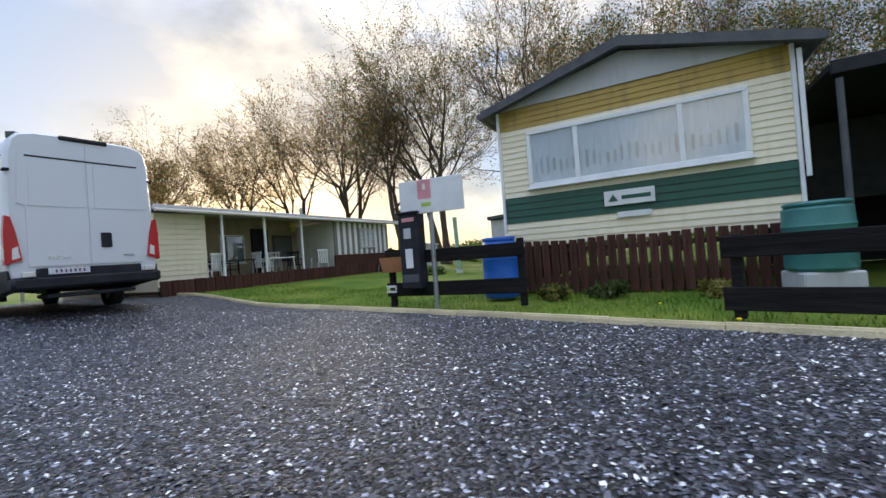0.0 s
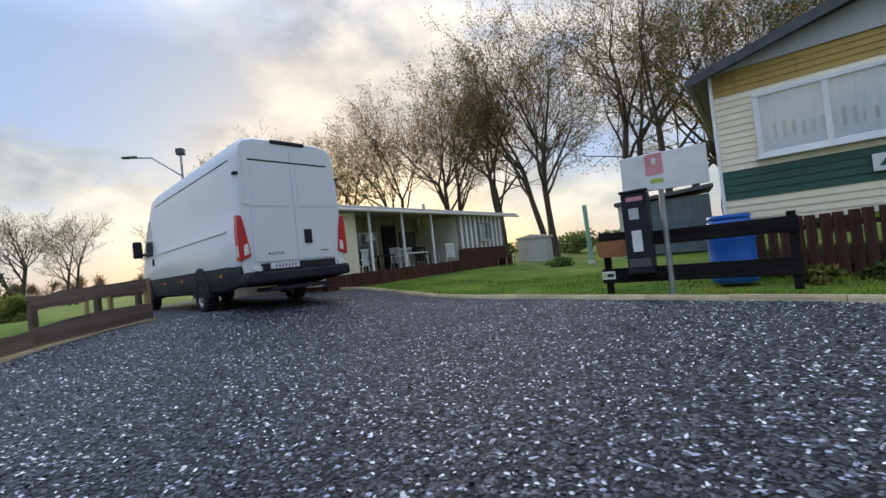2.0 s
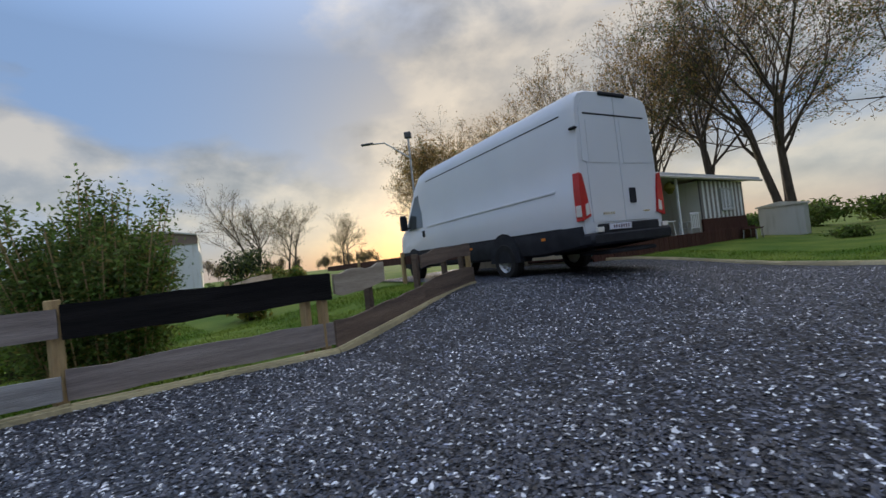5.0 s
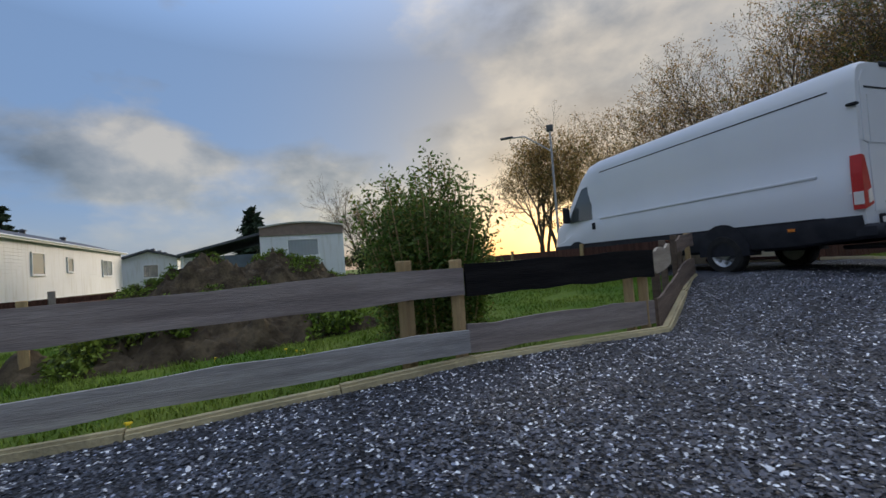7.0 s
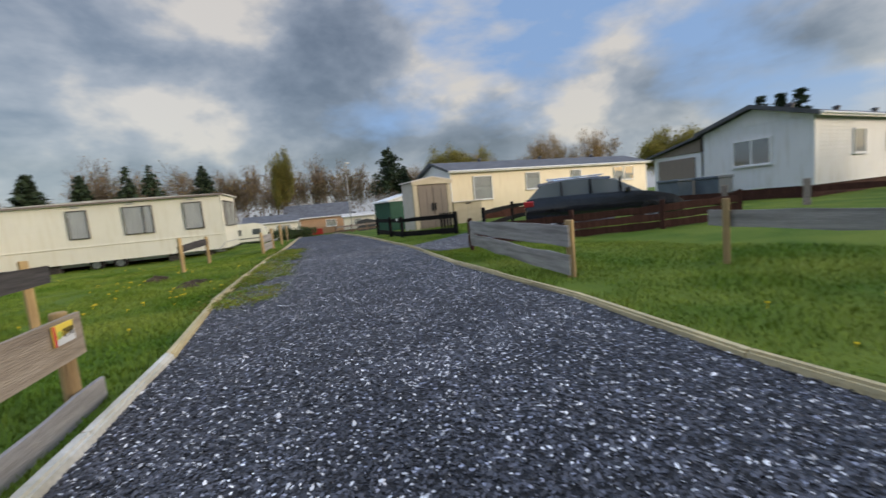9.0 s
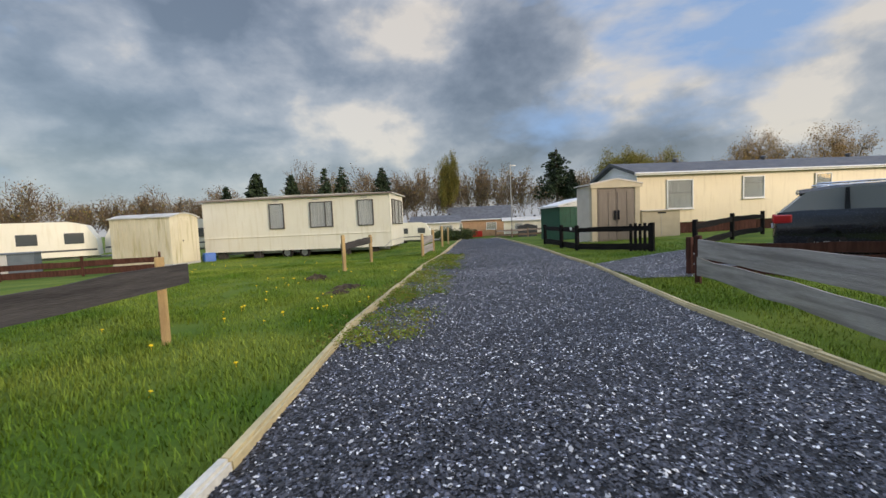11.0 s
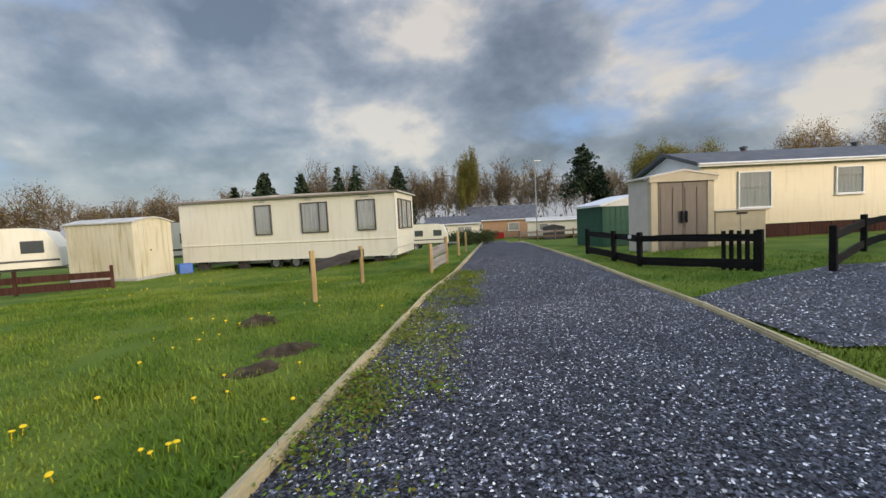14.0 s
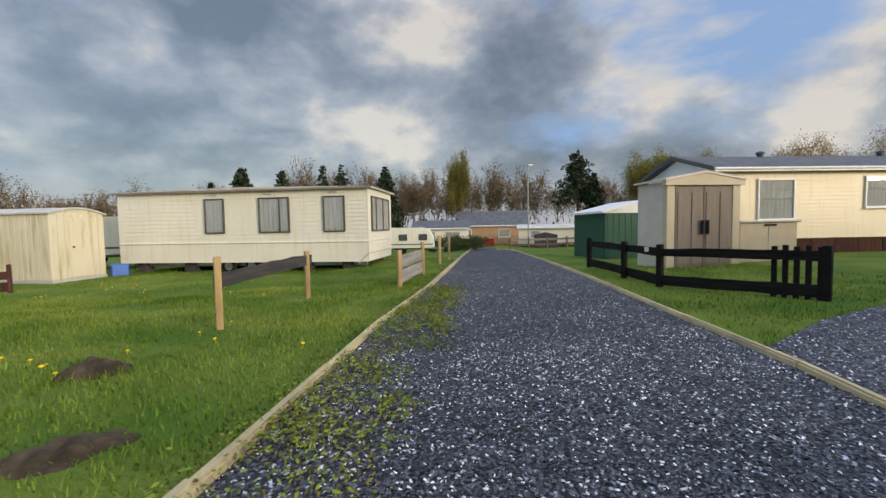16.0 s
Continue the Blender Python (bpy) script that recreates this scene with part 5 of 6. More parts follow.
part("pot", loft([[(-0.20, -0.10, 0.0), (0.20, -0.10, 0.0), (0.20, 0.10, 0.0), (-0.20, 0.10, 0.0), (-0.20, -0.10, 0.0)], [(-0.24, -0.13, 0.24), (0.24, -0.13, 0.24), (0.24, 0.13, 0.24), (-0.24, 0.13, 0.24), (-0.24, -0.13, 0.24)]]), TERRACOTTA, pot)


def build_barrel(m, material, r, h, label):
    b = thing("water_barrel", m, label, "barrel", "water barrels")
    part("drum", lathe([(r * 0.9, 0), (r, 0.04), (r, h * 0.30), (r * 1.03, h * 0.33), (r, h * 0.36), (r, h * 0.64), (r * 1.03, h * 0.67), (r, h * 0.70), (r * 0.98, h * 0.92), (r * 0.86, h * 0.97)], 24), material, b, "", 40)
    part("lid", lathe([(r * 0.93, h * 0.972), (r * 0.95, h), (r * 0.90, h * 1.03), (r * 0.5, h * 1.02)], 24), material, b, "round lid", 40)
    return b


build_barrel(pose(-0.66, 10.1, 0.05), BLUEPLASTIC, 0.30, 0.98, "bright blue plastic water barrel beside the home")
gb = build_barrel(pose(3.42, 9.4, 0.30), TEALPLASTIC, 0.35, 0.82, "teal plastic water butt on a stand")
st = thing("barrel_stand", pose(3.42, 9.4, 0.0), "pale stone stand under the water butt", "stand")
part("slab", box(-0.3, 0.3, -0.3, 0.3, 0.0, 0.295, 0.02), PALEGREY, st)
rg = thing("plot_fence", pose(1.95, 7.75, 0.03, 0, 0, -24), "black-stained two-rail fence at the lawn's edge", "fence")
for x in (0.06, 2.6):
    part("post", box(x - 0.05, x + 0.05, -0.05, 0.05, 0.0, 0.80, 0.008), BLACKWOOD, rg)
for z0, z1 in ((0.08, 0.30), (0.58, 0.78)):
    part("rail", box(-0.06, 3.4, -0.08, -0.052, z0, z1, 0.006), BLACKWOOD, rg)

# lamp post with camera box
lp = thing("street_lamp", pose(-17.9, 12.3, 0.3, 0, 0, 37), "slim metal street lamp with an angled arm and camera box", "street lamp")
part("pole", rod((0, 0, 0), (0, 0, 5.9), 0.055, 0.04, 10), STEEL, lp)
part("arm", rod((0, 0, 4.9), (-1.05, 0, 5.70), 0.03), STEEL, lp)
part("arm", rod((-1.03, 0, 5.70), (-1.75, 0, 5.74), 0.03), STEEL, lp)
part("lamp_head", box(-2.1, -1.55, -0.08, 0.08, 5.72, 5.80, 0.02), ROOFTRIM, lp, "flat lamp head")
part("camera_box", box(-0.14, 0.14, -0.12, 0.12, 5.75, 6.0, 0.02), ROOFTRIM, lp, "dark camera box")
fl = thing("street_lamp", pose(-27.0, -47.0, ground_z(-27, -47)), "far slim street lamp", "street lamp")
part("pole", rod((0, 0, 0), (0, 0, 8.0), 0.07, 0.05, 8), STEEL, fl)
part("lamp_head", box(-0.6, 0.05, -0.08, 0.08, 8.0, 8.1, 0.02), STEEL, fl)


# ---- board fences ----
def run(parent, a, b, z0, z1, material, thick=0.028, rise=(0, 0), name="board", wavy=0.012):
    """One board from a to b in plan, between two heights over the ground; the edges are a little uneven."""
    bm = bmesh.new()
    d = math.dist(a, b)
    n = 8
    rng = random.Random(hash((round(a[0], 2), round(z0, 2))) % 999)
    rings = []
    for i in range(n + 1):
        x = d * i / n
        g = ground_z(a[0] + (b[0] - a[0]) * i / n, a[1] + (b[1] - a[1]) * i / n) + rise[0] + (rise[1] - rise[0]) * i / n
        lo, hi = z0 + g + rng.uniform(-wavy, wavy), z1 + g + rng.uniform(-wavy, wavy)
        rings.append([bm.verts.new(p) for p in ((x, -thick / 2, lo), (x, thick / 2, lo), (x, thick / 2, hi), (x, -thick / 2, hi))])
    for p, q in zip(rings, rings[1:]):
        for i in range(4):
            bm.faces.new((p[i], p[(i + 1) % 4], q[(i + 1) % 4], q[i]))
    bm.faces.new(rings[0][::-1])
    bm.faces.new(rings[-1])
    bmesh.ops.bevel(bm, geom=[e for e in bm.edges if len(e.link_faces) == 2 and e.calc_face_angle(0) > 0.7], offset=0.004, segments=1, affect="EDGES")
    ob = part(name, bm, material, parent)
    ob.matrix_basis = pose(a[0], a[1], 0, 0, 0, facing(a, b))
    return ob


def post(parent, p, h, material=POSTWOOD, w=0.085, lean=(0, 0), round_=False):
    if round_:
        bm = rod((0, 0, -0.15), (0, 0, h), w / 2, w / 2 * 0.95, 12)
        bmesh.ops.bevel(bm, geom=[e for e in bm.edges if all(v.co.z > h - 0.001 for v in e.verts)], offset=0.008, segments=1, affect="EDGES")
    else:
        bm = box(-w / 2, w / 2, -w / 2, w / 2, -0.15, h, 0.008)
    ob = part("post", bm, material, parent)
    ob.matrix_basis = pose(p[0], p[1], ground_z(*p), lean[0], lean[1], 20)
    return ob


def number_sign(parent, p, yaw, z, word, w=0.235, h=0.13, yellow=True):
    s = part("number_sign", box(-w / 2, w / 2, -0.008, 0.0, -h / 2, h / 2, 0.002), SIGNYELLOW if yellow else SIGNWHITE, parent, "plot number sign reading " + word)
    s.matrix_basis = pose(p[0], p[1], z, 0, 0, yaw)
    part("red_strip", box(-w / 2, -w / 2 + 0.022, -0.011, -0.0085, -h / 2, h / 2, 0), SIGNRED, s)
    part("white_patch", slab([(-w / 2 + 0.024, -h / 2), (w / 2, -h / 2), (w / 2, h * 0.02), (-w / 2 + 0.03, -h * 0.2)], -0.010, -0.0085, "xz"), SIGNWHITE, s)
    part("emblem", lathe([(0.022, -0.0125), (0.024, -0.0108)], 12, None, (-w * 0.24, 0, 0.0), "y"), LIME, s)
    text(word, h * 0.62, s, pose(w * 0.18, -0.012, 0.0, 90, 0, 0), BLACKINK)


FBT, KC, FC, S92 = (-9.16, 1.02), (-8.72, 3.10), (-10.12, 6.88), (-9.92, -2.45)
f1 = thing("board_fence", pose(0, 0, 0), "low two-board fence with a black top board along the lane", "fence", "board fences")
run(f1, FBT, KC, 0.58, 0.86, BLACKWOOD)
run(f1, (FBT[0] - 0.03, FBT[1]), (KC[0] - 0.03, KC[1]), 0.10, 0.34, OLDWOOD)
post(f1, (-9.23, 0.98), 0.90)
post(f1, (-8.80, 3.02), 0.84)
post(f1, (-8.86, 2.86), 0.80)
f2 = thing("board_fence", pose(0, 0, 0), "weathered grey two-board fence with plot number 092", "fence", "board fences")
run(f2, (-9.98, -2.64), (FBT[0] + 0.0, FBT[1] - 0.02), 0.56, 0.80, OLDWOOD, rise=(0.03, 0.03))
run(f2, (-9.87, -2.57), (FBT[0] + 0.04, FBT[1] - 0.03), 0.10, 0.29, GREYWOOD, rise=(0.02, 0.02))
post(f2, (-10.01, -2.36), 0.98, w=0.11)
post(f2, (-9.36, 0.55), 0.92, w=0.10)
number_sign(f2, (-9.895, -2.40), facing((-10.02, -2.86), FBT), 0.70, "092", yellow=False)
f3 = thing("board_fence", pose(0, 0, 0), "low rough brown board fence climbing beside the gravel", "fence", "board fences")
mid = (-9.45, 5.0)
run(f3, (KC[0] - 0.03, KC[1] + 0.05), (-9.02, 4.0), 0.60, 0.84, TANWOOD, wavy=0.03)
run(f3, mid, (FC[0] + 0.05, FC[1] - 0.1), 0.58, 0.80, ROUGHWOOD, wavy=0.02)
run(f3, KC, mid, 0.04, 0.34, ROUGHWOOD)
run(f3, mid, FC, 0.04, 0.36, ROUGHWOOD)
for p in ((-8.95, 3.8), (-9.55, 5.1), (-9.85, 6.0), (-10.15, 6.75)):
    post(f3, (p[0] - 0.15, p[1]), 0.80, ROUGHWOOD)
f4 = thing("board_fence", pose(0, 0, 0), "low dark rail fence along the next plot", "fence", "board fences")
line4 = [(-10.2, 6.9), (-13.0, 7.5), (-16.5, 8.4), (-21.0, 9.6)]
for a, b in zip(line4, line4[1:]):
    run(f4, a, b, 0.52, 0.72, DARKWOOD)
    post(f4, (a[0], a[1] - 0.05), 0.82)
f4b = thing("board_fence", pose(0, 0, 0), "low brown rail fence across the back of the plot", "fence", "board fences")
line4b = [(-13.6, -0.2), (-15.5, 4.0), (-19.5, 6.6)]
for a, b in zip(line4b[1:], line4b[2:]):
    run(f4b, a, b, 0.5, 0.68, OLDWOOD)
    post(f4b, a, 0.8)
f5 = thing("board_fence", pose(0, 0, 0), "single weathered rail between the plots", "fence", "board fences")
run(f5, (-13.75, -5.25), (-12.3, -2.3), 0.52, 0.74, GREYWOOD)
post(f5, (-13.55, -4.97), 0.90)
post(f5, (-12.4, -2.4), 0.86)
f6 = thing("board_fence", pose(0, 0, 0), "weathered grey two-board fence beside the lane", "fence", "board fences")
run(f6, (-11.80, -6.22), (-13.6, -10.35), 0.44, 0.74, GREYWOOD)
run(f6, (-11.83, -6.25), (-13.63, -10.4), 0.06, 0.34, GREYWOOD, rise=(-0.03, 0.09), wavy=0.025)
post(f6, (-11.93, -6.30), 0.80, w=0.1)
post(f6, (-13.7, -10.45), 0.80, DARKWOOD)
f7 = thing("board_fence", pose(0, 0, 0), "sun-dried two-board fence with plot number 098", "fence", "board fences")
A98, B98 = (-6.79, -6.44), (-5.93, -3.85)
run(f7, A98, B98, 0.38, 0.66, TANWOOD, rise=(0.02, 0.02), wavy=0.008)
run(f7, (-6.84, -6.60), (-5.97, -3.95), 0.0, 0.17, GREYWOOD)
post(f7, (-6.70, -6.42), 0.70, w=0.10, round_=True)
post(f7, (-5.95, -4.25), 0.70)
number_sign(f7, (-6.735, -6.20), facing(A98, B98) + 180, 0.535, "098", 0.22, 0.125)
f8 = thing("board_fence", pose(0, 0, 0), "single charred-grey rail on pine posts across the lawn", "fence", "board fences")
run(f8, (-6.16, -10.35), (-4.75, -6.9), 0.56, 0.80, CHARWOOD, rise=(0.06, -0.02), wavy=0.015)
post(f8, (-5.98, -10.08), 0.96, w=0.09)
post(f8, (-5.28, -8.1), 0.92, w=0.09)
f9 = thing("board_fence", pose(0, 0, 0), "slanting charred-grey board on two pine posts", "fence", "board fences")
run(f9, (-8.0, -16.3), (-9.05, -18.75), 0.56, 0.76, CHARWOOD, rise=(-0.03, 0.10), wavy=0.015)
post(f9, (-8.06, -16.25), 0.97)
post(f9, (-8.98, -18.6), 0.92)
f10 = thing("board_fence", pose(0, 0, 0), "short grey two-board fence near the kerb", "fence", "board fences")
run(f10, (-10.9, -19.3), (-11.75, -21.4), 0.42, 0.70, GREYWOOD)
run(f10, (-10.9, -19.3), (-11.75, -21.4), 0.08, 0.36, GREYWOOD)
post(f10, (-10.85, -19.2), 0.82)
post(f10, (-11.8, -21.5), 0.9)
post(f10, (-12.9, -24.2), 1.0)
post(f10, (-13.6, -25.6), 0.9, w=0.07)
f11 = thing("ranch_fence", pose(0, 0, 0), "dark brown ranch fence with a picket gate end round the shed", "fence")
R = [(-16.7, -21.0), (-15.80, -17.2), (-16.88, -15.0)]
for a, b in zip(R, R[1:]):
    run(f11, a, b, 0.62, 0.78, BLACKWOOD, 0.05)
    run(f11, a, b, 0.05, 0.25, BLACKWOOD, 0.04)
for p in R + [(-16.05, -18.6)]:
    post(f11, p, 0.86, BLACKWOOD, 0.11)
for k in range(5):
    q = (R[2][0] + 0.14 * (k + 0.5) * 0.35, R[2][1] - 0.14 * (k + 0.5))
    post(f11, q, 0.84 + 0.02 * (k % 2), BLACKWOOD, 0.07)
part("notice", box(-0.05, 0.05, -0.05, -0.04, 0.66, 0.76, 0), SIGNWHITE, f11).matrix_basis = pose(-15.86, -17.6, 0, 0, 0, 100)
f12 = thing("ranch_fence", pose(0, 0, 0), "dark brown low fence beside the parked car", "fence")
R2 = [(-17.53, -14.14), (-20.6, -15.6), (-23.5, -16.8)]
R3 = [(-14.35, -11.25), (-16.0, -9.2), (-17.6, -7.7), (-19.3, -6.6)]
for a, b in zip(R2, R2[1:]):
    run(f12, a, b, 0.60, 0.76, BLACKWOOD, 0.05)
    run(f12, a, b, 0.10, 0.28, BLACKWOOD, 0.04)
for a, b in zip(R3, R3[1:]):
    for k in range(3):
        run(f12, a, b, 0.02 + 0.20 * k, 0.19 + 0.20 * k, DARKWOOD, 0.03)
for p in R2:
    post(f12, p, 0.88, BLACKWOOD, 0.11)
for p in R3:
    post(f12, p, 0.72, DARKWOOD, 0.10)
f13 = thing("ranch_fence", pose(0, 0, 0), "dark low fence before the touring caravans", "fence")
R4 = [(-1.2, -23.2), (3.5, -22.6), (7.5, -21.0)]
for a, b in zip(R4, R4[1:]):
    run(f13, a, b, 0.36, 0.56, DARKWOOD)
    run(f13, a, b, 0.05, 0.28, DARKWOOD)
for p in R4 + [(1.2, -22.9)]:
    post(f13, p, 0.75, DARKWOOD)
f15 = thing("ranch_fence", pose(0, 0, 0), "weathered brown rail fence before the far cream home", "fence")
R6 = [(-23.6, -43.4), (-26.6, -42.4), (-29.6, -41.2), (-32.5, -39.8)]
for a, b in zip(R6, R6[1:]):
    run(f15, a, b, 0.78, 0.95, OLDWOOD, 0.04)
    run(f15, a, b, 0.34, 0.52, ROUGHWOOD, 0.04)
for p in R6 + [(-25.1, -42.9), (-28.1, -41.8), (-31.0, -40.5)]:
    post(f15, p, 1.05, ROUGHWOOD, 0.11)
f14 = thing("ranch_fence", pose(0, 0, 0), "brown low fence before the white home", "fence")
R5 = [(-22.3, -10.2), (-22.6, -6.0), (-23.5, -2.2)]
for a, b in zip(R5, R5[1:]):
    run(f14, a, b, 0.36, 0.52, DARKWOOD)
for p in R5 + [(-22.45, -8.0), (-23.0, -4.2)]:
    post(f14, p, 0.75, OLDWOOD, 0.16)


# ---- parked car ----
def build_car(m):
    car = thing("car", m, "dark grey estate car parked behind the fence", "car")
    L, W = 4.55, 0.90
    st = [(0.0, 0.55, 0.80), (0.06, 0.95, 0.88), (0.45, 0.98, 0.90), (1.5, 0.98, 0.90), (3.1, 0.96, 0.90), (3.7, 0.90, 0.89), (4.3, 0.74, 0.84), (4.55, 0.55, 0.72)]
    secs = []
    for x, h, w in st:
        half = [(x, w * 0.93, 0.22), (x, w, 0.42), (x, w, 0.70 * h / 0.98), (x, w * 0.95, h), (x, 0, h + 0.02)]
        secs.append(half + [(a, -b, c) for a, b, c in half[-2::-1]])
    part("body", loft(secs), CARPAINT, car, "dark grey painted body", 35)
    cab = []
    for x, h, w in ((0.10, 0.96, 0.80), (0.55, 1.40, 0.66), (1.3, 1.49, 0.65), (2.3, 1.47, 0.64), (2.75, 1.36, 0.64), (3.45, 0.95, 0.76)):
        half = [(x, w + 0.18 * (h - 0.94) * 0.4 + 0.06, 0.94), (x, w, h - 0.03), (x, w * 0.8, h), (x, 0, h + 0.01)]
        cab.append(half + [(a, -b, c) for a, b, c in half[-2::-1]])
    part("glasshouse", loft(cab), CARGLASS, car, "dark tinted glasshouse", 35)
    part("roof", loft([[(x, w, h) for w, h in ((0.66, 1.40 + dz), (0.60, 1.475 + dz), (0, 1.505 + dz), (-0.60, 1.475 + dz), (-0.66, 1.40 + dz))] for x, dz in ((0.42, -0.06), (0.9, 0.0), (2.0, 0.015), (2.6, -0.02))]), CARPAINT, car, "", 35)
    for s in (1, -1):
        for x in (1.15, 2.0, 2.85):
            part("pillar", slab([(x - 0.04, 0.95), (x + 0.05, 0.95), (x + 0.03, 1.42), (x - 0.03, 1.42)], s * 0.70, s * 0.80, "xz"), CARPAINT, car)
        part("tail_light", box(-0.01, 0.30, s * 0.80 - 0.10, s * 0.80 + 0.11, 0.72, 0.90, 0.02), REDLENS, car, "red tail light")
        part("roof_rail", rod((0.7, s * 0.58, 1.53), (2.4, s * 0.58, 1.53), 0.02), CHROME, car)
        part("wing_mirror", box(2.95, 3.1, s * 1.0 - 0.08, s * 1.0 + 0.08, 0.95, 1.08, 0.02), CARPAINT, car)
        for x in (0.85, 3.65):
            wheel(car, x, s * 0.80, 0.32, 0.2)
    part("number_plate", box(-0.03, 0.0, -0.26, 0.26, 0.60, 0.70, 0.003), PLATE, car)
    return car


build_car(pose(-17.8, -12.25, 0.08, 0, 0, 127))
bb = thing("blue_sack", pose(-1.95, -26.9, -0.28, 0, 0, 30), "small blue plastic crate beside the shed", "crate")
part("crate", box(-0.25, 0.25, -0.2, 0.2, 0.0, 0.42, 0.03), BLUEPLASTIC, bb)


# ---- touring caravans and far buildings ----
def build_tourer(m, label):
    c = thing("touring_caravan", m, label, "caravan", "touring caravans")
    prof = [(0.0, 0.55), (0.06, 1.35), (0.35, 2.0), (0.9, 2.18), (4.4, 2.18), (5.0, 2.02), (5.35, 1.35), (5.4, 0.55)]
    part("body", slab(prof, -1.05, 1.05, "xz"), CREAM_M, c, "cream caravan body")
    for x0, x1 in ((0.75, 1.35), (2.6, 3.3), (4.2, 4.9)):
        part("window", box(x0, x1, -1.075, -1.052, 1.15, 1.65, 0.03), WINDOW, c, "dark caravan window")
    part("end_window", box(-0.01, 0.05, -0.75, 0.75, 1.1, 1.6, 0.01), WINDOW, c).matrix_basis = pose(0.05, 0, 0, 0, 8, 0)
    part("stripe", box(0.05, 5.35, -1.062, -1.052, 0.80, 0.88, 0), ROOFTRIM, c)
    part("chassis", box(0.3, 6.2, -0.3, 0.3, 0.40, 0.50, 0.01), STEEL, c)
    for s in (1, -1):
        wheel(c, 2.7, s * 0.95, 0.30, 0.18).location = (2.7, s * 0.95, 0.30)
    return c


build_tourer(pose(8.6, -27.4, -0.28, 0, 0, 200), "cream touring caravan with dark windows")
build_tourer(pose(3.9, -31.0, -0.25, 0, 0, 190), "pale touring caravan behind the shed")
build_tourer(pose(-11.6, -44.6, ground_z(-12, -45), 0, 0, 165), "far cream touring caravan by the lane")
build_tourer(pose(-35.0, -45.0, ground_z(-33, -46), 0, 0, 150), "far pale touring caravan with an awning")
sb = thing("storage_box", pose(6.3, -24.6, -0.27, 0, 0, 195), "pale and blue-grey storage box by the caravan", "storage box", "storage boxes")
part("body", box(0, 1.6, 0, 0.9, 0, 0.85, 0.02), PALEGREY, sb)
part("end_panel", box(1.602, 2.4, 0.0, 0.9, 0, 0.85, 0.02), SLATEBLUE, sb)
part("lid", box(-0.04, 2.44, -0.04, 0.94, 0.855, 0.92, 0.02), SLATEBLUE, sb)
build_long_home("holiday_home", pose(-16.6, -52.0, ground_z(-17, -52), 0, 0, 164), 5.6, 4.0, 0.3, 2.1, 2.9, CREAM_M, ROOFDARK, [(0.8, 2.2, 0.9, 1.8, ()), (3.2, 4.8, 0.9, 1.8, (4.0,))], [], "far cream holiday home with a grey roof", "mobile homes")
build_long_home("brick_house", pose(-23.0, -58.5, ground_z(-23, -58), 0, 0, 160), 8.5, 6.0, 0.05, 2.3, 4.1, BRICK, ROOFDARK, [(0.8, 1.8, 0.9, 1.9, ()), (5.0, 6.4, 0.9, 1.9, ())], [], "far pink brick house with a dark roof", "", pitch=0.3)
bn = thing("red_container", pose(-25.6, -54.5, ground_z(-25, -54), 0, 0, 160), "bright red container at the lane's end", "container")
part("body", box(-0.62, 0.62, -0.4, 0.4, 0.1, 0.78, 0.03), REDPAINT, bn)
part("lid", box(-0.66, 0.66, -0.44, 0.44, 0.785, 0.85, 0.02), REDPAINT, bn)
build_long_home("holiday_home", pose(-27.6, -50.5, ground_z(-28, -50), 0, 0, 158), 7.5, 3.2, 0.3, 2.0, 2.3, CREAM_M, ROOFPALE, [(1.2, 2.2, 0.9, 1.7, ())], [], "far flat cream home at the lane's end", "mobile homes")
aw = thing("awning", pose(-28.1, -47.6, ground_z(-29, -47), 0, 0, 158), "small dark awning tent before the far caravan", "awning")
part("tent", slab([(0, 0), (2.0, 0), (2.1, 1.3), (1.0, 1.55), (-0.1, 1.3)], 0, 1.6, "xz"), mat("dark_awning_cloth", (0.03, 0.034, 0.04), (0.045, 0.05, 0.058), 4, 0.8), aw)


# ---- plants ----
def leaves(points, size, materials, weights, seed, name, parent, label="", flat=0.0, long=1.0):
    """Small two-triangle leaves at the points, joined into one crown."""
    rng = np.random.default_rng(seed)
    p = np.asarray(points, float)
    n = len(p)
    a = rng.normal(size=(n, 3))
    a[:, 2] *= 1 - flat
    a /= np.linalg.norm(a, axis=1, keepdims=True)
    b = np.cross(a, rng.normal(size=(n, 3)))
    b /= np.linalg.norm(b, axis=1, keepdims=True) + 1e-9
    s = rng.uniform(size[0], size[1], (n, 1))
    v = np.stack([p - a * s * long, p + b * s * 0.45, p + a * s * long, p - b * s * 0.45], 1)
    f = (np.array([(0, 1, 2, 3)])[None] + 4 * np.arange(n)[:, None, None]).reshape(-1, 4)
    me = bpy.data.meshes.new(name)
    me.vertices.add(n * 4)
    me.vertices.foreach_set("co", v.reshape(-1))
    me.loops.add(n * 4)
    me.loops.foreach_set("vertex_index", f.reshape(-1).astype(np.int32))
    me.polygons.add(n)
    me.polygons.foreach_set("loop_start", np.arange(0, n * 4, 4, dtype=np.int32))
    for m in materials:
        me.materials.append(m)
    me.polygons.foreach_set("material_index", rng.choice(len(materials), n, p=weights).astype(np.int32))
    me.update(calc_edges=True)
    ob = new(name, me)
    ob.parent = parent
    if label:
        ob["label"] = label
    return ob


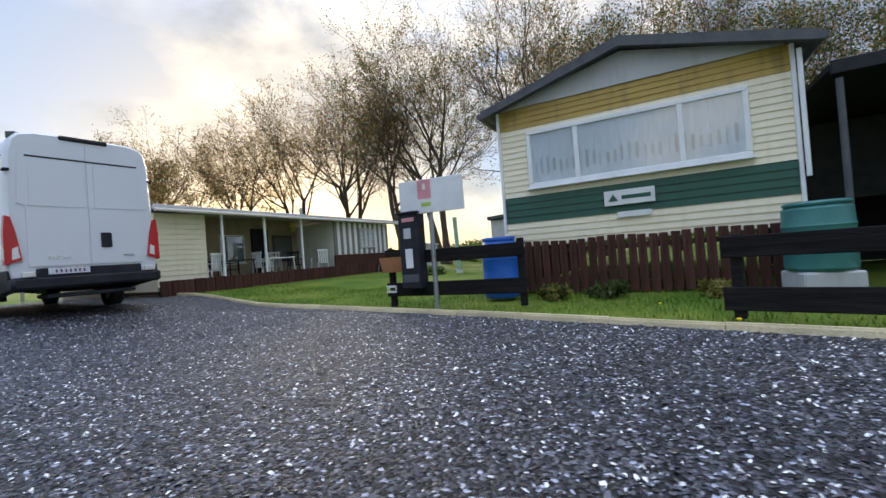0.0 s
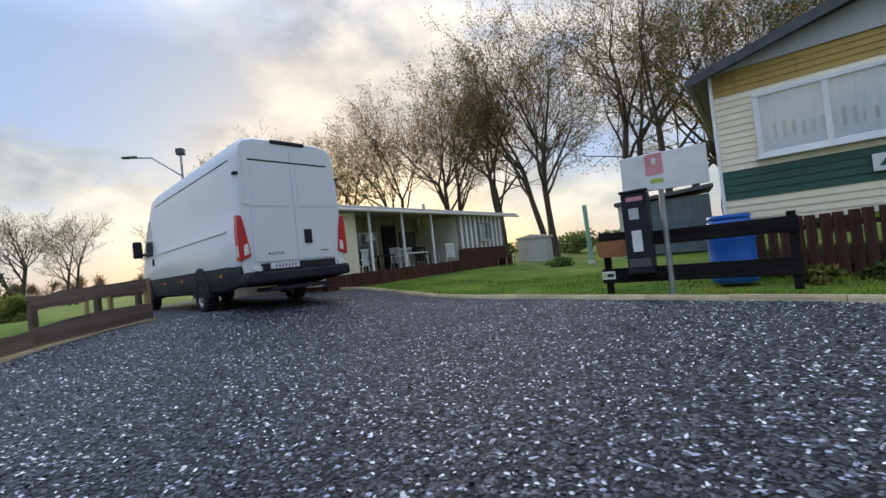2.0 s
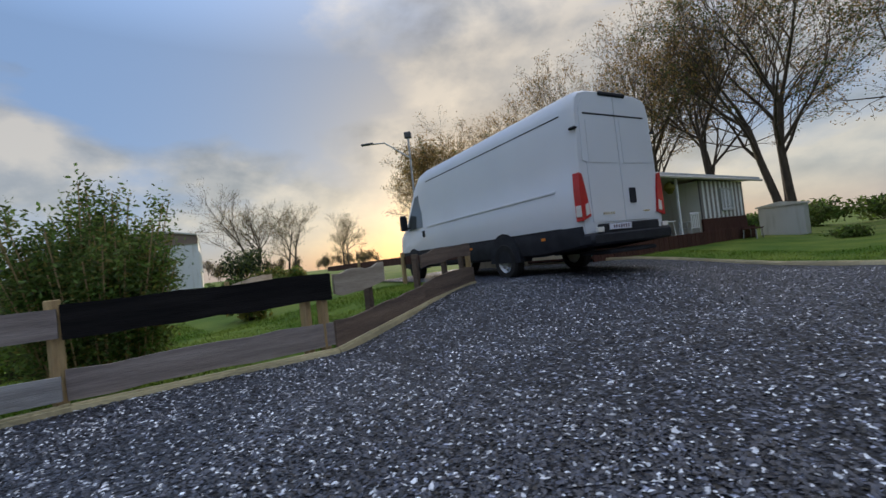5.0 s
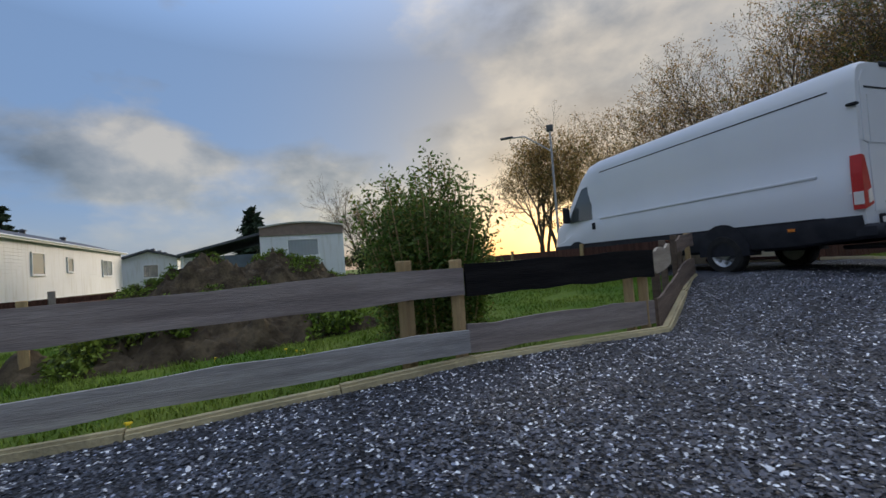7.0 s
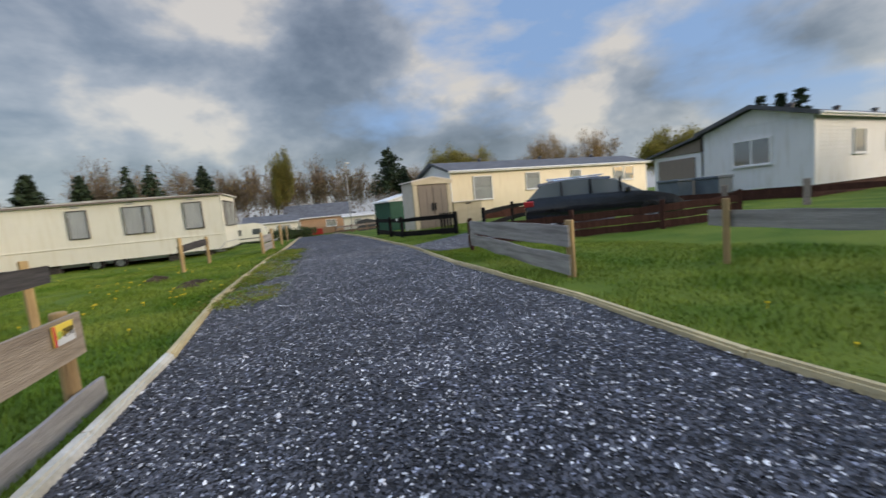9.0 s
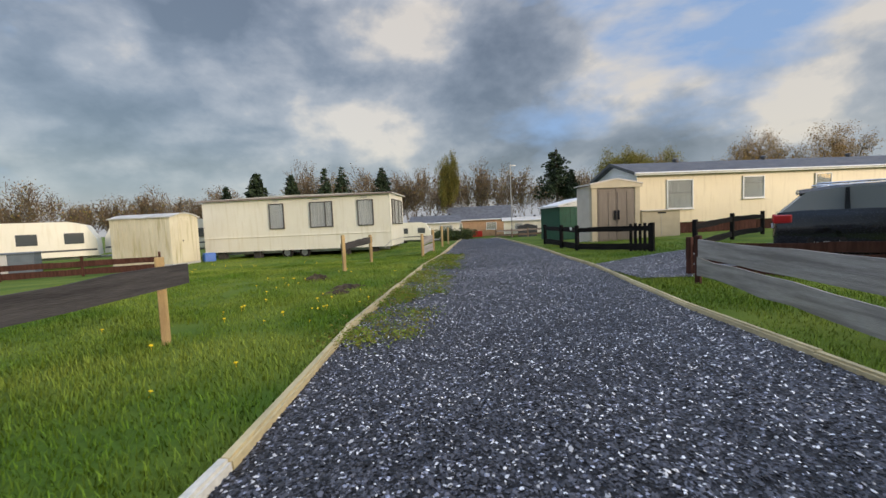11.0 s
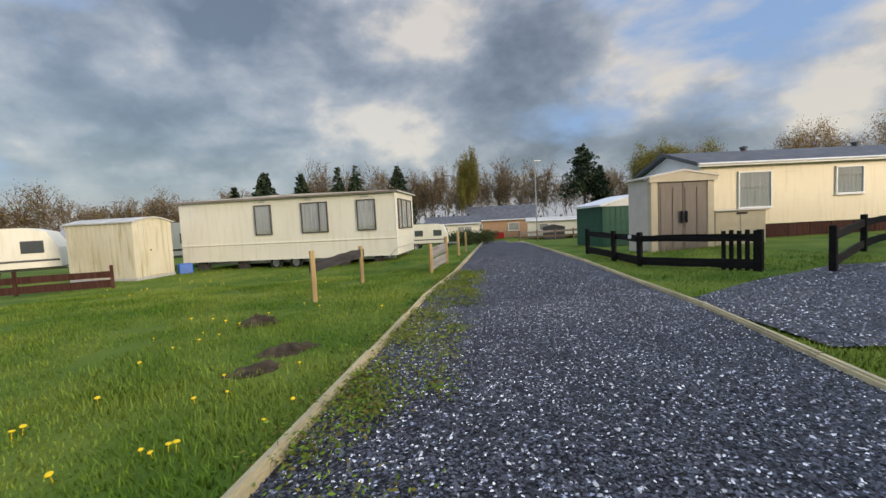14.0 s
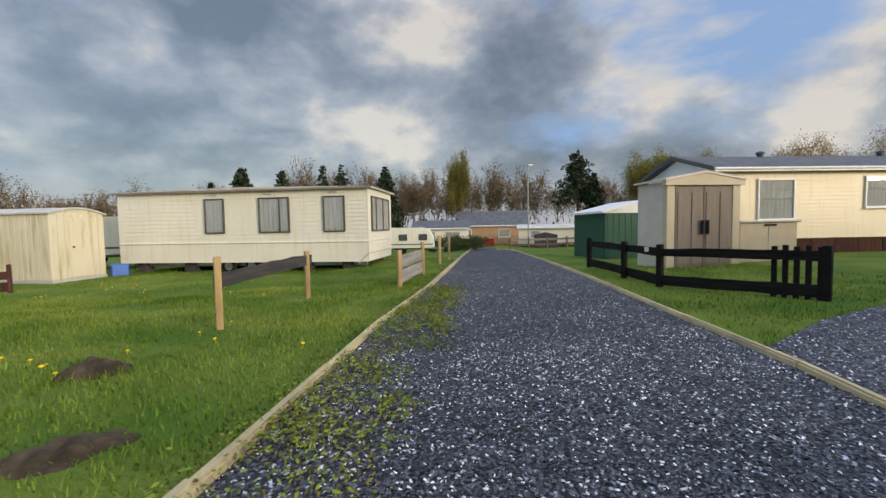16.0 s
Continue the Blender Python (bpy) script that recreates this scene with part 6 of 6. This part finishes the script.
def grow(seed, height, spread, trunks=1, levels=4, lean=0.12, fork=0.30):
    """Limbs of a tree as (start, end, radius, radius) and the tips of its twigs."""
    rng = random.Random(seed)
    limbs, tips = [], []

    def branch(p, d, length, r, level):
        n = 3 if level < 2 else 2
        for i in range(n):
            d2 = (d + Vector((rng.gauss(0, 0.10), rng.gauss(0, 0.10), rng.gauss(0.03, 0.05)))).normalized()
            q = p + d2 * length / n
            r2 = r * (0.86 if level == 0 else 0.78)
            limbs.append((p.copy(), q.copy(), r, r2, level))
            p, r, d = q, r2, d2
            if level > 0 or i > 0:
                for _ in range(rng.choice((1, 1, 2)) if level < levels else 0):
                    a = rng.uniform(0, 6.283)
                    out = (d.orthogonal().normalized() * math.cos(a) + d.cross(d.orthogonal().normalized()) * math.sin(a))
                    nd = (d * rng.uniform(0.55, 0.9) + out * rng.uniform(0.5, 1.05) * spread + Vector((0, 0, 0.06))).normalized()
                    branch(p.copy(), nd, length * rng.uniform(0.5, 0.72), r * 0.6, level + 1)
        if level < levels:
            for _ in range(2):
                nd = (d + Vector((rng.gauss(0, 0.5 * spread), rng.gauss(0, 0.5 * spread), 0.10))).normalized()
                branch(p.copy(), nd, length * rng.uniform(0.55, 0.75), r * 0.75, level + 1)
        else:
            tips.append(p.copy())
            tips.append(p - d * length * 0.4)

    for k in range(trunks):
        a = k * 6.283 / max(1, trunks) + seed
        base = Vector((0.25 * math.cos(a), 0.25 * math.sin(a), -0.1)) if trunks > 1 else Vector((0, 0, -0.1))
        d = Vector((math.cos(a) * lean, math.sin(a) * lean, 1)).normalized()
        branch(base, d, height * (0.42 + 0.05 * (k % 2)), height * 0.012 + 0.03, 0)
    top = max(t.z for t in tips)
    k = height / top
    return [(a * k, b * k, r, s, l) for a, b, r, s, l in limbs], [t * k for t in tips]


def tube_mesh(name, limbs, material):
    vs, fs = [], []
    for p, q, r, s, l in limbs:
        n = 7 if l == 0 else (5 if l == 1 else 3)
        d = (q - p).normalized()
        a = d.orthogonal().normalized()
        b = d.cross(a)
        i0 = len(vs)
        for c, rr in ((p, r), (q, s)):
            rr = max(rr, 0.007)
            for i in range(n):
                t = 6.2832 * i / n
                vs.append(c + rr * (math.cos(t) * a + math.sin(t) * b))
        fs += [(i0 + i, i0 + (i + 1) % n, i0 + n + (i + 1) % n, i0 + n + i) for i in range(n)]
    me = bpy.data.meshes.new(name)
    me.from_pydata([tuple(v) for v in vs], [], fs)
    me.materials.append(material)
    me.polygons.foreach_set("use_smooth", [True] * len(me.polygons))
    return me


def build_tree(m, seed, height, spread, trunks, leaf_mats, weights, per, size, label, levels=4, jitter=0.15, lean=0.07):
    t = thing("tree", m, label, "tree", "trees")
    limbs, tips = grow(seed, height, spread, trunks, levels, lean)
    share("trunk", tube_mesh("trunk", [l for l in limbs if l[4] < 2], BARK), t)
    share("branching", tube_mesh("branching", [l for l in limbs if l[4] >= 2], TWIG), t, label="fine bare twigs")
    rng = np.random.default_rng(seed)
    pts = np.repeat(np.array([tuple(p) for p in tips]), per, 0)
    pts = pts + rng.normal(0, jitter, pts.shape)
    leaves(pts, size, leaf_mats, weights, seed, "crown", t, "sparse spring leaves and buds")
    return t


AUT, GRN = ([BUD, LEAF], [0.8, 0.2]), ([BUD, LEAF], [0.35, 0.65])
for i, (x, y, h, sp, tr, (lm, lw), per) in enumerate((
        (-33.5, 28.3, 13.0, 0.9, 2, AUT, 4), (-30.6, 31.4, 12.0, 0.9, 1, AUT, 4), (-24.0, 29.6, 12.0, 1.0, 2, AUT, 5), (-20.0, 30.8, 15.0, 0.8, 2, AUT, 4),
        (-14.5, 29.5, 14.5, 0.8, 3, AUT, 5), (-10.6, 28.6, 14.6, 0.7, 2, AUT, 5), (-7.45, 28.8, 16.5, 0.8, 3, GRN, 6), (-2.6, 27.6, 18.0, 1.0, 2, AUT, 3), (-0.3, 27.0, 16.0, 0.9, 2, GRN, 9),
        (2.2, 29.0, 17.5, 0.9, 2, GRN, 6), (6.4, 29.5, 16.5, 0.9, 2, GRN, 8), (9.0, 28.5, 13.0, 0.9, 2, GRN, 9), (11.3, 25.0, 11.5, 0.9, 2, GRN, 10),
        (-28.2, 22.3, 9.6, 0.8, 2, AUT, 8), (-29.8, 26.0, 13.0, 0.8, 1, AUT, 3), (-26.5, 31.5, 13.0, 0.8, 1, AUT, 3))):
    build_tree(pose(x, y, ground_z(x, y), 0, 0, 57 * i), 11 + i, h, sp, tr, lm, lw, max(3, int(per * 0.9)), (0.04, 0.085), "tall tree with bare limbs and first spring leaves" if lw[0] > 0.5 else "tall tree with young green leaves")
for i, (x, y, h, per) in enumerate(((-49.1, 16.4, 11.0, 0), (-45.2, 18.5, 8.4, 2), (-51.7, 28.4, 8.0, 3))):
    build_tree(pose(x, y, 0.2, 0, 0, 91 * i), 40 + i, h, 0.9, 2 if i else 3, [LEAF, BUD], [0.6, 0.4], 1, (0.03, 0.08), "slender field tree with bare branches", 4)
for i, (x, y, h, mats_) in enumerate(((-47.4, -55.0, 10.5, [YLEAF]), (-52.0, -53.0, 10.0, [YLEAF]), (-66.4, -49.0, 12.5, [BUD]), (-70.5, -44.0, 11.5, [BUD]), (-58.0, -60.0, 11.0, [BUD]), (-52.1, -23.6, 7.0, [YLEAF]))):
    build_tree(pose(x, y, 0, 0, 0, 33 * i), 60 + i, h, 0.75, 2, mats_, [1.0], 10 if mats_[0] is YLEAF else 3, (0.05, 0.12), "distant spring tree beyond the homes", 4, 0.3)


# slim poplar in first leaf at the lane's end
build_tree(pose(-24.6, -62.0, ground_z(-24, -62)) @ Matrix.Diagonal((0.5, 0.5, 1.0, 1)), 77, 12.4, 0.40, 3, [YLEAF, LEAF], [0.8, 0.2], 16, (0.05, 0.12), "tall slim poplar in yellow-green first leaf", 4, 0.28, 0.06)


def build_conifer(m, seed, height, width, label, sparse=0.0, bare=0.0):
    t = thing("conifer", m, label, "conifer", "conifers")
    rng = np.random.default_rng(seed)
    limbs = [(Vector((0, 0, -0.1)), Vector((0, 0, height * 0.97)), 0.022 * height, 0.02, 0)]
    pts = []
    k = 0
    z = height * (0.06 + bare)
    while z < height * 0.97:
        r = width * (1 - (z / height - bare) / (1 - bare)) ** 0.8 * rng.uniform(0.7, 1.1) + 0.08
        for j in range(6):
            if rng.random() < sparse:
                continue
            a = k * 0.9 + j * 1.05 + rng.uniform(-0.2, 0.2)
            e = Vector((r * math.cos(a), r * math.sin(a), z - 0.18 * r))
            limbs.append((Vector((0, 0, z)), e, 0.02, 0.008, 2))
            for q in np.linspace(0.2, 1.0, max(3, int(r * 9))):
                for _ in range(3):
                    pts.append(Vector((0, 0, z)).lerp(e, q) + Vector(rng.normal(0, 0.10 * max(0.5, r), 3)))
        z += height * 0.035
        k += 1
    share("trunk", tube_mesh("trunk", limbs, BARK), t)
    leaves([tuple(p) for p in pts], (0.14, 0.32), [NEEDLE], [1.0], seed, "crown", t, "dark needles", 0.4)
    return t


for i, (x, y, h, w, s, b) in enumerate(((-36.0, 3.3, 5.8, 1.9, 0.25, 0.0), (0.4, -55.8, 7.9, 2.5, 0.0, 0.0), (-3.1, -58.4, 7.7, 2.2, 0.0, 0.0), (-6.9, -68.7, 10.0, 2.6, 0.3, 0.1), (-9.4, -68.8, 10.2, 2.8, 0.3, 0.1), (-15.4, -68.5, 10.0, 3.2, 0.3, 0.1), (-40.3, -59.8, 11.8, 4.2, 0.5, 0.35), (-43.5, -61.0, 8.5, 2.2, 0.2, 0.1), (5.0, -61.9, 7.0, 1.5, 0.1, 0.0), (-50.2, -14.7, 8.0, 1.6, 0.4, 0.3), (-50.6, -13.4, 7.9, 1.6, 0.4, 0.3), (-50.9, -12.2, 8.0, 1.6, 0.4, 0.3))):
    build_conifer(pose(x, y, 0, 0, 0, 40 * i), 80 + i, h, w, "dark conifer standing behind the homes", s, b)

# distant woods along the horizon: many bare trees, too many to count
rng = random.Random(5)
proto = [grow(200 + i, 9.5, 0.55, 1, 3) for i in range(5)]
vs, fs, tp = [], [], []
for i in range(330):
    if i < 210:
        ang, dist = rng.uniform(-118, -48), rng.uniform(66, 105)
    elif i < 280:
        ang, dist = rng.uniform(-152, -116), rng.uniform(78, 110)
    else:
        ang, dist = rng.uniform(140, 178), rng.uniform(80, 130)
    cx, cy = -8 + dist * math.cos(radians(ang)), -8 + dist * math.sin(radians(ang))
    limbs, tips = rng.choice(proto)
    s = rng.uniform(0.95, 1.4) * (0.72 if i < 210 and ang > -84 else 1) if i < 280 else rng.uniform(0.3, 0.55)
    a = rng.uniform(0, 6.28)
    R = Matrix.Translation((cx, cy, -0.9 if cy < -40 else 0)) @ Matrix.Rotation(a, 4, "Z") @ Matrix.Scale(s, 4)
    for p, q, r, e, l in limbs:
        p, q = R @ p, R @ q
        d = (q - p).normalized()
        o = d.orthogonal().normalized() * max(0.045, r * s)
        o2 = d.cross(o)
        i0 = len(vs)
        vs += [tuple(p + o), tuple(p - o * 0.5 + o2 * 0.87), tuple(p - o * 0.5 - o2 * 0.87), tuple(q)]
        fs += [(i0, i0 + 1, i0 + 3), (i0 + 1, i0 + 2, i0 + 3), (i0 + 2, i0, i0 + 3)]
    tp += [tuple(R @ t + Vector((rng.gauss(0, 0.3), rng.gauss(0, 0.3), rng.gauss(0, 0.3)))) for t in tips for _ in range(2)]
woods = tagged(new("far_woods"), "band of bare brown spring woodland on the horizon", "woodland", kind="stuff")
me = bpy.data.meshes.new("limbs")
me.from_pydata(vs, [], fs)
me.materials.append(FARWOOD)
share("limbs", me, woods)
leaves(tp, (0.06, 0.16), [FARWOOD, BUD, YLEAF], [0.70, 0.15, 0.15], 9, "canopy", woods)


# bamboo clump behind the fence
def build_bamboo(m, seed):
    b = thing("bamboo", m, "dense leafy green bamboo clump behind the fence", "bamboo")
    rng = random.Random(seed)
    limbs, pts = [], []
    for i in range(120):
        a, r = rng.uniform(0, 6.28), 0.44 * math.sqrt(rng.random())
        p = Vector((r * math.cos(a), r * math.sin(a), -0.05))
        h = rng.uniform(1.0, 1.75) if i > 14 else rng.uniform(1.75, 2.1)
        d = Vector((p.x * 0.24 + rng.gauss(0, 0.07), p.y * 0.24 + rng.gauss(0, 0.07), 1)).normalized()
        q = p + d * h
        mid_ = p.lerp(q, 0.55) + Vector((0, 0, 0.02))
        limbs += [(p, mid_, 0.011, 0.008, 2), (mid_, q + Vector((p.x * 0.15, p.y * 0.15, -0.03)), 0.008, 0.004, 2)]
        for k in range(400):
            u = rng.uniform(0.12, 1.0) ** 0.8
            s = 0.105 if u < 0.9 else 0.06
            pts.append(tuple(p.lerp(q, u) + Vector((rng.gauss(0, s), rng.gauss(0, s), rng.gauss(0, 0.08)))))
    share("cane_stand", tube_mesh("cane_stand", limbs, POSTWOOD), b)
    leaves(pts, (0.014, 0.034), [BAMBOOLEAF, LEAF, YLEAF], [0.7, 0.18, 0.12], seed, "crown", b, "narrow green leaves", 0.2, 1.1)
    return b


build_bamboo(pose(-10.22, 1.32, 0.0), 7)


def build_shrub(m, seed, r, h, mats_, label, n=2600, size=(0.04, 0.09)):
    s = thing("shrub", m, label, "shrub", "shrubs")
    rng = np.random.default_rng(seed)
    c = rng.normal(0, 1, (16, 3)) * np.array([r * 0.45, r * 0.45, h * 0.2]) + np.array([0, 0, h * 0.55])
    pick = rng.integers(0, 16, n)
    v = rng.normal(0, 1, (n, 3))
    v /= np.linalg.norm(v, axis=1, keepdims=True)
    pts = c[pick] + v * (rng.random((n, 1)) ** 0.4) * np.array([r * 0.42, r * 0.42, h * 0.32])
    pts[:, 2] = np.clip(pts[:, 2], 0.03, None)
    leaves(pts, size, mats_, [1 / len(mats_)] * len(mats_), seed, "crown", s)
    limbs = [(Vector((0, 0, 0)), Vector(tuple(p)), 0.015, 0.005, 2) for p in c]
    share("stems", tube_mesh("stems", limbs, BARK), s)
    return s


for i, (x, y, r, h, ms, lab) in enumerate(((-30.5, 9.4, 1.5, 2.5, [LEAF, NEEDLE], "rounded dark green shrub beside the pale home"), (-27.5, 9.5, 0.9, 1.0, [LEAF, YLEAF], "low light green shrub"), (-22.0, 8.2, 0.7, 0.7, [BAMBOOLEAF, YLEAF], "low light green hedge shrub"), (-20.0, 5.5, 0.5, 0.6, [BAMBOOLEAF, LEAF], "small leafy green garden shrub"), (-13.5, 3.8, 0.4, 0.6, [BAMBOOLEAF, YLEAF], "small light green shrub on the plot"),
                                             (0.2, 9.85, 0.22, 0.20, [YLEAF, LEAF], "low yellow-green plant at the picket skirt"), (1.0, 9.75, 0.24, 0.20, [LEAF], "low green plant at the picket skirt"), (2.3, 9.5, 0.22, 0.20, [YLEAF], "low yellow plant at the picket skirt"), (-5.2, 19.5, 0.6, 0.4, [BAMBOOLEAF, LEAF], "low green bed by the trees"), (-18.4, -46.0, 1.2, 1.2, [NEEDLE, LEAF], "clipped dark hedge shrub"), (-19.6, -46.5, 1.2, 1.2, [NEEDLE, LEAF], "clipped dark hedge shrub"), (-17.3, -45.6, 1.2, 1.2, [NEEDLE, LEAF], "clipped dark hedge shrub"), (-20.8, -46.9, 1.1, 1.3, [NEEDLE, LEAF], "clipped dark hedge shrub"), (-21.8, -47.4, 1.0, 1.2, [NEEDLE, LEAF], "clipped dark hedge shrub"))):
    build_shrub(pose(x, y, ground_z(x, y)), 300 + i, r, h, ms, lab, 2600 if r > 0.6 else 700, (0.04, 0.09) if i > 4 else (0.06, 0.12))


# turned soil heap on the plot
def heap(name, cx, cy, rx, ry, h, seed, label, turn=0.0, rough=0.2):
    bm = bmesh.new()
    n = 72 if h > 0.3 else 30
    grid = {}
    for i in range(n + 1):
        for j in range(n + 1):
            u, v = 2 * i / n - 1, 2 * j / n - 1
            x, y = cx + rx * (u * math.cos(turn) - v * ry / rx * math.sin(turn)), cy + rx * (u * math.sin(turn) + v * ry / rx * math.cos(turn))
            f = max(0, 1 - u * u - v * v)
            z = h * f ** 0.8 * (0.8 + 0.5 * noise.noise((x * 0.8, y * 0.8, seed))) + f ** 0.4 * rough * (noise.noise((x * 2.6, y * 2.6, seed)) + 0.75 * abs(noise.noise((x * 6, y * 6, seed))) + 0.4 * noise.noise((x * 14, y * 14, seed)))
            grid[i, j] = bm.verts.new((x, y, ground_z(x, y) - 0.05 + max(0, z)))
    for i in range(n):
        for j in range(n):
            bm.faces.new((grid[i, j], grid[i + 1, j], grid[i + 1, j + 1], grid[i, j + 1]))
    me = bpy.data.meshes.new(name)
    bm.to_mesh(me)
    bm.free()
    me.materials.append(SOIL)
    smooth_mesh(me, 50)
    ob = tagged(new(name, me), label, "soil heap")
    if h > 0.3:
        rng = np.random.default_rng(seed)
        pts = []
        for v in me.vertices:
            c = v.co
            if noise.noise((c.x * 1.1, c.y * 1.1, 9 + seed)) > 0.12 and c.z > ground_z(c.x, c.y) + 0.03:
                pts += [(c.x + rng.normal(0, 0.06), c.y + rng.normal(0, 0.06), c.z + abs(rng.normal(0, 0.035))) for _ in range(14)]
        leaves(pts, (0.02, 0.05), [BLADE, LEAF], [0.7, 0.3], seed, "weeds", ob, "green weeds on the soil")
    return ob


heap("soil_heap", -19.4, 0.7, 3.6, 1.7, 1.55, 3, "heap of dug soil with weeds", 1.45, 0.42)
heap("soil_heap", -12.6, -0.6, 2.3, 0.85, 0.50, 8, "low ridge of dug dark soil with turf", 1.5, 0.32)
heap("soil_patch", -8.04, -13.15, 0.42, 0.26, 0.12, 5, "bare patch of brown soil in the lawn", 0.3, 0.07)
heap("soil_patch", -7.81, -12.56, 0.34, 0.24, 0.12, 6, "bare patch of brown soil in the lawn", 0.6, 0.07)
heap("soil_patch", -7.42, -14.76, 0.36, 0.26, 0.16, 7, "small mole hill in the lawn", 0.3, 0.08)


# grass blades on the verges that the lane passes
def grass(name, regions, count, seed, size=(0.05, 0.12), wide=0.006):
    rng = np.random.default_rng(seed)
    pts = []
    total = sum(r[4] for r in regions)
    for x0, x1, y0, y1, w in regions:
        got, n = 0, int(count * w / total)
        while got < n:
            c = (rng.uniform(x0, x1), rng.uniform(y0, y1))
            if inside(c, ROAD) or inside(c, PAD) or noise.noise((c[0] * 1.1, c[1] * 1.1, 2)) < -0.55 + 0.25 * rng.random():
                continue
            pts.append(c)
            got += 1
    n = len(pts)
    z = np.array([ground_z(*p) - 0.01 + 0.02 * noise.noise((p[0] * 0.9, p[1] * 0.9, 0)) for p in pts])
    p = np.column_stack([np.array(pts), z])
    a = rng.uniform(0, 6.283, n)
    h = rng.uniform(*size, n) * (0.6 + 0.7 * np.array([max(0, noise.noise((q[0] * 0.8, q[1] * 0.8, 7)) + 0.5) for q in pts]))
    side = np.column_stack([np.cos(a), np.sin(a), 0 * a]) * wide
    bend = np.column_stack([-np.sin(a), np.cos(a), 0 * a]) * (h * rng.uniform(0.2, 0.9, n))[:, None]
    up_ = np.column_stack([0 * a, 0 * a, h])
    v = np.stack([p - side, p + side, p + up_ * 0.6 + bend * 0.35 + side * 0.7, p + up_ * 0.6 + bend * 0.35 - side * 0.7, p + up_ + bend], 1)
    f4, f3 = np.array([0, 1, 2, 3]), np.array([3, 2, 4])
    loops = np.concatenate([(f4[None] + 5 * np.arange(n)[:, None]), (f3[None] + 5 * np.arange(n)[:, None])], 1).reshape(-1)
    starts = np.stack([7 * np.arange(n), 7 * np.arange(n) + 4], 1).reshape(-1)
    me = bpy.data.meshes.new(name)
    me.vertices.add(n * 5)
    me.vertices.foreach_set("co", v.reshape(-1))
    me.loops.add(n * 7)
    me.loops.foreach_set("vertex_index", loops.astype(np.int32))
    me.polygons.add(n * 2)
    me.polygons.foreach_set("loop_start", starts.astype(np.int32))
    me.materials.append(BLADE)
    me.update(calc_edges=True)
    return tagged(new(name, me), "thick spring grass blades on the lawns", "grass", kind="stuff")


grass("grass", [(-8.8, -2.0, -12.5, -4.5, 4.5), (-12, -1, -21, -12.5, 5.0), (-14, 0, -29, -21, 2.0), (-15.5, -9.3, -11.5, 3.0, 5.5), (-13, -8.8, 3.0, 8.0, 1.2), (-10, 4, 6.8, 14.0, 2.2), (-20, -11, -20, -9, 1.6)], 300000, 21, (0.03, 0.085), 0.005)

dh = bpy.data.meshes.new("dandelion")
bmd = lathe([(0.004, 0.0), (0.003, 0.07), (0.010, 0.075), (0.030, 0.088), (0.022, 0.10)], 9)
bmd.to_mesh(dh)
bmd.free()
dh.materials.append(DANDELION)
rng = random.Random(12)
for cx, cy, n, s in ((-9.55, -1.35, 2, 0.1), (-10.7, -0.4, 9, 0.6), (-11.5, -3.5, 7, 1.0), (-7.0, -9.8, 14, 0.9), (-6.3, -12.5, 8, 1.2), (-7.7, -11.6, 5, 0.4), (-7.0, -14.6, 7, 0.5), (-8.4, -16.0, 5, 0.8), (-3.0, -21.8, 12, 1.0), (-5.5, -22.6, 12, 1.2), (2.0, 8.1, 4, 0.5), (-8.3, -11.2, 4, 0.3)):
    for _ in range(n):
        x, y = rng.gauss(cx, s), rng.gauss(cy, s)
        if not inside((x, y), ROAD):
            ob = tagged(new("dandelion", dh), "yellow dandelion flower in the grass", "flower", "dandelions")
            ob.matrix_basis = pose(x, y, ground_z(x, y), rng.uniform(-15, 15), rng.uniform(-15, 15), 0) @ Matrix.Scale(rng.uniform(0.45, 0.8), 4)

# slate chippings and weeds in the lane
scatter("chippings", [(-9.5, 3.5, 0.2, 9.5, 6.5), (-11.5, -4.5, -5.5, 3.0, 4.0), (-13.8, -5.8, -14.5, -5.0, 4.4), (-16, -8.5, -22, -13, 1.2)], 370000, (0.006, 0.0155), [CHIP, PALECHIP], 31, 0.003, "loose dark slate chippings with pale flecks", "gravel")
rngw = np.random.default_rng(4)
wp = []
for i in range(125):
    t_ = rngw.uniform(0, 1)
    x, y = -7.6 - 3.6 * t_ - rngw.uniform(0.02, 0.95) ** 1.3, -9.0 - 9.6 * t_
    for _ in range(120):
        wp.append((x + rngw.normal(0, 0.11), y + rngw.normal(0, 0.14), ground_z(x, y) + 0.062 + abs(rngw.normal(0, 0.02))))
wd = tagged(new("lane_weeds"), "small green weeds growing at the edge of the gravel", "weeds", kind="stuff")
leaves(wp, (0.011, 0.025), [BLADE, YLEAF], [0.6, 0.4], 5, "weeds", wd, "", 0.6)

keep_road, ROAD = ROAD, PAD
scatter("chippings", [(-23, -13, -14.8, -9.5, 1.0)], 30000, (0.010, 0.024), [CHIP, PALECHIP], 33, -0.003, "loose dark slate chippings on the parking pad", "gravel")
ROAD = keep_road
for i in range(9):
    x, y = -14 + 3.3 * i, 37 + 2 * math.sin(i * 2.1)
    build_shrub(pose(x, y, 0.1), 400 + i, 2.2, 1.5, [LEAF, BAMBOOLEAF], "low green hedge beyond the lawn", 1500, (0.10, 0.2))
